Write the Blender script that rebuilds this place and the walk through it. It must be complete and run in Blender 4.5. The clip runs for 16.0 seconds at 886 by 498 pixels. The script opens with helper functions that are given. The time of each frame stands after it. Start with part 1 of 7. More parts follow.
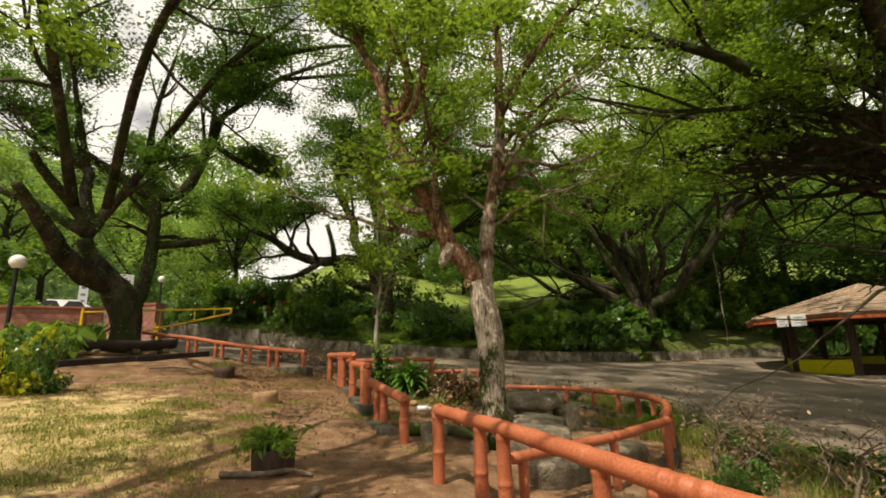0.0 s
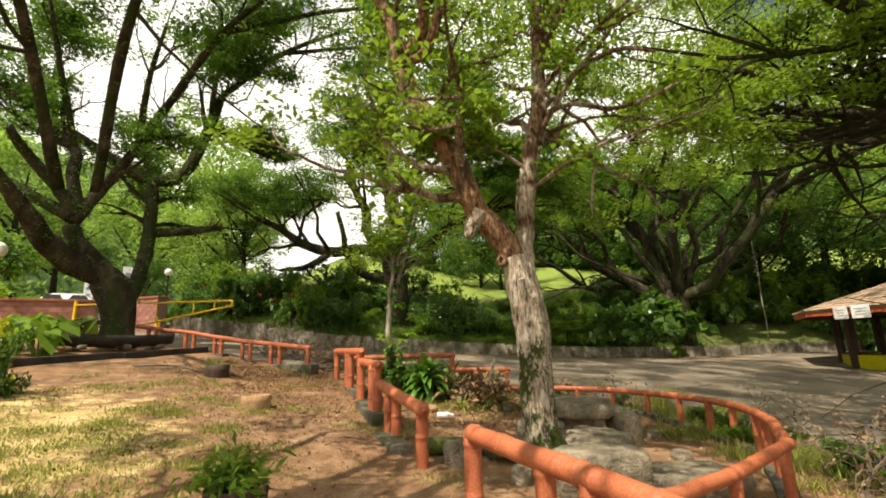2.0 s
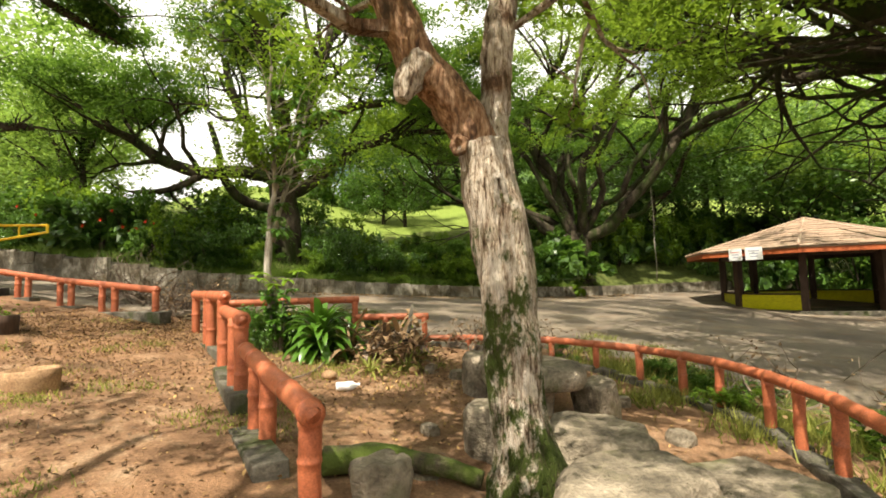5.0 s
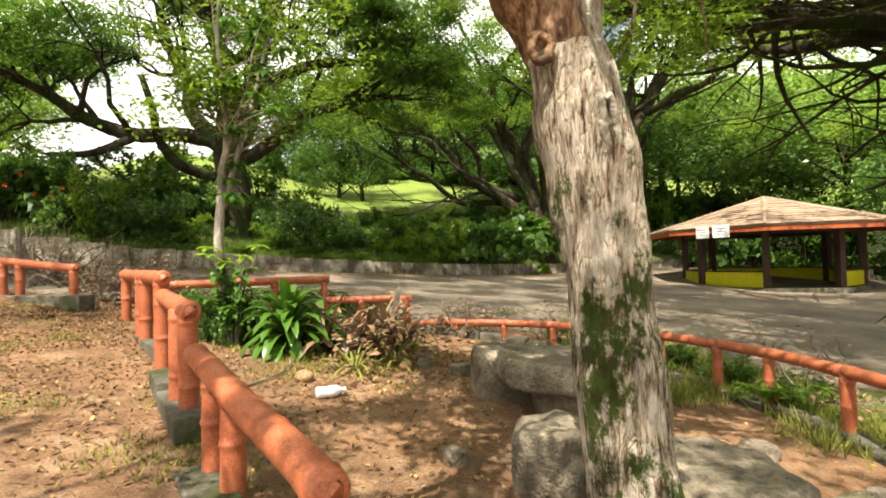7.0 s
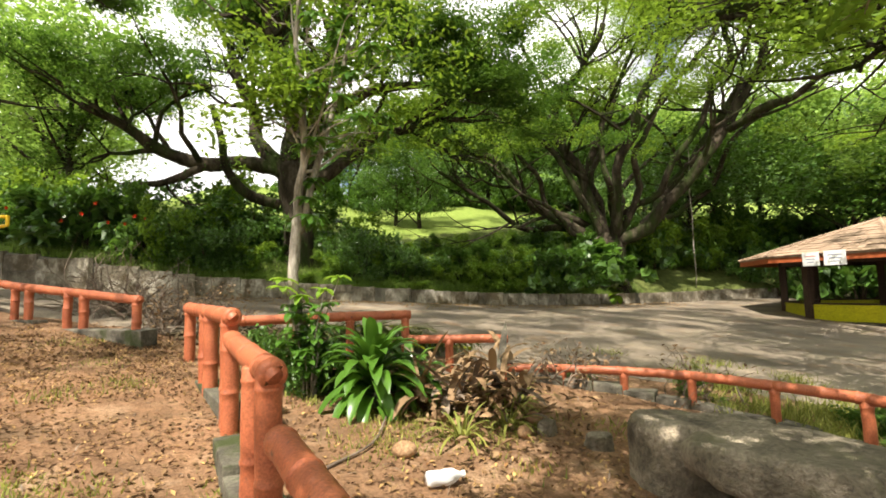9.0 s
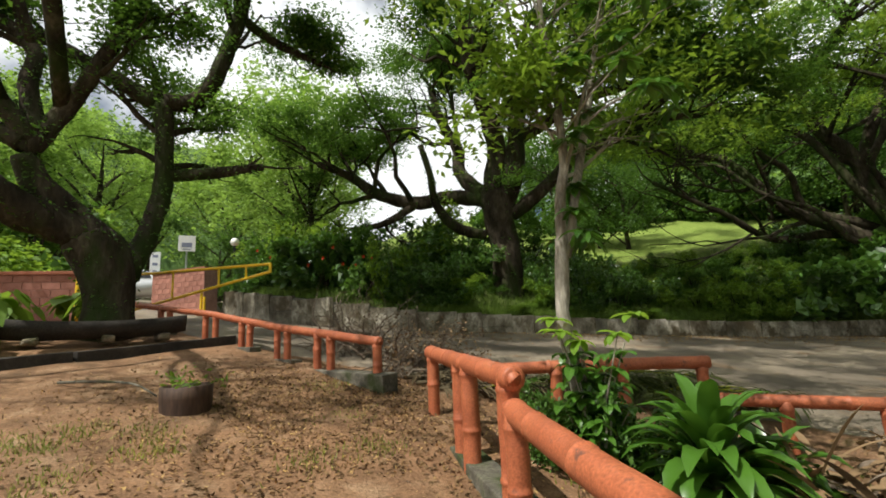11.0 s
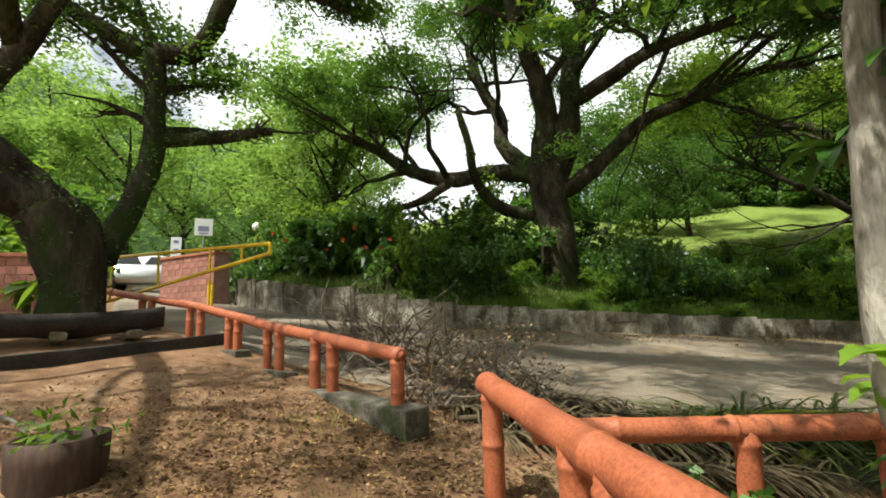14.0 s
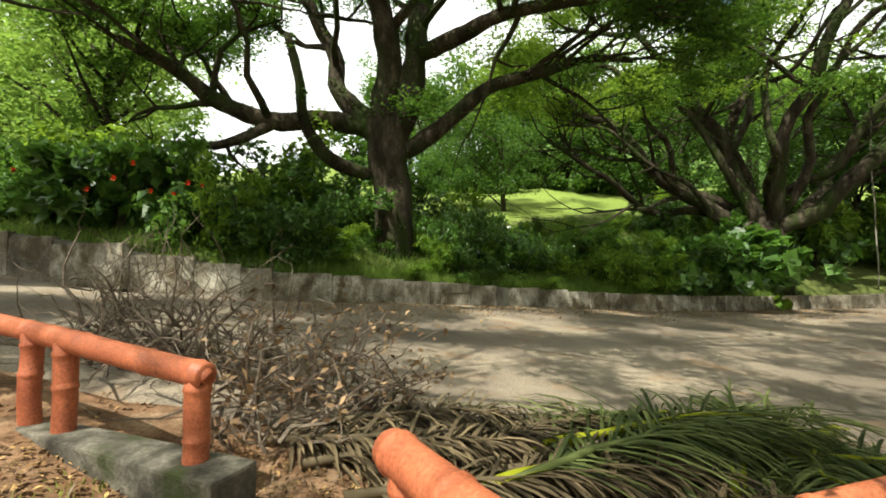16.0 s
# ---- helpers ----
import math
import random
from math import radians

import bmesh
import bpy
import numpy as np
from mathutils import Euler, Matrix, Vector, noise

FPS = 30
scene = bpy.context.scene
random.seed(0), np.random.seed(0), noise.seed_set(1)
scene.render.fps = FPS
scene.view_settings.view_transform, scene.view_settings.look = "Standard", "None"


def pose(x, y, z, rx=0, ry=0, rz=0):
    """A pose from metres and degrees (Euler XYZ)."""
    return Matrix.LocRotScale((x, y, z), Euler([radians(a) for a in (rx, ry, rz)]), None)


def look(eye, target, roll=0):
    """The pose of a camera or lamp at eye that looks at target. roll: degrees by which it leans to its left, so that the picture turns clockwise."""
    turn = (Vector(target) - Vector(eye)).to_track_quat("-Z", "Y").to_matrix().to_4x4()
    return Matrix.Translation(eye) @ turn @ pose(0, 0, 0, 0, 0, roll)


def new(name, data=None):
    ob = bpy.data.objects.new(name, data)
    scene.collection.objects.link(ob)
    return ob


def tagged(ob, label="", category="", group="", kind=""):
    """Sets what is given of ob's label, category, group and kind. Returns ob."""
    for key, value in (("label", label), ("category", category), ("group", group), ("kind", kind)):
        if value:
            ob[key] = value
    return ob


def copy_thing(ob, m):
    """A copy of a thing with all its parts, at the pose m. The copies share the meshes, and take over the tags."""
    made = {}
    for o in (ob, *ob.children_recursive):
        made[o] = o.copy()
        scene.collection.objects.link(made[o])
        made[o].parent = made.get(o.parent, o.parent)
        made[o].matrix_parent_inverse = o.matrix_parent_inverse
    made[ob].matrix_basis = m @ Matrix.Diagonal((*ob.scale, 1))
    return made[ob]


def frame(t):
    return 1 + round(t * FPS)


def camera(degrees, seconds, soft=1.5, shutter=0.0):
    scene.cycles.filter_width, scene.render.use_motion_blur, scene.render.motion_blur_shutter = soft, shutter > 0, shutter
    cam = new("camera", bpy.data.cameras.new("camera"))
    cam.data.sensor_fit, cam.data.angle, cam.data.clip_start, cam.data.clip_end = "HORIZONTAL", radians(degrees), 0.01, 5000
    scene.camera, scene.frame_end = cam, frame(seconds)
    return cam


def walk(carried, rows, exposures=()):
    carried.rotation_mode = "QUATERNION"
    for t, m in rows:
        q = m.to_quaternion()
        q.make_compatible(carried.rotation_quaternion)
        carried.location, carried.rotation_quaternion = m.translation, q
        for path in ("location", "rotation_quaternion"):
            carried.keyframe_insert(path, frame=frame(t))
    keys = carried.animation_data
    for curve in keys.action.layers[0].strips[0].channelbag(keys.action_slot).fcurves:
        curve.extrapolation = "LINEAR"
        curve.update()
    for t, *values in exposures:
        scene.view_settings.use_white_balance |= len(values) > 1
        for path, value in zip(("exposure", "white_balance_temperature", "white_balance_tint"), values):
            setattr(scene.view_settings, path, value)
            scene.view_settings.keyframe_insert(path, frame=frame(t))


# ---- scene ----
cam = camera(87.3, 16.0, 1.8)
METRES, EYE, TILT, LEAN, TURN = 13.0, 1.35, 0.0, 0.0, 0.0
ROWS = [
    (0.0, 0.0, 0.0, 0.0, 0.34, 12.69, 1.5),
    (0.5, -0.004, 0.032, -0.0014, 1.64, 12.76, 1.6),
    (1.0, -0.0071, 0.0647, 0.0021, 2.79, 12.79, 1.69),
    (1.5, -0.0065, 0.1, 0.004, 3.12, 12.54, 1.59),
    (2.0, -0.013, 0.134, 0.0015, 2.22, 12.16, 1.56),
    (2.5, -0.0127, 0.1695, 0.003, 0.85, 11.78, 1.47),
    (3.0, -0.0105, 0.2058, 0.0055, -1.88, 11.04, 1.17),
    (3.5, -0.0162, 0.2403, 0.0036, -3.14, 10.53, 1.28),
    (4.0, -0.0199, 0.2715, 0.0041, -4.31, 9.5, 1.36),
    (4.5, -0.0227, 0.3062, 0.0059, -7.4, 6.77, 1.49),
    (7.0, -0.053, 0.4374, 0.0093, -16.23, 1.44, 1.48),
    (7.5, -0.0593, 0.4662, 0.0107, -16.94, 1.97, 1.37),
    (8.0, -0.0667, 0.4899, 0.0131, -17.17, 2.54, 1.34),
    (8.5, -0.0766, 0.5119, 0.017, -15.74, 3.3, 1.41),
    (9.0, -0.0846, 0.5375, 0.0165, -10.22, 4.96, 1.27),
    (9.5, -0.098, 0.5609, 0.0185, -4.44, 6.26, 1.3),
    (10.0, -0.1168, 0.5882, 0.0222, 1.23, 7.46, 1.75),
    (12.5, -0.1858, 0.735, 0.0333, 23.18, 10.7, 2.37),
    (13.0, -0.1969, 0.7672, 0.0341, 22.26, 9.97, 2.35),
    (13.5, -0.2013, 0.801, 0.034, 21.28, 9.33, 2.17),
    (14.0, -0.209, 0.8288, 0.0387, 17.26, 8.18, 1.57),
    (14.5, -0.2256, 0.858, 0.0433, 11.5, 7.01, 1.14),
    (15.0, -0.2352, 0.8887, 0.0434, 4.95, 5.97, 0.57),
    (15.5, -0.2451, 0.9168, 0.048, -1.0, 4.81, 0.2),
    (16.0, -0.2622, 0.9457, 0.0507, -5.56, 3.39, 0.23),
]
walk(cam, [(t, pose(0, 0, EYE, TILT, LEAN, TURN) @ pose(METRES * x, METRES * y, METRES * z, 90 + pitch, roll, yaw)) for t, x, y, z, yaw, pitch, roll in ROWS],
     exposures=[(0.0, 0.0, 7500, 10), (1.5, 0.44, 7400, 10), (3.5, 0.72, 7300, 10), (7.0, 1.15, 7000, 10), (9.0, 1.05, 6850, 10), (10.0, 0.68, 6750, 9), (12.3, -0.2, 6150, 4), (13.5, 0.25, 6300, 4), (14.5, 0.68, 6500, 3), (16.0, 0.85, 6600, 3)])

# ---- sky and sun ----
SUN_ELEVATION, SUN_AZIMUTH = 60.0, 218.0   # azimuth clockwise from +y
world = bpy.data.worlds.new("sky")
scene.world = world
world.use_nodes = True
wt = world.node_tree
sky = wt.nodes.new("ShaderNodeTexSky")
sky.sky_type, sky.sun_disc = "NISHITA", False
sky.sun_elevation, sky.sun_rotation = radians(SUN_ELEVATION), radians(SUN_AZIMUTH)
sky.air_density, sky.dust_density, sky.ozone_density = 1.0, 2.0, 1.0
SKY = 0.062
bg = wt.nodes["Background"]
bg.inputs["Strength"].default_value = SKY
# white cumulus over the blue
tc = wt.nodes.new("ShaderNodeTexCoord")
cl = wt.nodes.new("ShaderNodeTexNoise")
cl.inputs["Scale"].default_value, cl.inputs["Detail"].default_value = 2.6, 6.0
cr = wt.nodes.new("ShaderNodeValToRGB")
cr.color_ramp.elements[0].position, cr.color_ramp.elements[1].position = 0.34, 0.43
mx = wt.nodes.new("ShaderNodeMix")
mx.data_type = "RGBA"
mx.inputs["B"].default_value = (16.5, 16.5, 16.7, 1)
wt.links.new(tc.outputs["Generated"], cl.inputs["Vector"])
wt.links.new(cl.outputs["Fac"], cr.inputs["Fac"])
wt.links.new(cr.outputs["Color"], mx.inputs["Factor"])
wt.links.new(sky.outputs["Color"], mx.inputs["A"])
wt.links.new(mx.outputs["Result"], bg.inputs["Color"])
sun = new("sun", bpy.data.lights.new("sun", "SUN"))
sun.data.energy, sun.data.angle, sun.data.color = 5.0, radians(0.55), (1.0, 0.95, 0.86)
saz, sel = radians(SUN_AZIMUTH), radians(SUN_ELEVATION)
sun.matrix_world = look((math.sin(saz) * math.cos(sel) * 60, math.cos(saz) * math.cos(sel) * 60, math.sin(sel) * 60), (0, 0, 0))


# ---- materials ----
def node_mat(name):
    m = bpy.data.materials.new(name)
    m.use_nodes = True
    nt = m.node_tree
    return m, nt, nt.nodes["Principled BSDF"]


def add_noise(nt, scale, detail=5.0, rough=0.55, vec=None, kind="ShaderNodeTexNoise"):
    n = nt.nodes.new(kind)
    n.inputs["Scale"].default_value = scale
    if kind == "ShaderNodeTexNoise":
        n.inputs["Detail"].default_value, n.inputs["Roughness"].default_value = detail, rough
    if vec is not None:
        nt.links.new(vec, n.inputs["Vector"])
    return n


def ramp(nt, fac, stops):
    r = nt.nodes.new("ShaderNodeValToRGB")
    while len(r.color_ramp.elements) < len(stops):
        r.color_ramp.elements.new(0.5)
    for e, (p, c) in zip(r.color_ramp.elements, stops):
        e.position, e.color = p, (*c, 1) if len(c) == 3 else c
    nt.links.new(fac, r.inputs["Fac"])
    return r.outputs["Color"]


def mixc(nt, fac, a, b, mode="MIX"):
    m = nt.nodes.new("ShaderNodeMix")
    m.data_type, m.blend_type = "RGBA", mode
    for sock, v in ((m.inputs["Factor"], fac), (m.inputs["A"], a), (m.inputs["B"], b)):
        if isinstance(v, bpy.types.NodeSocket):
            nt.links.new(v, sock)
        elif isinstance(v, (int, float)):
            sock.default_value = v
        else:
            sock.default_value = (*v, 1)
    return m.outputs["Result"]


def bump(nt, bsdf, height, strength=0.4, distance=0.02):
    b = nt.nodes.new("ShaderNodeBump")
    b.inputs["Strength"].default_value, b.inputs["Distance"].default_value = strength, distance
    nt.links.new(height, b.inputs["Height"])
    nt.links.new(b.outputs["Normal"], bsdf.inputs["Normal"])


def coords(nt, stretch=(1, 1, 1), placed=False):
    g = nt.nodes.new("ShaderNodeNewGeometry" if placed else "ShaderNodeTexCoord")
    mp = nt.nodes.new("ShaderNodeMapping")
    mp.inputs["Scale"].default_value = stretch
    nt.links.new(g.outputs["Position" if placed else "Object"], mp.inputs["Vector"])
    return mp.outputs["Vector"]


def rough_surface(name, stops, scale, fine=60.0, roughness=0.9, strength=0.5, distance=0.02, stretch=(1, 1, 1), spots=None, piece=0.0, spec=0.3, placed=False):
    """Two scales of noise through a ramp, with relief; spots: (colour, scale, low, high); piece: lightness that varies piece by piece."""
    m, nt, b = node_mat(name)
    v = coords(nt, stretch, placed)
    big = add_noise(nt, scale, 6, 0.6, v)
    small = add_noise(nt, fine, 4, 0.6, v)
    col = ramp(nt, big.outputs["Fac"], stops)
    grain = ramp(nt, small.outputs["Fac"], [(0.3, (0.6, 0.6, 0.6)), (0.7, (1.25, 1.25, 1.25))])
    col = mixc(nt, 1.0, col, grain, "MULTIPLY")
    if spots:
        c, s, lo, hi = spots
        sp = add_noise(nt, s, 7, 0.65, v)
        mask = ramp(nt, sp.outputs["Fac"], [(lo, (0, 0, 0)), (hi, (1, 1, 1))])
        col = mixc(nt, mask, col, c)
    if piece:
        oi = nt.nodes.new("ShaderNodeObjectInfo")
        pr = ramp(nt, oi.outputs["Random"], [(0.0, (1 - piece,) * 3), (1.0, (1 + piece,) * 3)])
        col = mixc(nt, 1.0, col, pr, "MULTIPLY")
    nt.links.new(col, b.inputs["Base Color"])
    b.inputs["Roughness"].default_value = roughness
    b.inputs["Specular IOR Level"].default_value = spec
    add = nt.nodes.new("ShaderNodeMath")
    add.operation = "ADD"
    nt.links.new(big.outputs["Fac"], add.inputs[0])
    nt.links.new(small.outputs["Fac"], add.inputs[1])
    bump(nt, b, add.outputs[0], strength, distance)
    return m


def leaf_mat(name, dark, light, through_col, gloss=0.55, trans=0.35):
    m, nt, b = node_mat(name)
    g = nt.nodes.new("ShaderNodeNewGeometry")
    col = ramp(nt, g.outputs["Random Per Island"], [(0.0, dark), (0.75, light), (1.0, tuple(min(1, c * 1.35) for c in light))])
    v = coords(nt)
    n = add_noise(nt, 0.6, 3, 0.5, v)
    col = mixc(nt, 1.0, col, ramp(nt, n.outputs["Fac"], [(0.3, (0.7, 0.75, 0.7)), (0.7, (1.2, 1.15, 1.0))]), "MULTIPLY")
    nt.links.new(col, b.inputs["Base Color"])
    b.inputs["Roughness"].default_value = gloss
    b.inputs["Specular IOR Level"].default_value = 0.22
    t = nt.nodes.new("ShaderNodeBsdfTranslucent")
    tcol = mixc(nt, 0.6, col, through_col)
    nt.links.new(tcol, t.inputs["Color"])
    s = nt.nodes.new("ShaderNodeMixShader")
    s.inputs["Fac"].default_value = trans
    nt.links.new(b.outputs["BSDF"], s.inputs[1])
    nt.links.new(t.outputs["BSDF"], s.inputs[2])
    nt.links.new(s.outputs["Shader"], nt.nodes["Material Output"].inputs["Surface"])
    return m


def plain(name, colour, roughness=0.6, metal=0.0, grime=0.25, scale=14.0):
    m, nt, b = node_mat(name)
    v = coords(nt)
    n = add_noise(nt, scale, 6, 0.65, v)
    dirt = ramp(nt, n.outputs["Fac"], [(0.35, tuple(c * (1 - grime) for c in colour)), (0.65, colour)])
    nt.links.new(dirt, b.inputs["Base Color"])
    b.inputs["Roughness"].default_value, b.inputs["Metallic"].default_value = roughness, metal
    bump(nt, b, n.outputs["Fac"], 0.15, 0.004)
    return m


def ground_material():
    """Red-brown earth; the points' grass and lawn amounts bring in dry turf and mown lawn."""
    m, nt, b = node_mat("earth")
    v = coords(nt)
    big, mid, fine = add_noise(nt, 0.5, 6, 0.6, v), add_noise(nt, 3.0, 6, 0.65, v), add_noise(nt, 45.0, 4, 0.7, v)
    earth = ramp(nt, mid.outputs["Fac"], [(0.28, (0.09, 0.050, 0.028)), (0.5, (0.24, 0.138, 0.078)), (0.72, (0.42, 0.29, 0.182))])
    earth = mixc(nt, ramp(nt, big.outputs["Fac"], [(0.42, (0, 0, 0)), (0.62, (0.75, 0.75, 0.75))]), earth, (0.3, 0.166, 0.09))
    damp = add_noise(nt, 1.1, 7, 0.7, v)
    earth = mixc(nt, ramp(nt, damp.outputs["Fac"], [(0.54, (0, 0, 0)), (0.68, (0.7, 0.7, 0.7))]), earth, (0.085, 0.058, 0.034))
    mulch = add_noise(nt, 30.0, 5, 0.8, v)
    cover = mixc(nt, 1.0, ramp(nt, add_noise(nt, 0.9, 7, 0.72, v).outputs["Fac"], [(0.48, (0, 0, 0)), (0.64, (0.75, 0.75, 0.75))]), ramp(nt, mulch.outputs["Fac"], [(0.40, (0, 0, 0)), (0.56, (0.9, 0.9, 0.9))]), "MULTIPLY")
    earth = mixc(nt, cover, earth, (0.15, 0.088, 0.05))
    turf = ramp(nt, mid.outputs["Fac"], [(0.3, (0.22, 0.18, 0.055)), (0.48, (0.46, 0.345, 0.15)), (0.7, (0.64, 0.48, 0.245))])
    lawn = ramp(nt, mid.outputs["Fac"], [(0.3, (0.13, 0.20, 0.035)), (0.7, (0.25, 0.31, 0.07))])
    under = ramp(nt, mid.outputs["Fac"], [(0.3, (0.05, 0.07, 0.018)), (0.7, (0.15, 0.17, 0.05))])
    def amount(key):
        a = nt.nodes.new("ShaderNodeAttribute")
        a.attribute_name = key
        s = nt.nodes.new("ShaderNodeMath")
        s.operation = "ADD"
        nt.links.new(a.outputs["Fac"], s.inputs[0])
        nt.links.new(mid.outputs["Fac"], s.inputs[1])
        return ramp(nt, s.outputs[0], [(0.78, (0, 0, 0)), (1.08, (1, 1, 1))])
    col = mixc(nt, amount("grass"), earth, turf)
    col = mixc(nt, amount("under"), col, under)
    col = mixc(nt, amount("lawn"), col, lawn)
    col = mixc(nt, 1.0, col, ramp(nt, fine.outputs["Fac"], [(0.3, (0.55, 0.55, 0.55)), (0.7, (1.3, 1.3, 1.3))]), "MULTIPLY")
    nt.links.new(col, b.inputs["Base Color"])
    b.inputs["Roughness"].default_value = 0.95
    b.inputs["Specular IOR Level"].default_value = 0.15
    add = nt.nodes.new("ShaderNodeMath")
    add.operation = "ADD"
    nt.links.new(mid.outputs["Fac"], add.inputs[0])
    nt.links.new(fine.outputs["Fac"], add.inputs[1])
    bump(nt, b, add.outputs[0], 0.7, 0.035)
    return m


M_EARTH = ground_material()
M_ROAD = rough_surface("road_concrete", [(0.3, (0.095, 0.078, 0.060)), (0.5, (0.185, 0.150, 0.112)), (0.7, (0.31, 0.255, 0.185))], 0.55, 40, 0.85, 0.3, 0.01, spots=((0.20, 0.12, 0.06), 1.3, 0.55, 0.75))
M_ORANGE = rough_surface("orange_painted_cement", [(0.25, (0.30, 0.080, 0.038)), (0.5, (0.415, 0.119, 0.053)), (0.8, (0.50, 0.165, 0.078))], 3.0, 70, 0.5, 0.25, 0.006, spots=((0.15, 0.062, 0.042), 8.0, 0.64, 0.70), spec=0.4)
M_PLINTH = rough_surface("mossy_cement", [(0.3, (0.036, 0.032, 0.024)), (0.52, (0.125, 0.112, 0.086)), (0.74, (0.30, 0.268, 0.215))], 4.5, 40, 0.9, 0.6, 0.015, spots=((0.04, 0.05, 0.015), 2.2, 0.50, 0.62))
M_STONE = rough_surface("wall_stone", [(0.32, (0.06, 0.05, 0.034)), (0.48, (0.19, 0.165, 0.12)), (0.66, (0.48, 0.44, 0.36))], 1.5, 25, 0.9, 0.5, 0.02, stretch=(1, 1, 0.8), spots=((0.075, 0.058, 0.032), 1.6, 0.50, 0.62), piece=0.2, placed=True)
M_JOINT = rough_surface("wall_mortar", [(0.3, (0.07, 0.066, 0.052)), (0.7, (0.19, 0.18, 0.14))], 2.0, 40, 0.95, 0.4, 0.01)
M_ROCK = rough_surface("boulder_stone", [(0.3, (0.08, 0.066, 0.046)), (0.5, (0.25, 0.208, 0.15)), (0.72, (0.48, 0.40, 0.30))], 2.8, 32, 0.9, 1.0, 0.035, spots=((0.085, 0.09, 0.032), 2.0, 0.52, 0.70))
M_BARK = rough_surface("rain_tree_bark", [(0.3, (0.016, 0.013, 0.009)), (0.5, (0.046, 0.037, 0.026)), (0.75, (0.125, 0.103, 0.074))], 2.2, 14, 0.95, 0.9, 0.05, stretch=(1, 1, 0.35), spots=((0.028, 0.042, 0.011), 0.9, 0.48, 0.62), spec=0.08)
M_BARK2 = rough_surface("grey_bark", [(0.3, (0.075, 0.06, 0.045)), (0.45, (0.23, 0.20, 0.16)), (0.65, (0.44, 0.40, 0.34))], 9.0, 45, 0.9, 0.9, 0.02, stretch=(1, 1, 0.25), spots=((0.08, 0.07, 0.03), 3.0, 0.55, 0.66))
M_MOSSLOG = rough_surface("mossy_log", [(0.3, (0.03, 0.024, 0.014)), (0.5, (0.10, 0.08, 0.05)), (0.75, (0.20, 0.165, 0.11))], 5.0, 40, 0.95, 0.8, 0.02, spots=((0.075, 0.105, 0.018), 2.6, 0.42, 0.56))
M_DEADWOOD = rough_surface("dead_wood", [(0.3, (0.055, 0.04, 0.028)), (0.5, (0.16, 0.12, 0.088)), (0.75, (0.34, 0.275, 0.21))], 4.0, 40, 0.9, 0.6, 0.01)


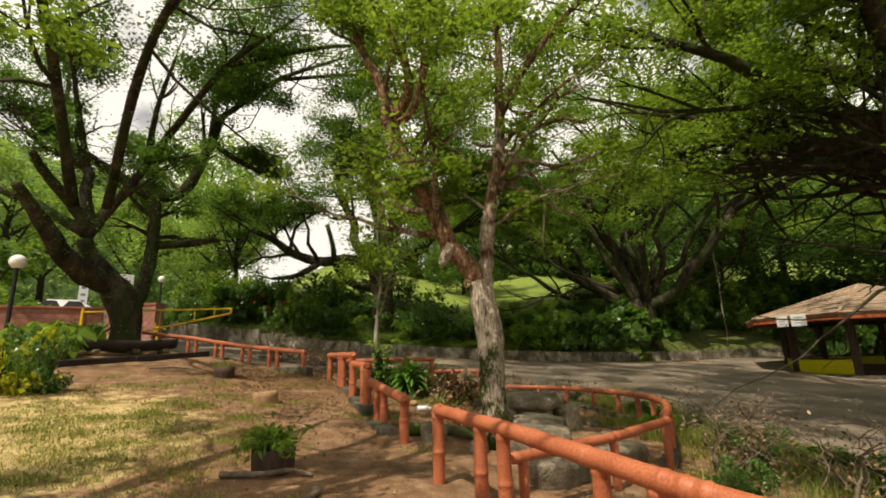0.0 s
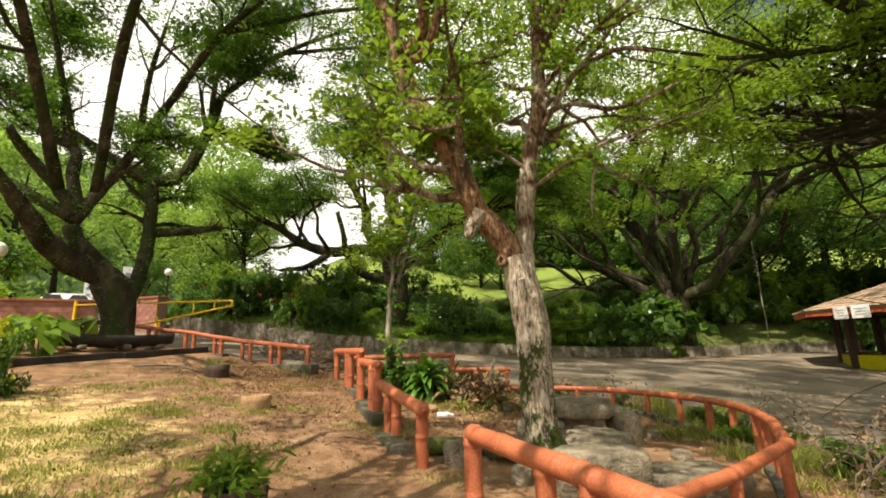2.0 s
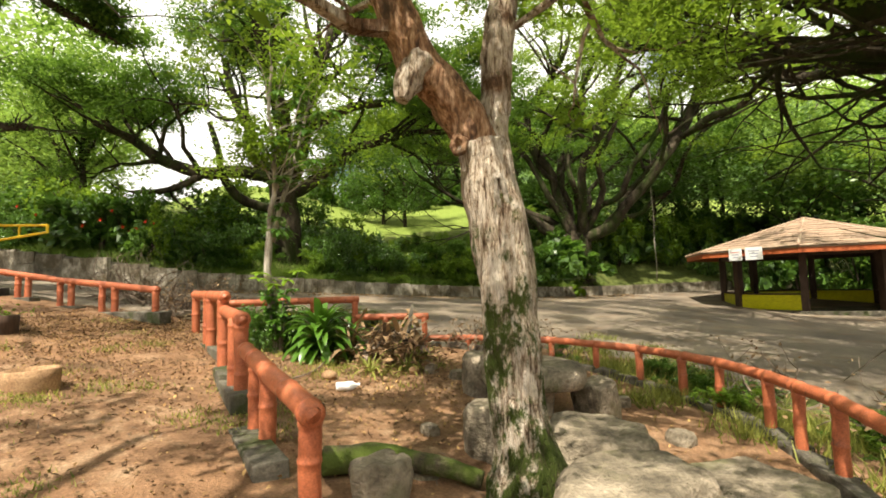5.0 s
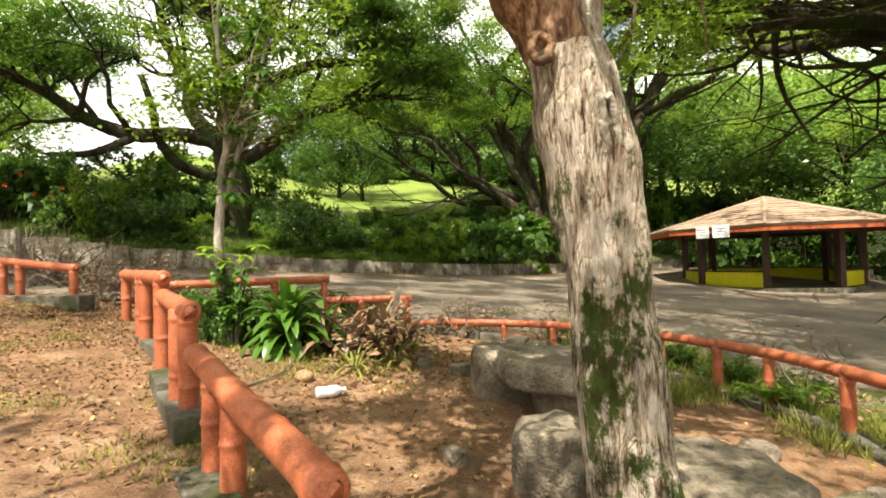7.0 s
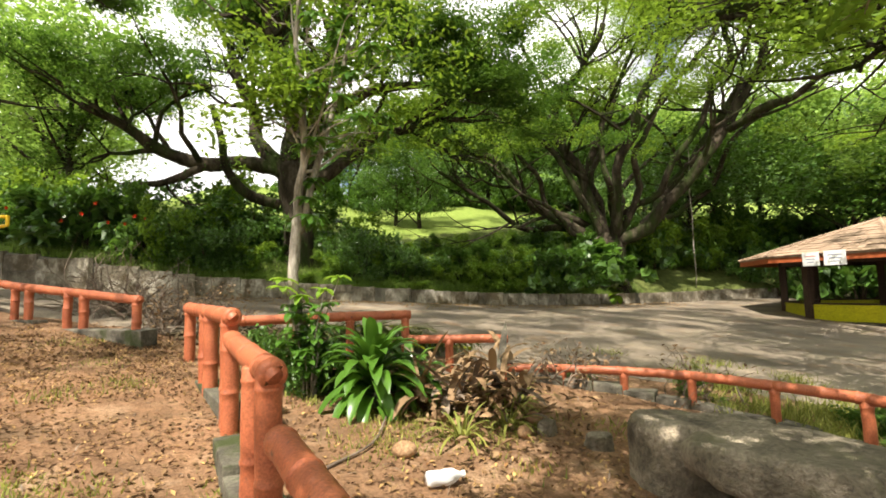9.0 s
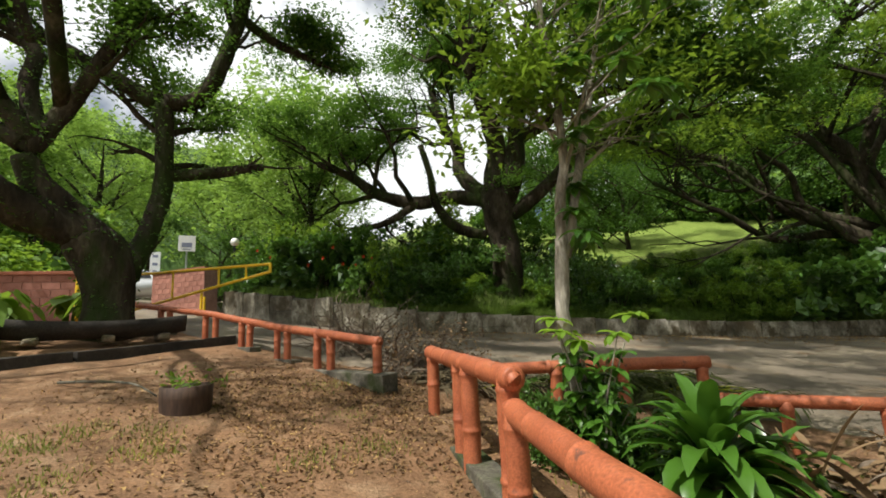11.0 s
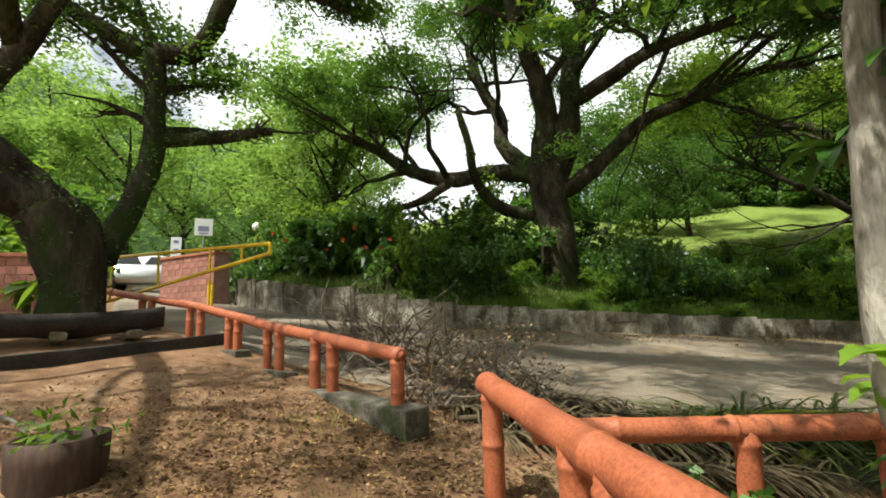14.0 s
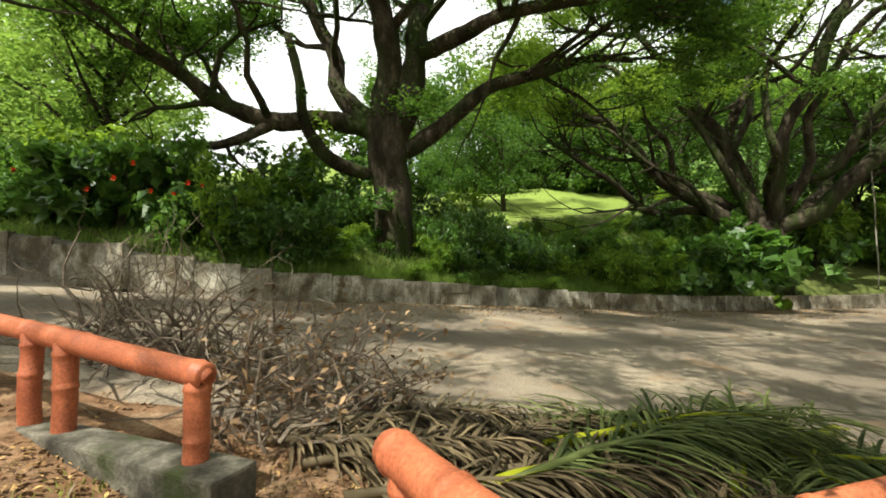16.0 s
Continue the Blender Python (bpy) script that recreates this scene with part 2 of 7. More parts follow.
def peeling_bark():
    m, nt, b = node_mat("peeling_bark")
    v = coords(nt, (1, 1, 0.17))
    v2 = coords(nt)
    strips = add_noise(nt, 30, 7, 0.72, v)
    cracks = add_noise(nt, 60, 6, 0.75, v)
    patch = add_noise(nt, 2.0, 5, 0.6, v2)
    pale = ramp(nt, strips.outputs["Fac"], [(0.36, (0.05, 0.032, 0.019)), (0.41, (0.30, 0.205, 0.135)), (0.48, (0.60, 0.49, 0.37)), (0.60, (0.82, 0.73, 0.61))])
    brown = ramp(nt, strips.outputs["Fac"], [(0.36, (0.05, 0.026, 0.014)), (0.52, (0.20, 0.11, 0.06)), (0.66, (0.42, 0.28, 0.18))])
    sep = nt.nodes.new("ShaderNodeSeparateXYZ")
    nt.links.new(v2, sep.inputs[0])
    up = nt.nodes.new("ShaderNodeMath")
    up.operation = "MULTIPLY_ADD"
    up.inputs[1].default_value, up.inputs[2].default_value = 0.06, -0.17
    nt.links.new(sep.outputs["Z"], up.inputs[0])
    ad = nt.nodes.new("ShaderNodeMath")
    ad.operation = "ADD"
    nt.links.new(up.outputs[0], ad.inputs[0])
    nt.links.new(patch.outputs["Fac"], ad.inputs[1])
    col = mixc(nt, ramp(nt, ad.outputs[0], [(0.48, (0, 0, 0)), (0.62, (1, 1, 1))]), pale, brown)
    mossn = add_noise(nt, 3.2, 9, 0.8, coords(nt, (1, 1, 0.6)))
    mo = nt.nodes.new("ShaderNodeMath")
    mo.operation = "MULTIPLY_ADD"
    mo.inputs[1].default_value, mo.inputs[2].default_value = -0.07, 0.10
    nt.links.new(sep.outputs["Z"], mo.inputs[0])
    ma = nt.nodes.new("ShaderNodeMath")
    ma.operation = "ADD"
    nt.links.new(mo.outputs[0], ma.inputs[0])
    nt.links.new(mossn.outputs["Fac"], ma.inputs[1])
    col = mixc(nt, ramp(nt, ma.outputs[0], [(0.515, (0, 0, 0)), (0.575, (1, 1, 1))]), col, (0.058, 0.085, 0.012))
    fis = nt.nodes.new("ShaderNodeTexVoronoi")
    fis.feature = "DISTANCE_TO_EDGE"
    fis.inputs["Scale"].default_value = 44.0
    warp = mixc(nt, 0.035, v, add_noise(nt, 9, 4, 0.65, v).outputs["Color"], "LINEAR_LIGHT")
    nt.links.new(warp, fis.inputs["Vector"])
    edge = ramp(nt, fis.outputs["Distance"], [(0.0, (1, 1, 1)), (0.16, (0, 0, 0))])
    broken = ramp(nt, add_noise(nt, 7, 4, 0.6, v2).outputs["Fac"], [(0.46, (0, 0, 0)), (0.62, (0.7, 0.7, 0.7))])
    col = mixc(nt, mixc(nt, 1.0, edge, broken, "MULTIPLY"), col, (0.07, 0.045, 0.028))
    nt.links.new(col, b.inputs["Base Color"])
    b.inputs["Roughness"].default_value = 0.92
    b.inputs["Specular IOR Level"].default_value = 0.2
    ah = nt.nodes.new("ShaderNodeMath")
    ah.operation = "ADD"
    deep = nt.nodes.new("ShaderNodeMath")
    deep.operation, deep.use_clamp = "MULTIPLY", True
    deep.inputs[1].default_value = 6.0
    nt.links.new(fis.outputs["Distance"], deep.inputs[0])
    plate = nt.nodes.new("ShaderNodeMath")
    plate.operation = "MULTIPLY_ADD"
    plate.inputs[1].default_value = 0.6
    nt.links.new(deep.outputs[0], plate.inputs[0])
    nt.links.new(strips.outputs["Fac"], plate.inputs[2])
    nt.links.new(plate.outputs[0], ah.inputs[0])
    nt.links.new(cracks.outputs["Fac"], ah.inputs[1])
    bump(nt, b, ah.outputs[0], 0.9, 0.05)
    return m


M_PEEL = peeling_bark()
M_PEEL_BROWN = rough_surface("red_brown_bark", [(0.32, (0.045, 0.024, 0.014)), (0.48, (0.20, 0.105, 0.055)), (0.66, (0.42, 0.27, 0.17))], 26.0, 70, 0.92, 0.9, 0.02, stretch=(1, 1, 0.3), spots=((0.06, 0.04, 0.022), 3.5, 0.52, 0.64))
M_LEAF_RAIN = leaf_mat("rain_tree_leaves", (0.026, 0.066, 0.013), (0.085, 0.165, 0.030), (0.18, 0.34, 0.035), trans=0.40)
# darker copy of the rain tree leaf, with deep shade put into the colour
M_LEAF_SHADED = leaf_mat("old_tree_leaves", (0.018, 0.046, 0.011), (0.060, 0.120, 0.024), (0.13, 0.25, 0.03), trans=0.36)
M_LEAF_LIGHT = leaf_mat("fresh_leaves", (0.05, 0.11, 0.015), (0.15, 0.26, 0.035), (0.32, 0.46, 0.04), trans=0.45)
M_LEAF_LIME = leaf_mat("lime_green_leaves", (0.08, 0.18, 0.02), (0.24, 0.40, 0.05), (0.42, 0.60, 0.06), trans=0.5)
M_LEAF_DARK = leaf_mat("glossy_dark_leaves", (0.028, 0.068, 0.016), (0.105, 0.21, 0.045), (0.16, 0.31, 0.03), gloss=0.32, trans=0.32)
M_LEAF_DARK.node_tree.nodes["Principled BSDF"].inputs["Specular IOR Level"].default_value = 0.5
# far woods' leaf: the haze of distance is put into this paler colour
M_LEAF_HAZE = leaf_mat("distant_leaves", (0.09, 0.165, 0.04), (0.24, 0.37, 0.085), (0.36, 0.54, 0.08), trans=0.42)
M_LEAF_STRAP = leaf_mat("glossy_strap_leaves", (0.028, 0.082, 0.014), (0.085, 0.195, 0.026), (0.16, 0.34, 0.03), gloss=0.3, trans=0.25)
M_LEAF_STRAP.node_tree.nodes["Principled BSDF"].inputs["Specular IOR Level"].default_value = 0.5
M_LEAF_YELLOW = leaf_mat("yellow_green_leaves", (0.16, 0.22, 0.015), (0.45, 0.46, 0.03), (0.6, 0.6, 0.05), trans=0.4)
# hill canopy tones are lightened to carry haze too
M_CANOPY = rough_surface("far_canopy", [(0.3, (0.025, 0.05, 0.014)), (0.5, (0.07, 0.13, 0.03)), (0.72, (0.15, 0.24, 0.05))], 0.9, 6, 0.9, 0.8, 0.3)
M_FROND = leaf_mat("cut_palm_leaf", (0.035, 0.052, 0.018), (0.15, 0.175, 0.062), (0.2, 0.24, 0.05), trans=0.25)
M_THATCH = leaf_mat("dry_palm_leaf", (0.04, 0.03, 0.018), (0.15, 0.112, 0.07), (0.12, 0.09, 0.04), gloss=0.7, trans=0.1)
M_DRYLEAF = leaf_mat("dry_leaves", (0.09, 0.048, 0.027), (0.33, 0.215, 0.13), (0.2, 0.12, 0.05), gloss=0.7, trans=0.15)
M_LITTER = leaf_mat("fallen_leaves", (0.15, 0.065, 0.026), (0.42, 0.27, 0.12), (0.3, 0.2, 0.08), gloss=0.75, trans=0.1)
M_MULCH = leaf_mat("rotting_leaves", (0.055, 0.030, 0.016), (0.19, 0.115, 0.062), (0.15, 0.09, 0.04), gloss=0.8, trans=0.08)
M_GRASS = leaf_mat("grass_blades", (0.075, 0.105, 0.022), (0.30, 0.31, 0.08), (0.34, 0.38, 0.08), trans=0.3)
M_GREENGRASS = leaf_mat("green_grass", (0.05, 0.095, 0.018), (0.17, 0.26, 0.05), (0.26, 0.38, 0.06), trans=0.35)
M_FLOWER = plain("red_petals", (0.75, 0.07, 0.02), 0.5, 0, 0.2)
M_YELLOW = plain("yellow_paint", (0.80, 0.52, 0.015), 0.4, 0, 0.2, 9)
M_LIME = rough_surface("yellow_painted_board", [(0.3, (0.50, 0.47, 0.010)), (0.7, (0.66, 0.62, 0.016))], 1.5, 30, 0.5, 0.1, 0.004)
M_BRICK = rough_surface("pink_brick", [(0.3, (0.27, 0.115, 0.085)), (0.7, (0.45, 0.21, 0.16))], 3.0, 40, 0.9, 0.4, 0.008, piece=0.18)
M_BRICKJOINT = rough_surface("brick_mortar", [(0.3, (0.30, 0.17, 0.14)), (0.7, (0.42, 0.26, 0.21))], 4.0, 50, 0.95, 0.3, 0.005)
M_COPING = rough_surface("red_coping", [(0.3, (0.30, 0.10, 0.06)), (0.7, (0.45, 0.18, 0.11))], 3.0, 40, 0.85, 0.3, 0.006)
M_BLACK = plain("black_iron", (0.012, 0.013, 0.014), 0.45, 0.3, 0.3)
M_GLOBE = plain("white_globe", (0.82, 0.81, 0.77), 0.35, 0, 0.08)
M_DARKWOOD = rough_surface("dark_stained_wood", [(0.3, (0.030, 0.017, 0.011)), (0.7, (0.085, 0.048, 0.032))], 4.0, 30, 0.7, 0.4, 0.006, stretch=(1, 1, 0.2))
M_CANOE = rough_surface("weathered_dark_hull", [(0.3, (0.014, 0.012, 0.010)), (0.7, (0.055, 0.046, 0.038))], 2.5, 30, 0.8, 0.4, 0.008)
M_SHINGLE = rough_surface("weathered_shingle", [(0.3, (0.20, 0.13, 0.085)), (0.5, (0.33, 0.235, 0.165)), (0.72, (0.48, 0.37, 0.28))], 1.2, 30, 0.9, 0.4, 0.01, piece=0.16)
M_FASCIA = rough_surface("orange_fascia", [(0.3, (0.36, 0.08, 0.028)), (0.7, (0.50, 0.13, 0.045))], 2.0, 30, 0.55, 0.2, 0.004)
M_WHITE = plain("white_sign", (0.78, 0.78, 0.78), 0.5, 0, 0.08)
M_INK = plain("blue_grey_ink", (0.20, 0.22, 0.32), 0.6, 0, 0.1)
M_REDINK = plain("red_ink", (0.55, 0.12, 0.10), 0.6, 0, 0.1)
M_STEEL = plain("galvanised_steel", (0.45, 0.46, 0.46), 0.4, 0.8, 0.2)
M_CUTWOOD = rough_surface("cut_wood", [(0.3, (0.22, 0.12, 0.06)), (0.7, (0.42, 0.27, 0.15))], 6, 50, 0.9, 0.4, 0.006)


# ---- mesh helpers ----
def link_mesh(name, verts, faces, material, parent=None, label="", smooth=False):
    me = bpy.data.meshes.new(name)
    verts = np.asarray(verts, dtype=np.float32).reshape(-1, 3)
    if isinstance(faces, np.ndarray):
        n, k = faces.shape
        me.vertices.add(len(verts))
        me.vertices.foreach_set("co", verts.ravel())
        me.loops.add(n * k)
        me.loops.foreach_set("vertex_index", faces.astype(np.int32).ravel())
        me.polygons.add(n)
        me.polygons.foreach_set("loop_start", np.arange(0, n * k, k, dtype=np.int32))
        me.update(calc_edges=True)
    else:
        me.from_pydata(verts.tolist(), [], faces)
        me.update()
    me.materials.append(material)
    if smooth:
        me.polygons.foreach_set("use_smooth", np.ones(len(me.polygons), dtype=bool))
    ob = new(name, me)
    if parent is not None:
        ob.parent = parent
    if label:
        ob["label"] = label
    return ob


def part(name, bm, material, parent, label="", smooth=False):
    me = bpy.data.meshes.new(name)
    bmesh.ops.recalc_face_normals(bm, faces=bm.faces)
    bm.to_mesh(me)
    bm.free()
    me.materials.append(material)
    if smooth:
        me.polygons.foreach_set("use_smooth", np.ones(len(me.polygons), dtype=bool))
    ob = new(name, me)
    ob.parent = parent
    if label:
        ob["label"] = label
    return ob


def thing(name, place, label, category, group="", kind=""):
    e = new(name)
    e.empty_display_size = 0.1
    e.matrix_world = place if isinstance(place, Matrix) else Matrix.Translation(place)
    return tagged(e, label, category, group, kind)


def box(sx, sy, sz, at=(0, 0, 0), bevel=0.0, turn=None, wobble=0.0):
    """A bevelled block standing on at."""
    bm = bmesh.new()
    bmesh.ops.create_cube(bm, size=1, matrix=Matrix.Translation((0, 0, 0.5)))
    bmesh.ops.scale(bm, vec=(sx, sy, sz), verts=bm.verts)
    if wobble:
        for v in bm.verts:
            v.co += Vector((random.uniform(-1, 1), random.uniform(-1, 1), random.uniform(-1, 1))) * wobble
    if bevel:
        bmesh.ops.bevel(bm, geom=bm.edges[:], offset=bevel, segments=2, affect="EDGES", profile=0.6)
    if turn is not None:
        bmesh.ops.transform(bm, matrix=turn, verts=bm.verts)
    bmesh.ops.translate(bm, vec=at, verts=bm.verts)
    return bm


def tube(points, radii, sides=10, bumpy=0.0, caps=True, seed=0, freq=2.0, ridged=0.0):
    """Verts and faces of a round limb along points."""
    pts = [Vector(p) for p in points]
    verts, faces = [], []
    side = None
    for i, p in enumerate(pts):
        d = (pts[min(i + 1, len(pts) - 1)] - pts[max(i - 1, 0)]).normalized()
        if side is None:
            side = d.orthogonal().normalized()
        side = (side - d * side.dot(d)).normalized()
        other = d.cross(side)
        for k in range(sides):
            a = 2 * math.pi * k / sides
            r = radii[i]
            n = side * math.cos(a) + other * math.sin(a)
            if bumpy:
                r *= 1 + bumpy * noise.noise((p + n * radii[i]) * freq + Vector((seed, 0, 0)))
            if ridged:
                r *= 1 + ridged * noise.noise(Vector((n.x * 3.2, n.y * 3.2, (p.z + n.z) * 0.9 + seed))) + ridged * 0.5 * noise.noise(Vector((n.x * 8, n.y * 8, p.z * 2.5 + seed)))
            verts.append(p + n * r)
    for i in range(len(pts) - 1):
        for k in range(sides):
            a, b = i * sides + k, i * sides + (k + 1) % sides
            faces.append((a, b, b + sides, a + sides))
    if caps:
        faces.append(tuple(reversed(range(sides))))
        faces.append(tuple(range((len(pts) - 1) * sides, len(pts) * sides)))
    return verts, faces


def smooth_path(pts, per=4):
    """Catmull-Rom through (x, y, z, r) points."""
    P = [np.array(p, float) for p in pts]
    P = [2 * P[0] - P[1]] + P + [2 * P[-1] - P[-2]]
    out = []
    for i in range(1, len(P) - 2):
        for k in range(per):
            t = k / per
            out.append(0.5 * (2 * P[i] + (P[i + 1] - P[i - 1]) * t + (2 * P[i - 1] - 5 * P[i] + 4 * P[i + 1] - P[i + 2]) * t * t + (3 * P[i] - P[i - 1] - 3 * P[i + 1] + P[i + 2]) * t ** 3))
    out.append(P[-2])
    for o, in zip(out):
        o[3] = max(o[3], 0.004)
    return out


def join(pieces):
    verts, faces = [], []
    for v, f in pieces:
        n = len(verts)
        verts.extend(v)
        faces.extend(tuple(i + n for i in q) for q in f)
    return verts, faces


def leaves(rng, centres, per, spread, size, flat=0.6, aspect=0.5, droop=0.0, up=0.6):
    """Diamond leaves strewn round the centres: per of them each, as one vertex and one face array."""
    c = np.repeat(np.asarray(centres, float), per, axis=0)
    n = len(c)
    off = rng.normal(size=(n, 3)) * spread
    off[:, 2] *= flat
    c = c + off
    axis = rng.normal(size=(n, 3))
    axis[:, 2] = axis[:, 2] * 0.45 - droop
    axis /= np.linalg.norm(axis, axis=1, keepdims=True)
    nor = rng.normal(size=(n, 3)) * (1 - up)
    nor[:, 2] += up * 1.6
    wid = np.cross(axis, nor)
    wid /= np.linalg.norm(wid, axis=1, keepdims=True) + 1e-6
    nor = np.cross(wid, axis)
    s = size * rng.uniform(0.6, 1.35, size=(n, 1))
    v = np.empty((n, 4, 3))
    v[:, 0] = c - axis * s * 0.5
    v[:, 1] = c + wid * s * aspect * 0.5 + nor * s * 0.10
    v[:, 2] = c + axis * s * 0.5 - nor * s * 0.06
    v[:, 3] = c - wid * s * aspect * 0.5 + nor * s * 0.10
    return v.reshape(-1, 3), np.arange(n * 4).reshape(n, 4)


def grow(rng, start, way, length, r, level, out, tips, up=0.25, twist=0.35, kids=3):
    """A branch with its side branches: polylines of (x, y, z, r) into out, leaf places into tips."""
    p, d = np.array(start, float), np.array(way, float)
    d /= np.linalg.norm(d)
    n = 5
    line = [(*p, r)]
    for i in range(n):
        d = d + rng.normal(size=3) * twist * 0.5 + np.array([0, 0, up * 0.25])
        d /= np.linalg.norm(d)
        p = p + d * length / n
        line.append((*p, r * (1 - 0.75 * (i + 1) / n)))
    out.append(line)
    if level == 0:
        for i in range(2, n + 1):
            tips.append(line[i][:3])
        return
    for k in range(kids):
        i = int(rng.integers(2, n)) if k else n
        q = line[i]
        turn = d + rng.normal(size=3) * 0.8
        turn[2] = turn[2] * 0.5 + up * 0.5
        grow(rng, q[:3], turn, length * rng.uniform(0.5, 0.75), max(q[3], r * 0.35) * 0.8, level - 1, out, tips, up, twist, kids)


# ---- the lie of the land ----
WALL_LINE = ((-14.0, 23.7), (-11.2, 22.4), (-8.8, 21.6), (-6.2, 22.1), (-2.4, 24.7), (0.1, 26.4), (5.9, 28.3), (9.0, 29.5), (14.0, 31.0), (20.0, 31.6), (30.0, 31.0), (60.0, 24.0))


def wall_y(x):
    return np.interp(x, [p[0] for p in WALL_LINE], [p[1] for p in WALL_LINE])


def wall_h(x):
    return np.interp(x, [-14, -9, -6, 0, 8, 30], [0.95, 0.88, 0.68, 0.64, 0.66, 0.66])


def base_z(x, y):
    u, v = np.clip(x, -17, 20) / 10, np.clip(y, -4, 30) / 10
    return (-0.48 * u - 0.48 * v + 0.133 * u * u - 0.503 * u * v + 0.752 * v * v
            + 0.036 * u ** 3 + 0.0045 * u * u * v + 0.145 * u * v * v - 0.159 * v ** 3)


def gz(x, y):
    """Height of the ground: the slope of the park, and the bank behind the retaining wall."""
    x, y = np.asarray(x, float), np.asarray(y, float)
    wy = wall_y(x)
    d = np.clip(y - wy - 0.28, 0, None)
    right = np.clip((x + 16.5) / 4.0, 0, 1)
    steep = 0.5 + 1.7 * np.clip((x - 1) / 9, 0, 1)
    bank = np.where(y > wy + 0.28, wall_h(x) - 0.06, 0.0) + steep * (1 - np.exp(-d / 3.5)) + 0.21 * np.minimum(d, 45) + 0.09 * np.clip(d - 4, 0, 22)
    left = np.clip((-x - 45) / 40, 0, 1) * 14 * np.clip((y + 10) / 30, 0, 1)
    rise = np.clip((y - 60) / 60, 0, 1) * 6
    z = base_z(x, np.minimum(y, wy)) + right * bank + (1 - right) * (left + rise) + 0.12 * np.clip(-x - 17.5, 0, 22) * np.clip((y - 19) / 5, 0, 1)
    return z + 0.02 * np.sin(1.7 * x + 0.6 * y) * np.cos(1.3 * y - 0.5 * x)


def g(x, y):
    return float(gz(x, y))


def zone(x, lo, hi):
    t = np.clip((x - lo) / (hi - lo), 0, 1)
    return t * t * (3 - 2 * t)


def make_ground():
    xs = np.unique(np.r_[-400, -250, -150, np.arange(-100, -24, 5.0), np.arange(-24, -14.2, 0.8), np.arange(-14.2, 20, 0.22), np.arange(20, 34, 0.5), np.arange(34, 100, 5.0), 150, 250, 400])
    ys = np.unique(np.r_[-400, -200, -100, np.arange(-60, -4, 6.0), np.arange(-4, 18, 0.2), np.arange(18, 20.6, 0.4), np.arange(20.6, 33, 0.16), np.arange(33, 60, 1.2), np.arange(60, 130, 8.0), 200, 400])
    X, Y = np.meshgrid(xs, ys)
    wy = wall_y(X)
    Z = gz(X, Y)
    rough = np.array([noise.noise((x * 1.3, y * 1.3, 3.0)) for x, y in zip(X.ravel(), Y.ravel())]).reshape(X.shape)
    Z = Z + 0.035 * rough
    n, k = X.shape
    i = np.arange((n - 1) * (k - 1))
    a = (i // (k - 1)) * k + i % (k - 1)
    faces = np.stack([a, a + 1, a + 1 + k, a + k], 1)
    ob = link_mesh("ground", np.stack([X, Y, Z], -1), faces, M_EARTH, smooth=True)
    path_d = X + 0.6 + 0.28 * np.clip(Y - 4, 0, 20)
    behind = (Y > wy) & (X > -15)
    under = np.where(behind, zone(17 - (Y - wy), 0, 6), 0.0) * 0.7
    under = np.maximum(under, zone(X + 0.8 * rough + 0.3 * np.sin(1.3 * Y), 3.6, 5.6) * (Y < 15) * 0.5)
    under = np.maximum(under, np.where((X < -16) & ((Y < 21 - 0.4 * (X + 14)) | (Y > 34)), 0.7, 0))
    lawn = np.where(behind, zone(Y - wy + 1.5 * rough, 9, 14), 0.0) * 0.9
    ragged = 0.9 * rough + 0.5 * np.sin(0.9 * X + 1.7 * np.sin(0.7 * Y))
    grass = zone(-path_d + ragged, 0.9, 4.4) * zone(13.0 - Y + ragged, 0, 6) * 0.60
    lawn = np.maximum(lawn, np.where((X < -60) & (Y > 60), 0.8, 0))
    for key, val in (("grass", grass), ("under", under), ("lawn", lawn)):
        at = ob.data.attributes.new(key, "FLOAT", "POINT")
        at.data.foreach_set("value", val.astype(np.float32).ravel())
    tagged(ob, "red-brown earth with dry turf and a grassy bank", "ground", kind="structure")


make_ground()

NEAR_EDGE = ((-60, 52), (-30, 33), (-20, 24.6), (-13.9, 19.3), (-11, 18.2), (-4.6, 15.9), (0, 15.0), (2.8, 14.5), (4.9, 12.9), (5.9, 10.5), (7.2, 6), (9, 0), (10, -14))
FAR_EDGE = ((-56, 60), (-27, 42), (-17.5, 30), (-13.9, 23.5), (-9, 21.5), (-4.4, 23.2), (0.1, 26.3), (5.9, 28.2), (14, 30.9), (24, 31.3), (34, 24), (40, 10), (42, -14))


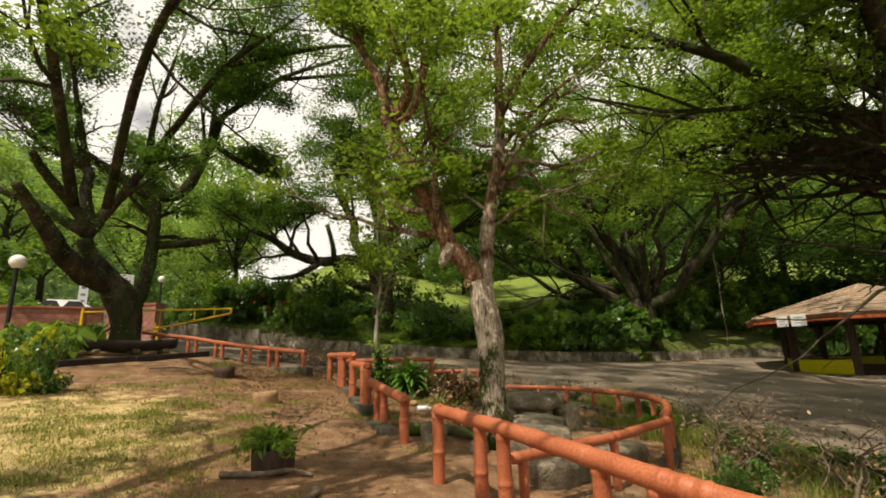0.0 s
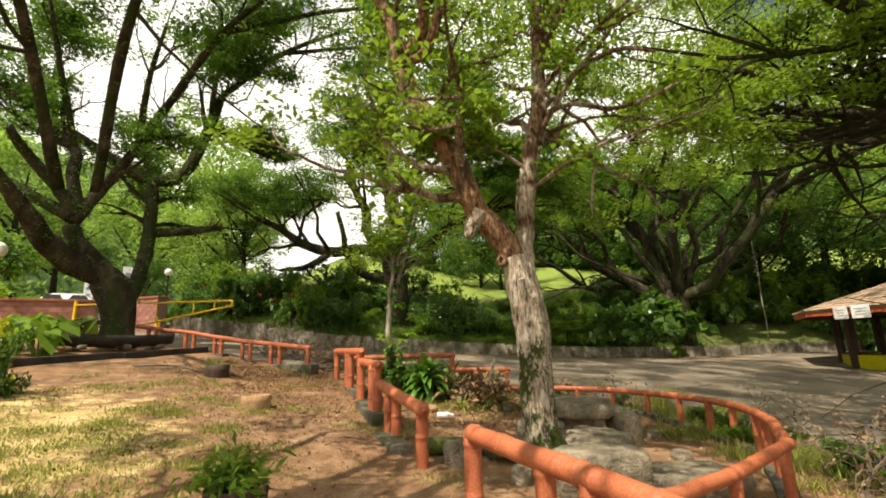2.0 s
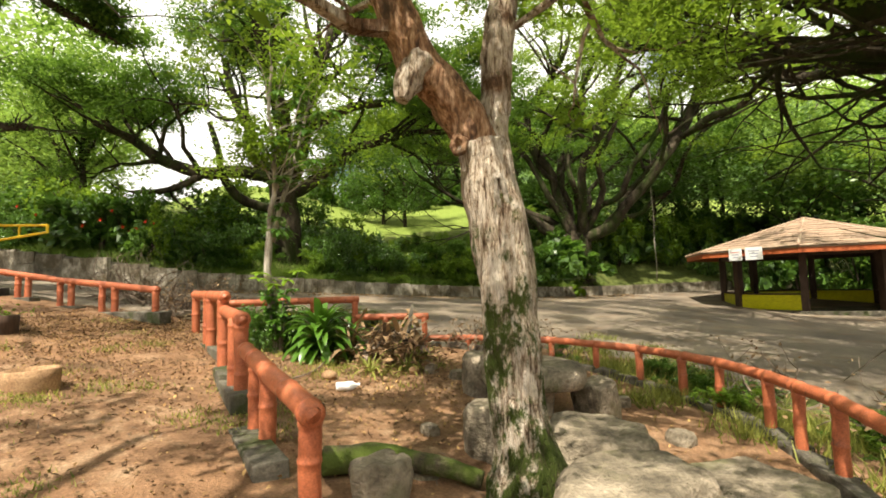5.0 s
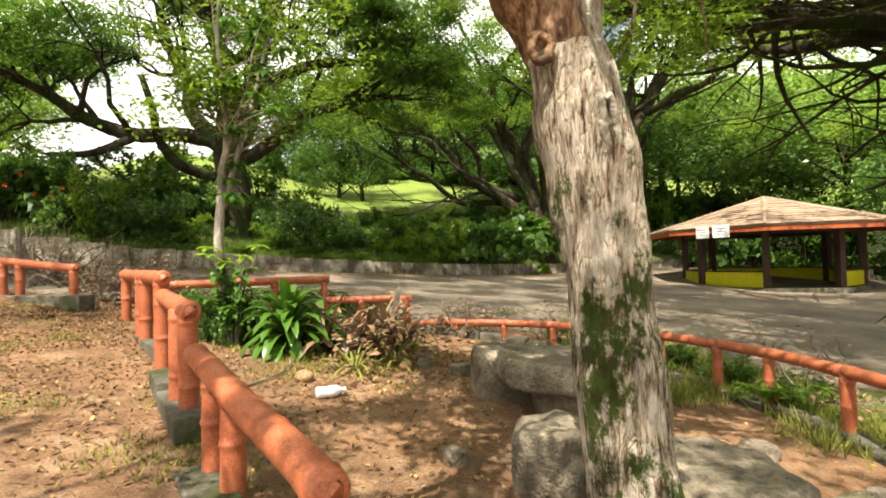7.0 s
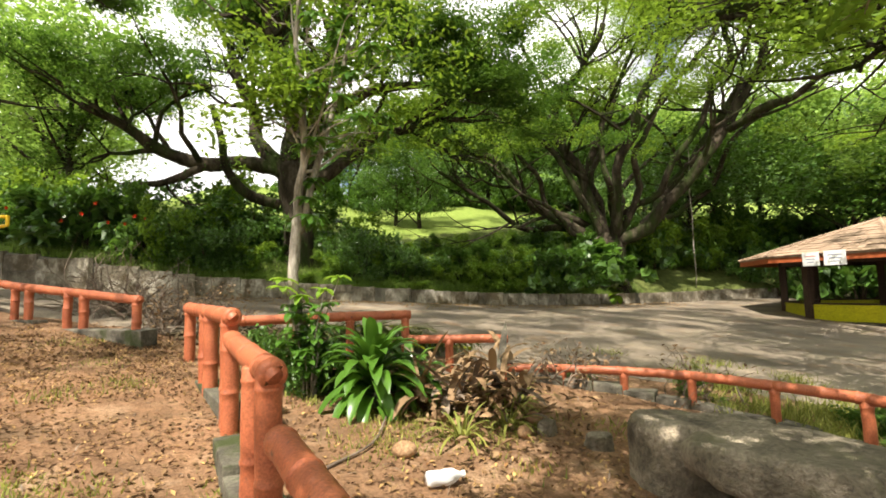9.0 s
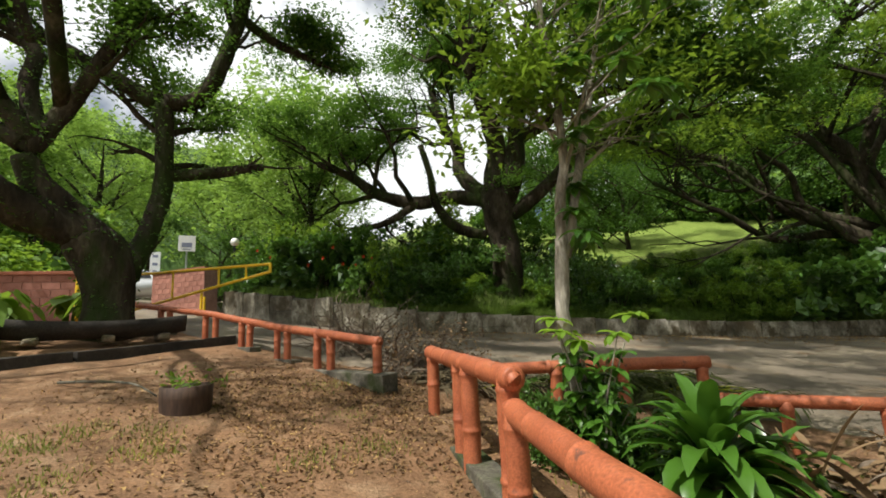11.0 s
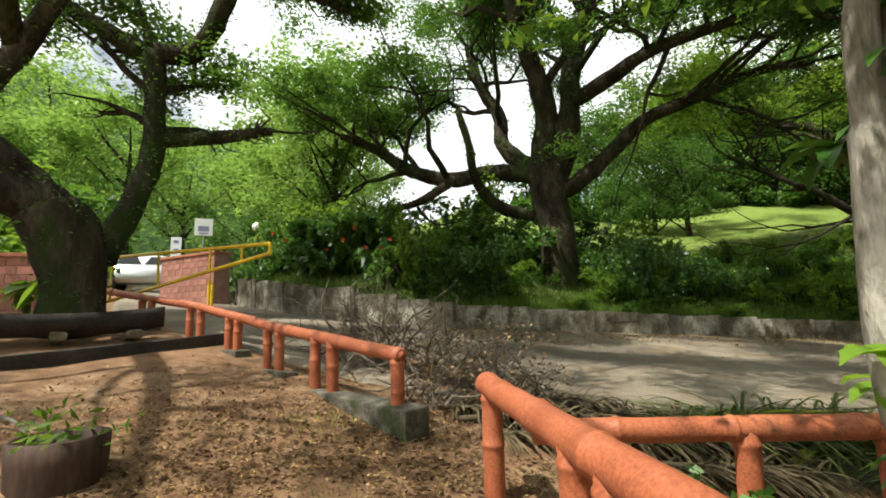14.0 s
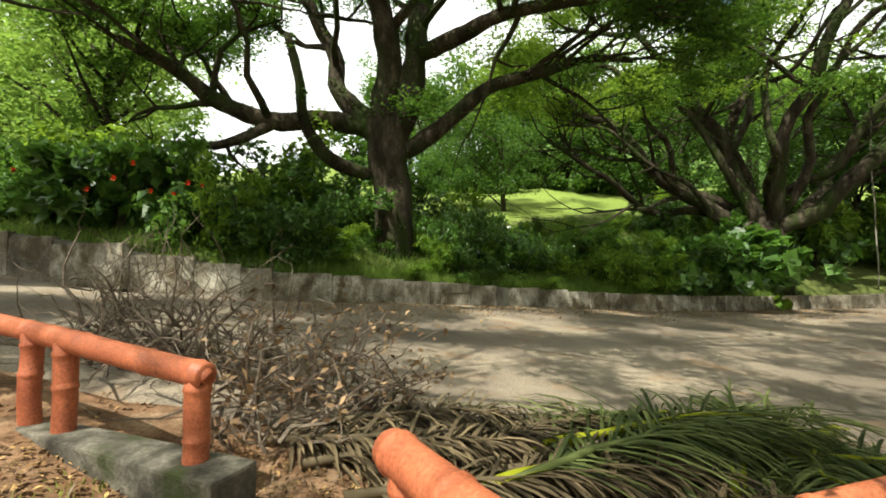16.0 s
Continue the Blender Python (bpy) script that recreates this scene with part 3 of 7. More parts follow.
def make_road():
    verts, faces = [], []
    per, wide = 10, 40
    for i in range(len(NEAR_EDGE) - 1):
        for k in range(per + (i == len(NEAR_EDGE) - 2)):
            t = k / per
            a = Vector(NEAR_EDGE[i]).lerp(Vector(NEAR_EDGE[i + 1]), t)
            b = Vector(FAR_EDGE[i]).lerp(Vector(FAR_EDGE[i + 1]), t)
            a = a + Vector((0, 0.25 * noise.noise((a.x * 0.9, a.y * 0.9, 0))))
            for j in range(wide + 1):
                p = a.lerp(b, j / wide)
                z = float(base_z(np.array(p.x), np.array(p.y)))
                z = z + 0.055 + 0.02 * math.sin(1.7 * p.x + 0.6 * p.y) * math.cos(1.3 * p.y - 0.5 * p.x)
                if p.x < -14:
                    z = g(p.x, p.y) + 0.06
                if j == 0:
                    z -= 0.06
                verts.append((p.x, p.y, z))
    rows = len(verts) // (wide + 1)
    for r in range(rows - 1):
        for j in range(wide):
            a = r * (wide + 1) + j
            faces.append((a, a + 1, a + wide + 2, a + wide + 1))
    ob = link_mesh("road", verts, faces, M_ROAD, smooth=True)
    tagged(ob, "worn grey concrete road dappled with fallen leaves", "road", kind="structure")


make_road()


# ---- railings of painted cement shaped like bamboo ----
def bamboo(a, b, r, seed, ringed=True):
    """A slightly uneven pole from a to b with two joint rings."""
    a, b = Vector(a), Vector(b)
    L = (b - a).length
    n = max(4, int(L / 0.12))
    rings = [0.06 / max(L, 0.1), 1 - 0.07 / max(L, 0.1)] + [x / L for x in np.arange(0.45, L - 0.2, 0.62)]
    stops = sorted(set([i / n for i in range(n + 1)] + [max(0.0, min(1.0, q + e)) for q in rings for e in (-0.02 / L, -0.008 / L, 0.008 / L, 0.02 / L)]))
    pts, rad = [], []
    for s in stops:
        p = a.lerp(b, s) + Vector((noise.noise((seed, s * 3, 0)), noise.noise((seed, s * 3, 5)), noise.noise((seed, s * 3, 9)))) * 0.008
        near = min(abs(s - q) * L for q in rings)
        pts.append(p)
        rad.append(r * (1 + (0.09 if near < 0.012 else 0)) * (1 + 0.05 * noise.noise((seed + 3, s * L * 2, 1))))
    # rounded ends
    d = (b - a).normalized()
    pts = [pts[0] - d * 0.002, pts[0] - d * 0.014, pts[0] - d * 0.012] + pts + [pts[-1] + d * 0.012, pts[-1] + d * 0.014, pts[-1] + d * 0.002]
    rad = [rad[0] * 0.52, rad[0] * 0.6, rad[0] * 0.86] + rad + [rad[-1] * 0.86, rad[-1] * 0.6, rad[-1] * 0.52]
    return tube(pts, rad, 14, 0.05, True, seed, 6.0)


def railing(top, posts, r=0.075, foot=None, plinths=(), label="orange painted cement railing shaped like bamboo poles", seed=0):
    """top: the rail's axis as points; posts: (x, y) or (x, y, r); foot: post's foot below the ground's height; plinths: (x0, y0, x1, y1, top, width)."""
    mid = Vector(top[len(top) // 2])
    base = thing("railing", (mid.x, mid.y, g(mid.x, mid.y)), label, "railing", "orange bamboo-style railings")
    inv = base.matrix_world.inverted()
    for i in range(len(top) - 1):
        a, b = Vector(top[i]), Vector(top[i + 1])
        v, f = bamboo(inv @ a, inv @ b, r, seed + i)
        link_mesh("rail", v, f, M_ORANGE, base, smooth=True)
    for i, (x, y) in enumerate(posts):
        # rail height above this post
        best = None
        for k in range(len(top) - 1):
            a, b = Vector(top[k]), Vector(top[k + 1])
            ab = (b - a).to_2d()
            t = max(0, min(1, (Vector((x, y)) - a.to_2d()).dot(ab) / max(ab.length_squared, 1e-6)))
            q = a.lerp(b, t)
            dist = (q.to_2d() - Vector((x, y))).length
            if best is None or dist < best[0]:
                best = (dist, q.z)
        zf = g(x, y) - 0.12
        v, f = bamboo(inv @ Vector((x, y, zf)), inv @ Vector((x, y, best[1] - 0.01)), r * random.uniform(0.86, 0.98), seed + 20 + i)
        link_mesh("post", v, f, M_ORANGE, base, smooth=True)
    for x0, y0, x1, y1, ztop, w in plinths:
        a, b = Vector((x0, y0, 0)), Vector((x1, y1, 0))
        d = b - a
        low = min(g(x0, y0), g(x1, y1)) - 0.25
        m = Matrix.Rotation(math.atan2(d.y, d.x), 4, "Z")
        bm = box(d.length, w, ztop - low, (0, 0, 0), 0.02, None, 0.012)
        bmesh.ops.transform(bm, matrix=inv @ Matrix.Translation(((x0 + x1) / 2, (y0 + y1) / 2, low)) @ m, verts=bm.verts)
        part("plinth", bm, M_PLINTH, base, "mossy grey cement plinth")
    return base


# nearest railing, running back beside the walker
railing([(-0.11, 5.6, 0.72), (0.49, 4.44, 0.68), (1.35, 2.75, 0.58), (2.6, 0.6, 0.45)], [(-0.11, 5.6), (0.31, 4.81), (0.49, 4.44), (1.03, 3.42), (1.24, 3.0), (1.9, 1.8), (2.5, 0.75)], 0.07, seed=1)
# sloping railing with the round cut end
railing([(-1.49, 9.46, 0.84), (-0.63, 7.35, 0.68)], [(-1.28, 8.95), (-1.12, 8.62), (-0.66, 7.46)], 0.078, seed=11,
        plinths=[(-1.42, 9.05, -0.98, 8.0, 0.2, 0.26)])
railing([(-2.22, 11.45, 1.16), (-1.55, 9.62, 1.13)], [(-2.2, 11.35), (-1.72, 9.95), (-1.58, 9.68)], 0.078, seed=21,
        plinths=[(-1.85, 10.35, -1.48, 9.42, 0.40, 0.28), (-2.1, 11.0, -1.85, 10.3, 0.46, 0.26)])
railing([(-3.43, 14.04, 1.38), (-2.2, 11.4, 1.36)], [(-3.37, 13.91), (-2.797, 12.68), (-2.665, 12.40), (-2.25, 11.50)], 0.078, seed=31,
        plinths=[(-2.85, 12.9, -2.2, 11.6, 0.58, 0.26)])
# long railing along the road to the gate
railing([(-4.4, 14.85, 1.50), (-6.8, 16.2, 1.76), (-8.1, 16.9, 1.94), (-9.3, 17.35, 2.14), (-11.0, 17.75, 2.36), (-12.6, 18.05, 2.6)],
        [(-4.45, 14.88), (-5.47, 15.45), (-5.80, 15.63), (-6.66, 16.12), (-6.98, 16.3), (-7.92, 16.8), (-8.22, 16.95), (-9.12, 17.28), (-9.48, 17.4), (-10.7, 17.68), (-11.03, 17.76), (-12.4, 18.0)],
        0.07, seed=41, plinths=[(-5.95, 15.75, -4.2, 14.72, 1.06, 0.26), (-7.1, 16.4, -6.4, 16.0, 1.2, 0.24), (-8.4, 17.05, -7.7, 16.68, 1.42, 0.24), (-11.2, 17.8, -10.6, 17.66, 1.82, 0.24)])
# lower railings on the road side of the bed
railing([(-3.05, 13.5, 1.2), (-1.3, 13.95, 1.2), (-0.35, 14.0, 1.2)], [(-1.95, 13.78), (-1.23, 13.96), (-0.42, 14.0)], 0.068, seed=51)
railing([(-0.4, 13.72, 0.86), (0.99, 13.5, 0.84)], [(0.17, 13.62), (0.92, 13.5)], 0.062, seed=61)
CURVE = [(1.0, 13.65, 0.40), (1.75, 13.34, 0.40), (2.45, 12.92, 0.40), (3.05, 12.36, 0.40), (3.5, 11.6, 0.40), (3.8, 10.85, 0.40), (3.95, 10.1, 0.40), (4.0, 9.5, 0.40), (3.85, 8.65, 0.40), (3.62, 8.1, 0.42), (3.4, 7.55, 0.43), (3.0, 6.8, 0.42)]
railing(CURVE, [(p[0], p[1]) for p in CURVE[1:]], 0.058, seed=71)
railing([(0.6, 4.75, 0.36), (1.9, 5.7, 0.36), (3.0, 6.7, 0.38)], [(0.72, 4.85), (1.9, 5.7)], 0.055, seed=91)


# ---- trees ----
def tree(name, limbs, seed, bark, leaf, label, levels=2, kids=3, side=3, length=0.55, per=8, spread=0.3, size=0.15, flat=0.55, up=0.2, bare=0.35, droop=0.0, skip=(), aspect=0.5, category="tree", extra=(), sides=12, fine=0.006, epi=0, rings=5, ridged=0.0, clump=0.0, wavy=0.0, zmin=0.0, ymin=-99.0, gap=-0.12):
    """limbs: the trunk first, then the main limbs, as (x, y, z, r) points; branches and leaves grow from all but the trunk and those in skip."""
    rng = np.random.default_rng(seed)
    x, y, z, r = limbs[0][0]
    base = thing(name, (x, y, z), label, category)
    o = np.array((x, y, z))
    twigs, tips = [], []
    creepers = []
    crotch = np.array(limbs[0][-1][:3])
    below = np.array(limbs[0][-2])
    for i, limb in enumerate(limbs):
        if i and np.linalg.norm(np.array(limb[0][:3]) - crotch) < 2.2 * limbs[0][-1][3]:
            t = min(1.0, 1.3 * limbs[0][-1][3] / max(0.1, np.linalg.norm(crotch - below[:3])))
            q = crotch + (below[:3] - crotch) * t
            limb = [(*q, limb[0][3] * 0.8)] + list(limb)
        line = smooth_path(limb, rings)
        if wavy and i:
            line = [np.array((*(np.array(q[:3]) + wavy * min(1.0, k / 5) * np.array(noise.noise_vector(Vector(q[:3]) * 0.33 + Vector((i, 0, 0))))), q[3])) for k, q in enumerate(line)]
        if epi:
            for k in range(len(line) - 1):
                if line[k][3] > 0.05:
                    for _ in range(epi):
                        q = line[k][:3] + (line[k + 1][:3] - line[k][:3]) * rng.random()
                        n = rng.normal(size=3) + (0, 0, 0.4)
                        creepers.append(q - o + n / np.linalg.norm(n) * line[k][3] * 1.05)
        pts = [tuple(p[:3] - o) for p in line]
        rad = [p[3] for p in line]
        if i == 0:
            rad = [q * (1 + 0.22 * max(0, 1 - k / (0.8 * rings)) ** 2) for k, q in enumerate(rad)]
            end = Vector(pts[-1]) + (Vector(pts[-1]) - Vector(pts[-3])) * 0.9
            pts.append(tuple(Vector(pts[-1]).lerp(end, 0.5)))
            rad.append(rad[-1] * 0.75)
            pts.append(tuple(end))
            rad.append(rad[-2] * 0.25)
            pts[0] = (pts[0][0], pts[0][1], pts[0][2] - 0.5)
        v, f = tube(pts, rad, sides, 0.22, True, seed + i, 1.6 / max(0.25, rad[0] * 2), ridged)
        link_mesh("trunk" if i == 0 else "limb", v, f, bark, base, smooth=True)
        if i == 0 or i in skip:
            continue
        total = sum(np.linalg.norm(np.array(line[k + 1][:3]) - line[k][:3]) for k in range(len(line) - 1))
        count = max(2, int(total * side))
        for k in range(count + 1):
            t = 1.0 if k == count else bare + (1 - bare) * rng.random()
            q = line[min(int(t * (len(line) - 1)), len(line) - 1)]
            j = min(int(t * (len(line) - 1)), len(line) - 2)
            d = np.array(line[j + 1][:3]) - line[j][:3]
            d = d / np.linalg.norm(d) + rng.normal(size=3) * (0.85 if k < count else 0.2)
            grow(rng, q[:3] - o, d, total * length * rng.uniform(0.45, 0.9) * (1.15 - 0.5 * t), max(0.012, q[3] * 0.5), levels, twigs, tips, up, 0.4, kids)
    for e in extra:
        tips.append(np.array(e) - o)
    pieces = []
    for line in twigs:
        if line[0][3] < fine:
            continue
        pieces.append(tube([p[:3] for p in line], [max(p[3], 0.004) for p in line], 5, 0, False))
    if pieces:
        v, f = join(pieces)
        link_mesh("branchwork", v, f, bark, base)["kind"] = "stuff"
    if creepers:
        v, f = leaves(rng, creepers, 4, 0.07, size * 0.75, 1.0, 0.4, 0.2, 0.3)
        link_mesh("creeper", v, f, M_LEAF_RAIN, base, "small creeping ferns on the bark")["kind"] = "stuff"
    if zmin:
        tips = [p for p in tips if p[2] + z > zmin and p[1] + y > ymin]
    if tips and clump:
        tips = [p for p in tips if noise.noise(Vector(p) * clump + Vector((seed, 0, 0))) + 0.5 * noise.noise(Vector(p) * 1.4) > gap]
    if tips:
        v, f = leaves(rng, tips, per, spread, size, flat, aspect, droop)
        link_mesh("crown", v, f, leaf, base)["kind"] = "stuff"
    return base, len(tips)


RAIN_LEFT_LIMBS = []
RAIN_LEFT_LIMBS.append([(-11.33, 16.68, 1.85, 0.466), (-11.36, 16.65, 2.68, 0.468), (-11.46, 16.51, 3.41, 0.542), (-11.62, 16.30, 3.89, 0.518)])
RAIN_LEFT_LIMBS.append([(-11.62, 16.30, 3.89, 0.428), (-11.99, 15.33, 4.24, 0.375), (-12.09, 14.44, 4.67, 0.324), (-12.04, 13.75, 5.25, 0.261), (-12.06, 13.10, 5.79, 0.203), (-12.06, 12.36, 6.38, 0.132)])
RAIN_LEFT_LIMBS.append([(-11.69, 16.21, 4.13, 0.321), (-12.12, 15.57, 4.92, 0.261), (-12.25, 15.35, 5.50, 0.238)])
RAIN_LEFT_LIMBS.append([(-12.24, 15.37, 5.55, 0.208), (-11.96, 15.82, 6.64, 0.186), (-11.47, 15.93, 7.37, 0.165), (-10.91, 16.11, 8.56, 0.145), (-10.31, 16.13, 9.66, 0.112)])
RAIN_LEFT_LIMBS.append([(-12.17, 15.47, 5.89, 0.200), (-12.56, 15.49, 7.17, 0.186), (-12.74, 15.64, 8.13, 0.169), (-13.54, 15.38, 8.93, 0.151), (-14.43, 14.84, 9.89, 0.116)])
RAIN_LEFT_LIMBS.append([(-12.26, 15.31, 5.73, 0.197), (-13.17, 14.86, 6.31, 0.167), (-13.96, 14.50, 6.79, 0.147), (-14.79, 13.91, 7.03, 0.104)])
RAIN_LEFT_LIMBS.append([(-12.18, 15.46, 5.77, 0.210), (-12.51, 14.88, 6.62, 0.174), (-12.88, 14.10, 7.43, 0.147), (-12.60, 13.26, 7.76, 0.107)])
RAIN_LEFT_LIMBS.append([(-11.60, 17.26, 3.11, 0.27), (-11.74, 17.96, 4.31, 0.255), (-11.98, 18.54, 5.69, 0.25), (-11.98, 18.54, 7.14, 0.24), (-12.07, 18.44, 8.12, 0.25)])
RAIN_LEFT_LIMBS.append([(-12.03, 18.50, 8.13, 0.250), (-11.51, 19.02, 8.33, 0.241), (-10.90, 19.12, 9.01, 0.227), (-10.35, 19.28, 10.74, 0.202), (-9.77, 19.02, 12.01, 0.156)])
RAIN_LEFT_LIMBS.append([(-10.30, 19.32, 10.94, 0.145), (-9.45, 19.95, 10.33, 0.132), (-8.33, 20.63, 9.85, 0.088)])
RAIN_LEFT_LIMBS.append([(-12.09, 18.42, 8.03, 0.234), (-13.47, 18.01, 8.96, 0.198), (-14.96, 17.48, 9.96, 0.158), (-15.55, 16.45, 10.06, 0.110)])
RAIN_LEFT_LIMBS.append([(-11.88, 18.66, 6.02, 0.176), (-11.03, 19.46, 6.28, 0.168), (-10.05, 20.23, 6.59, 0.101)])
RAIN_LEFT_LIMBS.append([(-12.00, 15.82, 6.66, 0.169), (-9.40, 13.00, 10.28, 0.136), (-6.69, 10.74, 11.97, 0.090), (-4.55, 9.15, 12.54, 0.045)])
RAIN_LEFT_LIMBS.append([(-12.46, 14.92, 6.55, 0.169), (-10.76, 11.41, 9.71, 0.136), (-9.18, 8.48, 11.07, 0.079)])
RAIN_LEFT_LIMBS.append([(-10.31, 16.16, 9.60, 0.136), (-7.60, 14.80, 11.63, 0.102), (-4.88, 13.67, 12.54, 0.056)])
RAIN_LEFT_LIMBS.append([(-9.74, 18.98, 11.97, 0.136), (-7.14, 18.65, 13.55, 0.102), (-4.21, 18.19, 14.23, 0.056)])
RAIN_LEFT_LIMBS.append([(-10.91, 16.11, 8.56, 0.12), (-10.2, 15.2, 10.2, 0.09), (-9.2, 14.4, 11.8, 0.05)])
RAIN_LEFT_LIMBS.append([(-12.74, 15.64, 8.13, 0.12), (-12.6, 14.6, 10.2, 0.09), (-12.2, 13.4, 12.0, 0.05)])
RAIN_LEFT_LIMBS.append([(-10.35, 19.28, 10.74, 0.12), (-9.6, 18.2, 12.4, 0.09), (-8.4, 17.2, 13.4, 0.05)])
RAIN_LEFT_LIMBS.append([(-13.54, 15.38, 8.93, 0.12), (-14.6, 16.4, 11.2, 0.09), (-15.2, 17.0, 13.0, 0.05)])
# two boughs added overhead, mostly out of view, to throw dapples on the road
RAIN_LEFT_LIMBS.append([(-7.60, 14.80, 11.63, 0.09), (-4.0, 15.2, 12.6, 0.07), (-0.5, 15.6, 12.8, 0.05), (2.5, 16.2, 12.4, 0.03)])
RAIN_LEFT_LIMBS.append([(-7.14, 18.65, 13.55, 0.09), (-3.5, 19.0, 13.9, 0.07), (0.0, 19.2, 13.6, 0.05), (3.5, 19.6, 13.0, 0.03)])
# ymin leaves out the southern leaf tips so that sun reaches the path
tree('rain_tree', RAIN_LEFT_LIMBS, 3, M_BARK, M_LEAF_RAIN, 'leaning rain tree with thick dark limbs and creepers', levels=2, kids=3, side=0.85, length=0.8, per=70, spread=0.32, size=0.135, flat=0.25, up=0.25, bare=0.4, fine=0.012, epi=10, clump=0.42, gap=0.0, zmin=7.6, ymin=8.2, skip=(1, 2, 5, 6))
BIG_LIMBS = []
BIG_LIMBS.append([(-3.68, 26.84, 1.81, 0.618), (-3.55, 26.84, 3.60, 0.588), (-3.67, 26.84, 5.54, 0.636), (-3.72, 26.83, 6.74, 0.66)])
BIG_LIMBS.append([(-4.11, 26.81, 6.56, 0.312), (-5.71, 26.93, 6.93, 0.301), (-7.36, 26.87, 6.84, 0.285), (-8.95, 26.50, 7.38, 0.245), (-9.86, 26.11, 8.07, 0.182), (-11.08, 25.49, 8.57, 0.119)])
BIG_LIMBS.append([(-7.17, 26.92, 6.84, 0.184), (-8.46, 26.35, 5.95, 0.139), (-9.65, 25.69, 5.68, 0.087)])
BIG_LIMBS.append([(-4.35, 26.79, 5.18, 0.213), (-5.39, 26.02, 5.47, 0.206), (-6.01, 25.43, 6.31, 0.165), (-6.06, 24.93, 7.27, 0.134), (-6.32, 24.55, 8.44, 0.106)])
BIG_LIMBS.append([(-4.30, 26.79, 6.77, 0.352), (-5.36, 27.46, 8.13, 0.281), (-5.51, 27.91, 9.44, 0.259), (-6.29, 28.10, 10.99, 0.211), (-6.76, 28.32, 12.86, 0.160)])
BIG_LIMBS.append([(-3.90, 26.82, 7.15, 0.440), (-3.65, 26.84, 8.56, 0.414), (-3.94, 26.19, 10.14, 0.347), (-4.39, 25.52, 11.63, 0.263), (-4.67, 25.18, 13.46, 0.187)])
BIG_LIMBS.append([(-3.23, 26.85, 7.10, 0.437), (-2.86, 26.85, 8.90, 0.373), (-2.69, 27.48, 10.88, 0.350), (-1.95, 28.08, 13.40, 0.301), (-1.30, 28.35, 15.62, 0.220)])
BIG_LIMBS.append([(-2.85, 26.85, 9.10, 0.295), (-1.57, 26.01, 9.34, 0.257), (-0.47, 25.07, 9.53, 0.204), (0.87, 24.11, 9.38, 0.155), (2.11, 23.00, 8.96, 0.097)])
BIG_LIMBS.append([(-2.98, 26.85, 6.09, 0.288), (-1.82, 26.81, 6.97, 0.266), (-0.50, 26.67, 8.06, 0.224), (1.02, 26.35, 8.43, 0.180), (2.54, 25.87, 8.76, 0.129), (3.70, 25.39, 8.54, 0.081)])
tree('rain_tree', BIG_LIMBS, 5, M_BARK, M_LEAF_RAIN, 'large spreading rain tree on the bank behind the wall', levels=2, kids=3, side=1.1, length=0.75, per=105, spread=0.38, size=0.14, flat=0.25, clump=0.33, gap=-0.06, zmin=6.8, skip=(3,), up=0.25, bare=0.5, fine=0.015, epi=5)
RAIN_RIGHT_LIMBS = []
RAIN_RIGHT_LIMBS.append([(13.59, 32.69, 1.45, 1.45), (13.59, 32.69, 2.44, 1.357), (13.58, 32.69, 4.14, 1.228)])
RAIN_RIGHT_LIMBS.append([(13.10, 32.96, 4.17, 0.515), (10.06, 33.76, 6.02, 0.348), (7.38, 34.11, 9.24, 0.297), (5.32, 34.36, 10.68, 0.210)])
RAIN_RIGHT_LIMBS.append([(13.25, 32.88, 4.34, 0.514), (12.11, 33.48, 8.83, 0.387), (11.79, 33.63, 12.51, 0.339), (12.38, 31.67, 13.85, 0.252), (12.62, 30.51, 16.37, 0.196)])
RAIN_RIGHT_LIMBS.append([(13.67, 32.64, 4.31, 0.443), (14.16, 34.06, 9.04, 0.364), (15.21, 34.48, 13.00, 0.319), (16.41, 34.44, 16.18, 0.247)])
RAIN_RIGHT_LIMBS.append([(13.81, 32.56, 4.47, 0.510), (14.01, 30.70, 8.15, 0.371), (13.92, 29.70, 11.08, 0.314), (14.86, 28.32, 13.70, 0.241), (15.04, 27.43, 16.01, 0.176)])
RAIN_RIGHT_LIMBS.append([(14.21, 32.32, 4.10, 0.507), (16.73, 30.61, 6.87, 0.408), (19.02, 28.70, 9.97, 0.358), (19.92, 27.83, 13.17, 0.306), (20.77, 26.93, 16.54, 0.226)])
RAIN_RIGHT_LIMBS.append([(19.02, 28.70, 9.97, 0.311), (19.91, 25.68, 10.95, 0.237), (20.33, 22.81, 11.24, 0.172), (20.31, 20.20, 10.79, 0.107)])
RAIN_RIGHT_LIMBS.append([(11.89, 33.59, 11.03, 0.249), (9.06, 33.21, 13.64, 0.208), (6.83, 33.04, 13.09, 0.170), (4.41, 33.05, 13.31, 0.117)])
RAIN_RIGHT_LIMBS.append([(12.95, 33.04, 4.11, 0.344), (9.39, 33.08, 5.39, 0.237), (6.32, 33.19, 6.91, 0.167), (3.95, 33.14, 7.54, 0.115)])
RAIN_RIGHT_LIMBS.append([(15.69, 33.14, 4.53, 0.422), (19.57, 32.15, 8.67, 0.352), (21.27, 31.46, 12.11, 0.299), (23.68, 28.11, 14.88, 0.208)])
RAIN_RIGHT_LIMBS[1:] = [[(x, y, z, r * 0.78) for x, y, z, r in limb] for limb in RAIN_RIGHT_LIMBS[1:]]
RAIN_RIGHT_LIMBS[0] = [(x, y, z, r * 0.85) for x, y, z, r in RAIN_RIGHT_LIMBS[0]]
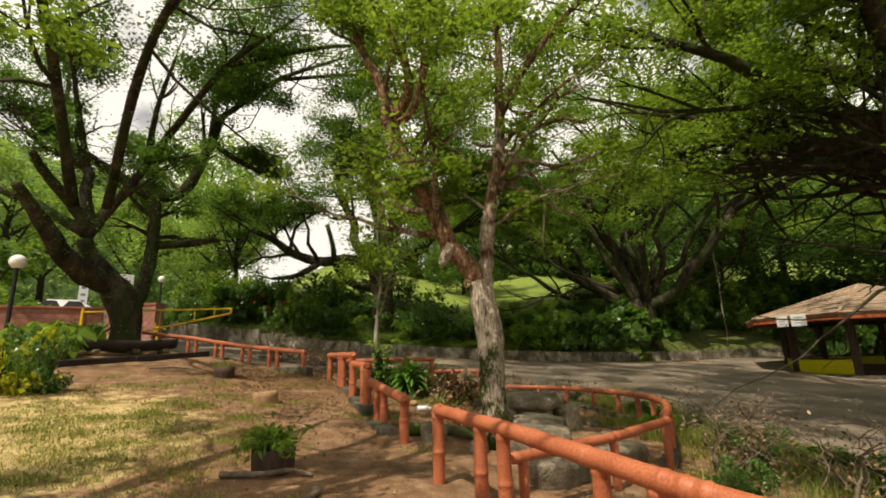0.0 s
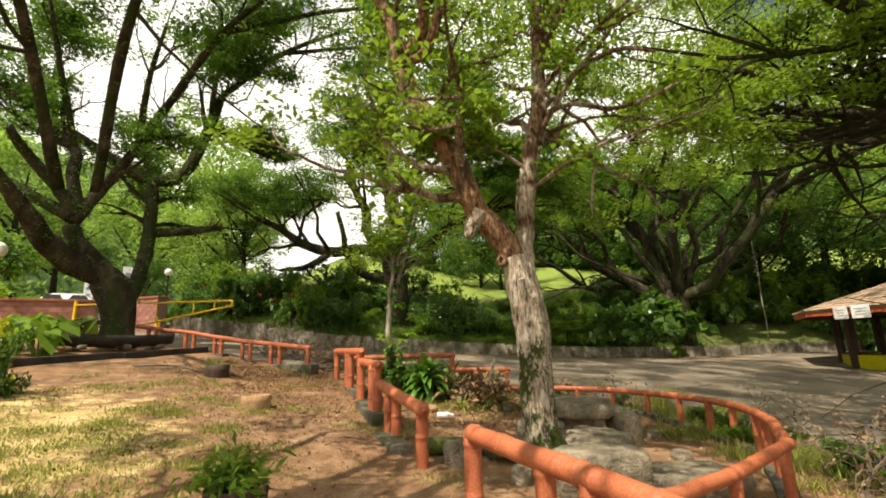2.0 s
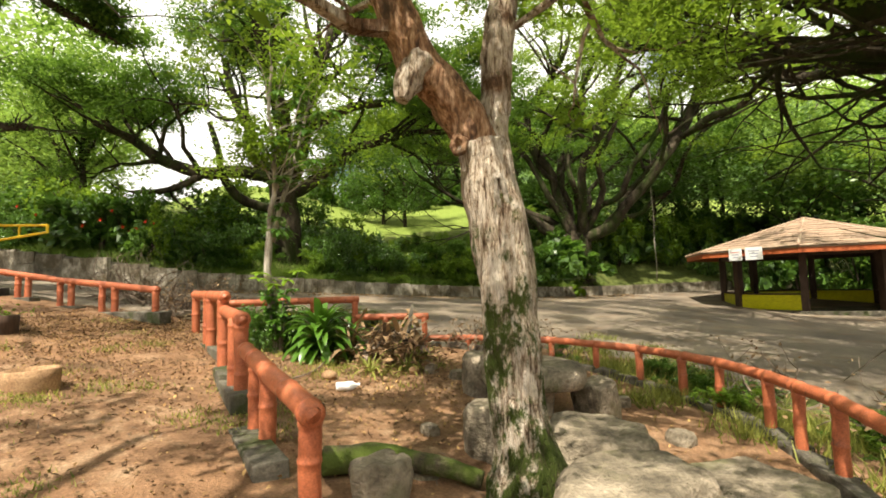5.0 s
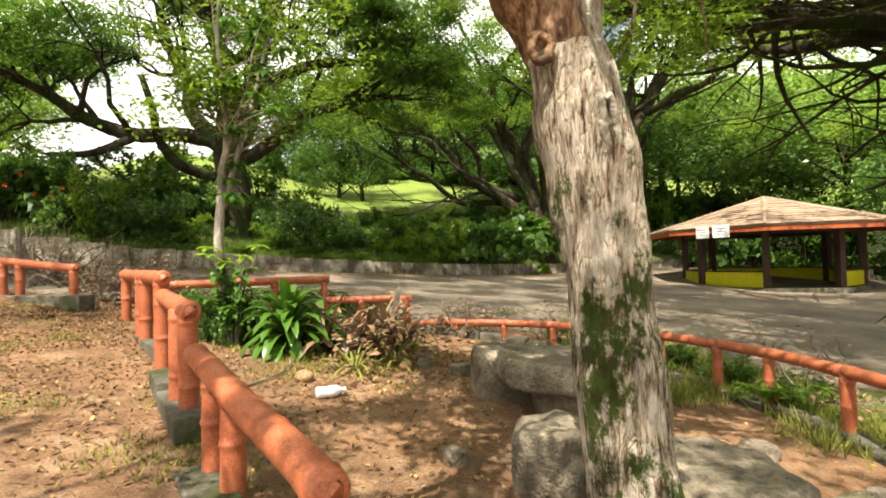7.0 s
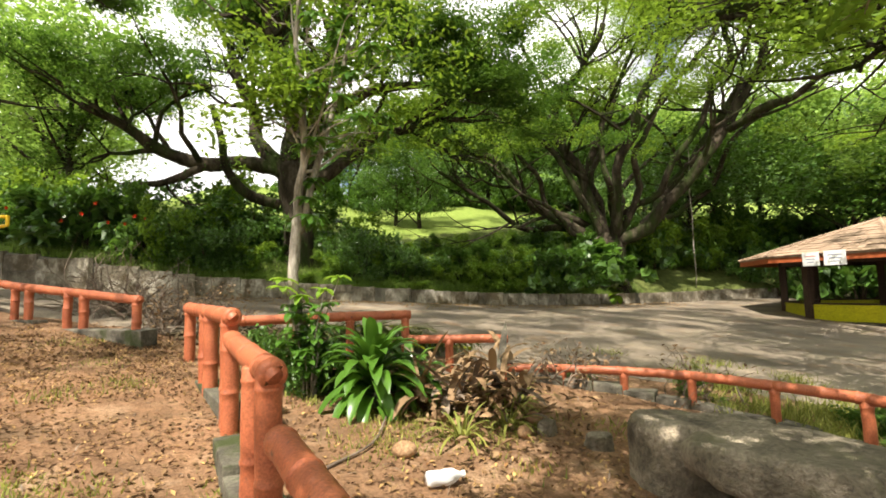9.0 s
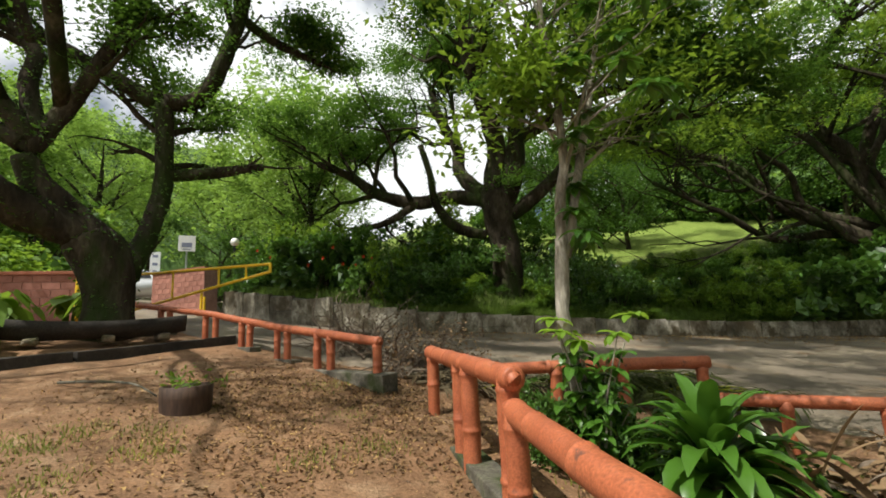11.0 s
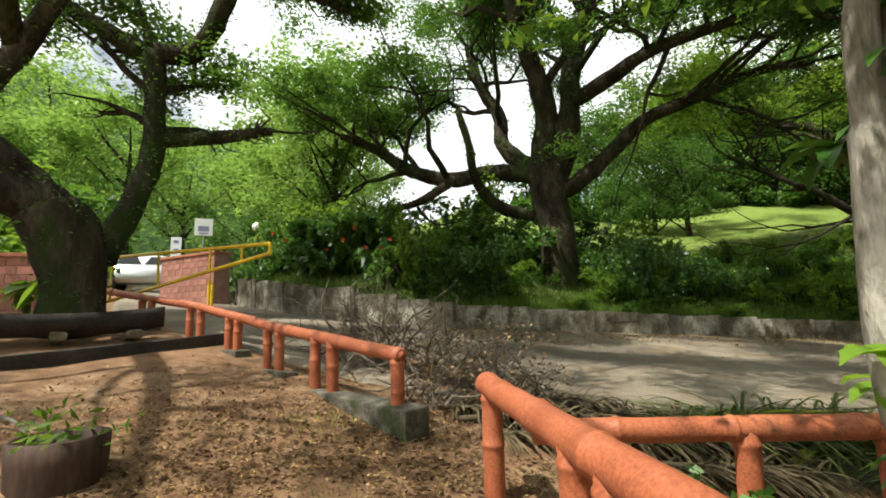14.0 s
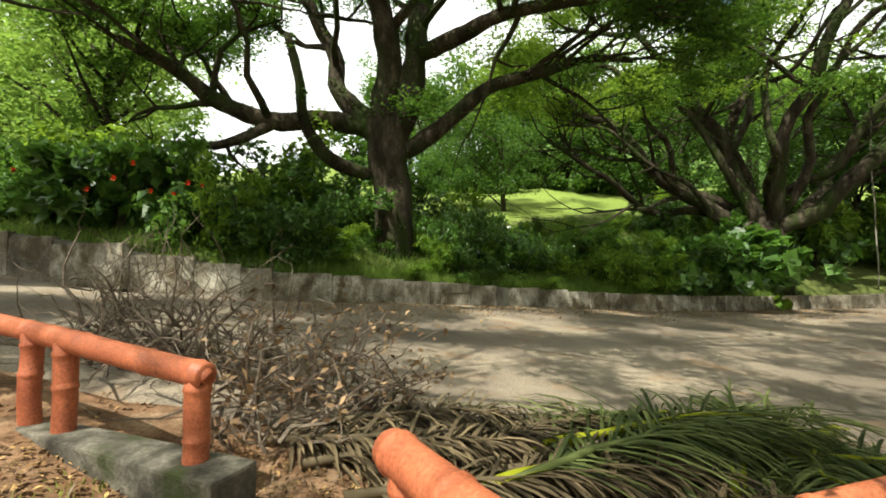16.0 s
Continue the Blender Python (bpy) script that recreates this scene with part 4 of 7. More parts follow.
for k, (i, turn_by, lift) in enumerate(((1, 9, 1.25), (2, 24, 0.9), (3, -22, 0.95), (4, 16, 1.05), (5, -14, 1.15), (9, 12, 0.85), (2, -26, 1.0), (8, 8, 1.3), (4, -18, 0.9), (3, 30, 0.8))):
    ox, oy, oz, _ = RAIN_RIGHT_LIMBS[i][0]
    ca, sa = math.cos(radians(turn_by)), math.sin(radians(turn_by))
    RAIN_RIGHT_LIMBS.append([(ox + (x - ox) * ca + (z - oz) * sa * 0.8 + 0.3 * math.sin(3 * j + k), y + 0.5 * math.cos(2 * j + k) * (j > 0), oz + ((z - oz) * ca - (x - ox) * sa * 0.3) * lift, r * 0.6) for j, (x, y, z, r) in enumerate(RAIN_RIGHT_LIMBS[i])])
# backlight in this crown is put into a lighter leaf colour
tree('rain_tree', RAIN_RIGHT_LIMBS, 7, M_BARK, M_LEAF_LIGHT, 'many-stemmed rain tree with fanning mossy limbs', levels=2, kids=3, side=0.65, length=0.6, per=85, spread=0.5, size=0.18, flat=0.25, up=0.25, bare=0.5, fine=0.02, epi=4, clump=0.3, gap=0.12, zmin=9.2, wavy=1.3, skip=tuple(range(10, 20)))
CENTRE_LIMBS = []
CENTRE_LIMBS.append([(0.775, 7.53, 0.10, 0.235), (0.76, 7.55, 0.42, 0.205), (0.74, 7.58, 0.80, 0.197), (0.728, 7.61, 1.10, 0.190), (0.722, 7.65, 1.45, 0.198), (0.705, 7.69, 1.78, 0.213), (0.68, 7.72, 2.02, 0.222), (0.64, 7.75, 2.24, 0.210), (0.61, 7.78, 2.50, 0.200)])
CENTRE_LIMBS.append([(0.56, 7.79, 2.58, 0.170), (0.36, 7.80, 2.88, 0.162), (0.15, 7.80, 3.10, 0.162), (0.0, 7.80, 3.45, 0.152), (-0.24, 7.81, 4.05, 0.155), (-0.50, 7.85, 4.55, 0.152), (-0.78, 7.93, 5.05, 0.140), (-0.99, 8.09, 5.94, 0.132)])
CENTRE_LIMBS.append([(-0.96, 8.09, 5.84, 0.104), (-1.18, 8.12, 6.61, 0.089), (-1.53, 8.18, 7.34, 0.074), (-1.85, 8.23, 8.34, 0.057)])
CENTRE_LIMBS.append([(-0.90, 8.10, 5.74, 0.096), (-0.60, 7.95, 6.12, 0.085), (-0.61, 7.70, 6.65, 0.076), (-0.94, 7.53, 7.36, 0.059)])
CENTRE_LIMBS.append([(-1.12, 8.01, 5.59, 0.051), (-0.60, 7.82, 5.61, 0.067), (-0.36, 7.72, 6.14, 0.067), (-0.25, 7.60, 6.64, 0.058), (-0.36, 7.40, 7.19, 0.041)])
CENTRE_LIMBS.append([(0.70, 7.82, 2.55, 0.135), (0.74, 7.84, 2.90, 0.120), (0.79, 7.85, 3.40, 0.124), (0.90, 7.88, 4.00, 0.113), (1.03, 7.92, 4.50, 0.132), (1.10, 7.98, 5.06, 0.098), (1.15, 8.10, 6.02, 0.083), (1.22, 8.22, 7.18, 0.070), (1.20, 8.36, 8.34, 0.055)])
CENTRE_LIMBS.append([(1.15, 7.93, 4.64, 0.036), (1.51, 7.73, 4.67, 0.035), (1.92, 7.48, 4.44, 0.030), (2.27, 7.16, 4.39, 0.025), (2.54, 6.84, 4.40, 0.017)])
CENTRE_LIMBS.append([(1.46, 7.93, 5.14, 0.033), (1.81, 7.71, 5.30, 0.036), (2.16, 7.47, 5.32, 0.030), (2.48, 7.21, 5.08, 0.018)])
CENTRE_LIMBS.append([(1.17, 7.99, 5.10, 0.033), (0.77, 7.92, 5.05, 0.033), (0.56, 7.88, 5.12, 0.021)])
CENTRE_LIMBS.append([(1.18, 8.11, 5.81, 0.039), (1.49, 7.86, 6.22, 0.033), (1.68, 7.68, 6.78, 0.025)])
CENTRE_LIMBS.append([(1.16, 8.10, 6.0, 0.067), (2.46, 7.30, 7.4, 0.048), (3.96, 6.70, 8.2, 0.028)])
CENTRE_LIMBS.append([(-0.34, 7.40, 7.2, 0.048), (0.06, 8.70, 8.4, 0.038), (0.46, 10.30, 9.0, 0.019)])
CENTRE_LIMBS.append([(0.91, 7.80, 3.5, 0.03), (1.56, 7.30, 3.8, 0.02), (2.36, 6.90, 3.9, 0.01)])
CENTRE_LIMBS.append([(0.91, 7.85, 3.7, 0.03), (0.36, 7.80, 4.1, 0.02), (-0.04, 7.70, 4.15, 0.01)])
CENTRE_LIMBS.append([(1.06, 7.90, 4.3, 0.03), (1.96, 8.00, 4.6, 0.02), (2.86, 8.20, 4.6, 0.01)])
CENTRE_LIMBS.append([(0.15, 7.74, 3.12, 0.13), (0.05, 7.72, 2.98, 0.105), (0.0, 7.70, 2.86, 0.075), (-0.02, 7.69, 2.80, 0.05)])
tree('forked_tree', CENTRE_LIMBS, 9, M_PEEL, M_LEAF_LIGHT, 'forked tree with peeling pale bark and green moss', levels=2, kids=3, side=1.9, length=0.72, per=18, spread=0.15, size=0.11, flat=0.45, clump=0.75, gap=0.04, skip=(6, 7, 8, 9, 15), sides=30, rings=12, ridged=0.16, bare=0.4, droop=0.15)
SMALL_LIMBS = []
SMALL_LIMBS.append([(-1.66, 12.57, 0.47, 0.092), (-1.72, 12.56, 0.85, 0.074), (-1.78, 12.56, 1.22, 0.066), (-1.84, 12.56, 1.70, 0.060), (-1.82, 12.56, 2.10, 0.060), (-1.80, 12.56, 2.40, 0.058)])
SMALL_LIMBS.append([(-1.80, 12.56, 2.40, 0.052), (-1.79, 12.56, 2.77, 0.047), (-1.73, 12.56, 3.11, 0.043), (-1.74, 12.56, 3.55, 0.040), (-1.75, 12.56, 4.00, 0.036), (-1.83, 12.57, 4.55, 0.030), (-1.78, 12.56, 5.30, 0.024)])
SMALL_LIMBS.append([(-1.78, 12.57, 2.25, 0.046), (-1.71, 12.58, 2.50, 0.044), (-1.65, 12.62, 2.84, 0.040), (-1.52, 12.80, 3.40, 0.036), (-1.37, 12.98, 4.11, 0.031), (-1.21, 13.12, 4.92, 0.026)])
SMALL_LIMBS.append([(-1.78, 12.55, 3.29, 0.016), (-1.90, 12.53, 3.54, 0.016), (-2.05, 12.51, 3.84, 0.012)])


def bark_ring(rx, ry, thick, wobble):
    """A swollen lip of healed bark round a hollow, lying in its own plane."""
    bm = bmesh.new()
    n, m = 28, 8
    for k in range(n):
        for j in range(m):
            a, b = 2 * math.pi * k / n, 2 * math.pi * j / m
            w = 1 + wobble * noise.noise((math.cos(a) * 1.5, math.sin(a) * 1.5, rx * 40))
            t = thick * w * math.cos(b)
            bm.verts.new(((rx * w + t) * math.cos(a), (ry * w + t) * math.sin(a), thick * 1.1 * math.sin(b)))
    bm.verts.ensure_lookup_table()
    for k in range(n):
        for j in range(m):
            bm.faces.new([bm.verts[(k + dk) % n * m + (j + dj) % m] for dk, dj in ((0, 0), (1, 0), (1, 1), (0, 1))])
    return bm


CENTRE_TREE = [o for o in scene.objects if o.name.startswith("forked_tree")][0]
for o in sorted((o for o in CENTRE_TREE.children if o.name.startswith("limb")), key=lambda o: o.name)[:4]:
    o.data.materials[0] = M_PEEL_BROWN
knot = part("knot", bark_ring(0.046, 0.060, 0.024, 0.3), M_PEEL_BROWN, CENTRE_TREE, "healed ring-shaped knot", True)
knot.matrix_world = look((0.385, 7.635, 2.46), (1.06, 9.3, 2.50))
scar = part("scar", bark_ring(0.032, 0.15, 0.022, 0.5), M_BARK2, CENTRE_TREE, "long healed scar with pale lips", True)
scar.matrix_world = look((0.655, 7.50, 2.06), (0.95, 9.3, 2.3), 12)
tree('slender_tree', SMALL_LIMBS, 11, M_BARK2, M_LEAF_LIGHT, 'slender grey-barked young tree in the planted bed', levels=2, kids=3, side=2.2, length=0.75, per=9, spread=0.2, size=0.105, flat=0.6, bare=0.3, aspect=0.4, sides=10)


# ---- walls ----
def retaining_wall():
    P = [Vector((x, y)) for x, y in WALL_LINE]
    run = [0.0]
    for a, b in zip(P, P[1:]):
        run.append(run[-1] + (b - a).length)

    def at(s):
        i = max(k for k in range(len(P) - 1) if run[k] <= s)
        t = min(1, (s - run[i]) / (run[i + 1] - run[i]))
        d = (P[i + 1] - P[i]).normalized()
        return P[i].lerp(P[i + 1], t), d
    verts, faces = [], []
    n = 120
    total = 50.0
    for k in range(n + 1):
        p, d = at(total * k / n)
        nrm = Vector((-d.y, d.x))
        low = float(base_z(np.array(p.x), np.array(p.y))) - 0.3
        top = low + 0.3 + float(wall_h(p.x)) - 0.03
        for off, z in ((0, low), (0, top), (0.55, top), (0.55, low)):
            q = p + nrm * off
            verts.append((q.x, q.y, z))
    for k in range(n):
        for j in range(4):
            a, b = k * 4 + j, k * 4 + (j + 1) % 4
            faces.append((a, b, b + 4, a + 4))
    faces += [(0, 1, 2, 3), (n * 4 + 3, n * 4 + 2, n * 4 + 1, n * 4)]
    wall = link_mesh("wall_north", verts, faces, M_JOINT)
    tagged(wall, "low retaining wall of stained grey stone blocks", "wall", kind="structure")
    rng = random.Random(4)
    s = 0.0
    while s < total - 1.0:
        w = rng.choice((0.6, 0.85, 1.1, 1.35, 1.7))
        p, d = at(s + w / 2)
        h = float(wall_h(p.x)) + rng.choice((0, 0, 0.012, 0.025)) - 0.02
        low = float(base_z(np.array(p.x), np.array(p.y)))
        cuts = [(0, h)] if rng.random() < 0.68 else [(0, h * rng.uniform(0.35, 0.6))]
        if len(cuts) == 1 and cuts[0][1] < h:
            cuts.append((cuts[0][1], h))
        for z0, z1 in cuts:
            halves = [(-w / 2, w / 2)] if w < 0.55 or rng.random() < 0.9 else [(-w / 2, 0.04), (0.04, w / 2)]
            for a, b in halves:
                bm = box(b - a - 0.012, 0.14, z1 - z0 - 0.012, (0, 0, 0), 0.01, None, 0.004)
                ob = part("stone", bm, M_STONE, wall)
                nrm = Vector((-d.y, d.x))
                c = p + d * ((a + b) / 2) + nrm * (0.035 - rng.uniform(0, 0.02))
                ob.matrix_world = Matrix.Translation((c.x, c.y, low + z0 + 0.004)) @ Matrix.Rotation(math.atan2(d.y, d.x), 4, "Z")
        s += w


def block_wall(name, a, b, height, label, thick=0.25, bw=0.42, bh=0.2, coping=True, end=False):
    """A wall of pink blocks with recessed joints from a to b."""
    a, b = Vector(a), Vector(b)
    d = (b - a).normalized()
    L = (b - a).length
    z = min(g(a.x, a.y), g(b.x, b.y)) - 0.1
    m = Matrix.Translation((a.x, a.y, z)) @ Matrix.Rotation(math.atan2(d.y, d.x), 4, "Z")
    core = part(name, box(L, thick - 0.03, height + 0.1, (L / 2, 0, 0)), M_BRICKJOINT, None)
    core.matrix_world = m
    tagged(core, label, "wall", kind="structure")
    data = {}
    rows = int((height + 0.1) / bh)
    for r in range(rows):
        x = -(r % 2) * bw / 2
        while x < L - 0.05:
            x0, x1 = max(0, x), min(L, x + bw)
            w = round(x1 - x0, 2)
            if w > 0.06:
                key = w
                if key not in data:
                    data[key] = part("brick", box(w - 0.014, thick, bh - 0.014, (0, 0, 0), 0.006), M_BRICK, core)
                    ob = data[key]
                else:
                    ob = new("brick", data[key].data)
                    ob.parent = core
                ob.location = ((x0 + x1) / 2, 0, r * bh + 0.007)
            x += bw
    if coping:
        part("coping", box(L + 0.1, thick + 0.1, 0.09, (L / 2, 0, rows * bh), 0.015), M_COPING, core, "red-brown coping")
    return core


retaining_wall()
block_wall("wall_west", (-13.7, 18.7), (-18.5, 15.9), 1.35, "pink block boundary wall with red coping")
block_wall("wall_west_bend", (-18.5, 15.9), (-27.0, 14.0), 1.35, "pink block boundary wall with red coping")
block_wall("wall_gate", (-17.1, 23.85), (-14.25, 23.3), 1.75, "pink block gate wall beside the road", thick=0.6)


# ---- yellow boom gate ----
def boom_gate():
    h = Vector((-14.2, 18.25, 0))
    tip = Vector((-8.2, 17.88, 0))
    zb = g(h.x, h.y)
    base = thing("boom_gate", (h.x, h.y, zb), "yellow tubular steel boom gate standing open", "gate")
    inv = base.matrix_world.inverted()

    def bar(name, a, b, r):
        v, f = tube([inv @ Vector(a), inv @ Vector(b)], [r, r], 10)
        link_mesh(name, v, f, M_YELLOW, base, smooth=False)
    top = lambda p, z: (p.x, p.y, z)
    low = lambda t: 2.05 + 1.02 * t
    bar("top_bar", top(h, 3.3), top(tip, 3.25), 0.035)
    bar("lower_bar", top(h, low(0)), top(tip, low(1)), 0.035)
    bar("end_bar", top(tip, low(1) - 0.02), top(tip, 3.27), 0.035)
    for t in (0.3, 0.53, 0.76, 0.89):
        p = h.lerp(tip, t)
        bar("strut", top(p, low(t)), top(p, 3.26), 0.024)
    bar("post", top(h, zb - 0.1), top(h, 3.45), 0.06)


def stop_post(x, y):
    z = g(x, y)
    base = thing("stop_post", (x, y, z), "short double yellow steel post by the gate", "post")
    for k, hgt in ((0, 0.85), (0.13, 0.7)):
        v, f = tube([(k, 0, -0.1), (k, 0, hgt)], [0.045, 0.045], 10)
        link_mesh("tube", v, f, M_YELLOW, base)


stop_post(-13.8, 22.3)
boom_gate()


# ---- lamp posts and signs ----
def lamp_post(x, y, top, r=0.23, ob=None):
    z = g(x, y)
    base = thing("street_lamp", (x, y, z), "black lamp post with a white globe", "street lamp", "globe lamps")
    h = top - z
    v, f = tube([(0, 0, -0.1), (0, 0, 0.25), (0, 0, 0.27), (0, 0, h - r * 1.9), (0, 0, h - r * 1.9 + 0.01), (0, 0, h - r * 1.6)], [0.1, 0.1, 0.065, 0.055, 0.1, 0.1], 14)
    link_mesh("pole", v, f, M_BLACK, base, smooth=False)
    bm = bmesh.new()
    bmesh.ops.create_uvsphere(bm, u_segments=24, v_segments=16, radius=r, matrix=Matrix.Translation((0, 0, h - r * 0.9)))
    part("globe", bm, M_GLOBE, base, "white globe", True)


lamp_post(-13.5, 14.4, 4.75)
lamp_post(-18.7, 30.4, 6.85)


def sign_post(x, y, top, w, h, yaw, rows):
    z = g(x, y)
    base = thing("sign_post", Matrix.Translation((x, y, z)) @ Matrix.Rotation(yaw, 4, "Z"), "white sign board on a grey steel post", "sign", "roadside signs")
    v, f = tube([(0, 0, -0.1), (0, 0, top - z)], [0.04, 0.04], 10)
    link_mesh("post", v, f, M_STEEL, base)
    board = part("board", box(w, 0.025, h, (0, -0.05, top - z - h), 0.005), M_WHITE, base, "white board")
    for k, (u, ww, hh) in enumerate(rows):
        part("lettering", box(w * ww, 0.004, h * hh, (0, -0.066, top - z - h * u), 0.0), M_INK, board, "dark unreadable marks")


sign_post(-18.6, 26.85, 6.36, 0.72, 0.75, radians(38), [(0.75, 0.6, 0.3), (0.9, 0.5, 0.06)])
# stand-in for a small steel lattice tower, built as a second sign board
sign_post(-23.5, 30.0, 6.4, 0.5, 1.3, radians(38), [(0.25, 0.5, 0.12), (0.6, 0.5, 0.12), (0.9, 0.4, 0.1)])


# ---- kiosk ----
def kiosk():
    cx, cy = 20.0, 22.4
    R, E = 3.4, 5.0
    face = math.atan2(5.7 - cy, -0.7 - cx)
    z0 = g(17.4, 20.4)
    base = thing("kiosk", (cx, cy, z0), "octagonal open kiosk with shingle roof and yellow panels", "kiosk")

    def corner(k, r):
        a = face + k * math.pi / 4
        return Vector((r * math.cos(a), r * math.sin(a), 0))
    eave, apex, fas = 2.62, 4.2, 0.26
    # floor slab and step
    bm = bmesh.new()
    for r, h in ((R + 0.35, 0.16),):
        vs = [bm.verts.new(corner(k, r) + Vector((0, 0, -0.3))) for k in range(8)]
        vt = [bm.verts.new(corner(k, r) + Vector((0, 0, h))) for k in range(8)]
        bm.faces.new(vt)
        for k in range(8):
            bm.faces.new((vs[k], vs[(k + 1) % 8], vt[(k + 1) % 8], vt[k]))
    part("floor_slab", bm, M_PLINTH, base, "grey cement floor slab")
    for k in range(8):
        c = corner(k, R)
        bm = box(0.27, 0.27, eave - 0.05, (0, 0, 0), 0.02)
        ob = part("post", bm, M_DARKWOOD, base, "dark brown square post")
        ob.matrix_basis = Matrix.Translation(c) @ Matrix.Rotation(face + k * math.pi / 4, 4, "Z")
        a, b = corner(k, R), corner(k + 1, R)
        if k not in (0, 7 + 1):
            m = Matrix.Translation((a + b) / 2) @ Matrix.Rotation(math.atan2((b - a).y, (b - a).x), 4, "Z")
            L = (b - a).length - 0.27
            ob = part("panel", box(L, 0.09, 0.62, (0, 0, 0.18), 0.008), M_LIME, base, "bright yellow-green panel")
            ob.matrix_basis = m
            ob = part("ledge", box(L, 0.34, 0.05, (0, 0.06, 0.81), 0.008), M_DARKWOOD, base, "dark wooden counter ledge")
            ob.matrix_basis = m
        # ring beam and fascia
        ob = part("beam", box((b - a).length + 0.15, 0.14, 0.22, (0, 0, eave - 0.22), 0.01), M_DARKWOOD, base)
        ob.matrix_basis = Matrix.Translation((a + b) / 2) @ Matrix.Rotation(math.atan2((b - a).y, (b - a).x), 4, "Z")
        a, b = corner(k, E), corner(k + 1, E)
        ob = part("fascia", box((b - a).length, 0.05, fas, (0, 0, eave - 0.16), 0.006), M_FASCIA, base, "orange painted fascia board")
        ob.matrix_basis = Matrix.Translation((a + b) / 2) @ Matrix.Rotation(math.atan2((b - a).y, (b - a).x), 4, "Z")
    top = eave + 0.08
    bm = bmesh.new()
    up = bm.verts.new((0, 0, apex))
    lo = [bm.verts.new(corner(k, E + 0.06) + Vector((0, 0, top))) for k in range(8)]
    up2 = bm.verts.new((0, 0, apex - 0.12))
    lo2 = [bm.verts.new(corner(k, E + 0.06) + Vector((0, 0, top - 0.05))) for k in range(8)]
    for k in range(8):
        j = (k + 1) % 8
        bm.faces.new((up, lo[k], lo[j]))
        bm.faces.new((up2, lo2[j], lo2[k]))
        bm.faces.new((lo[k], lo2[k], lo2[j], lo[j]))
    roof = part("roof", bm, M_SHINGLE, base, "weathered tan shingle roof")
    rng = random.Random(8)
    rows = 13
    shapes = [box(0.62, 0.02, 0.50, (0, 0, 0), 0.0, None, 0.006).copy() for _ in range(3)]
    datas = []
    for s in shapes:
        me = bpy.data.meshes.new("shingle")
        s.to_mesh(me)
        s.free()
        me.materials.append(M_SHINGLE)
        datas.append(me)
    for k in (7, 0, 1, 6, 2):
        a, b = corner(k, E + 0.1), corner(k + 1, E + 0.1)
        midp = (a + b) / 2
        along = (b - a).normalized()
        slope = Vector((-midp.x, -midp.y, apex - top)).normalized()
        length = Vector((midp.x, midp.y, apex - top)).length
        nrm = along.cross(slope)
        if nrm.z < 0:
            nrm = -nrm
        M3 = Matrix((along, -nrm, slope)).transposed().to_4x4()
        for r in range(rows):
            s0 = r / rows
            wdt = (b - a).length * (1 - s0)
            n = max(1, int(wdt / 0.62))
            for q in range(n):
                if len(roof.children) >= 300:
                    break
                off = (q + 0.5) / n * wdt - wdt / 2
                c = Vector((midp.x, midp.y, top)) + slope * (s0 * length) + along * off + nrm * (0.022 + rng.uniform(0, 0.02))
                ob = new("shingle", rng.choice(datas))
                ob.parent = roof
                ob.matrix_basis = Matrix.Translation(c) @ M3 @ Matrix.Rotation(radians(-2.5), 4, "X") @ Matrix.Diagonal((wdt / n / 0.62 * 0.97, 1, rng.uniform(0.85, 1.05), 1))
    for k in range(8):
        a = corner(k, E + 0.08) + Vector((0, 0, top + 0.03))
        v, f = tube([a, Vector((0, 0, apex + 0.03))], [0.06, 0.06], 6)
        link_mesh("hip", v, f, M_SHINGLE, base)
    return base, corner, eave, E, z0


KIOSK, kcorner, KEAVE, KE, KZ = kiosk()


def notice(t, w, h, red):
    # on the fascia that faces the road to the west
    a, b = kcorner(-1, KE), kcorner(0, KE)
    p = a.lerp(b, t)
    out = Vector((p.x, p.y, 0)).normalized()
    yaw = math.atan2(out.y, out.x) + math.pi / 2
    base = thing("notice", Matrix.Translation((20.0 + p.x + out.x * 0.12, 22.4 + p.y + out.y * 0.12, KZ + KEAVE - 0.34)) @ Matrix.Rotation(yaw, 4, "Z"),
                 "white printed notice hung on the kiosk fascia", "sign", "kiosk notices")
    board = part("board", box(w, 0.03, h, (0, 0, 0), 0.004), M_WHITE, base)
    for k in range(3):
        part("lettering", box(w * (0.66 - 0.12 * k), 0.006, h * 0.06, (0, -0.017, h * (0.68 - 0.22 * k))), M_REDINK if red and k == 0 else M_INK, board, "line of small unreadable print")


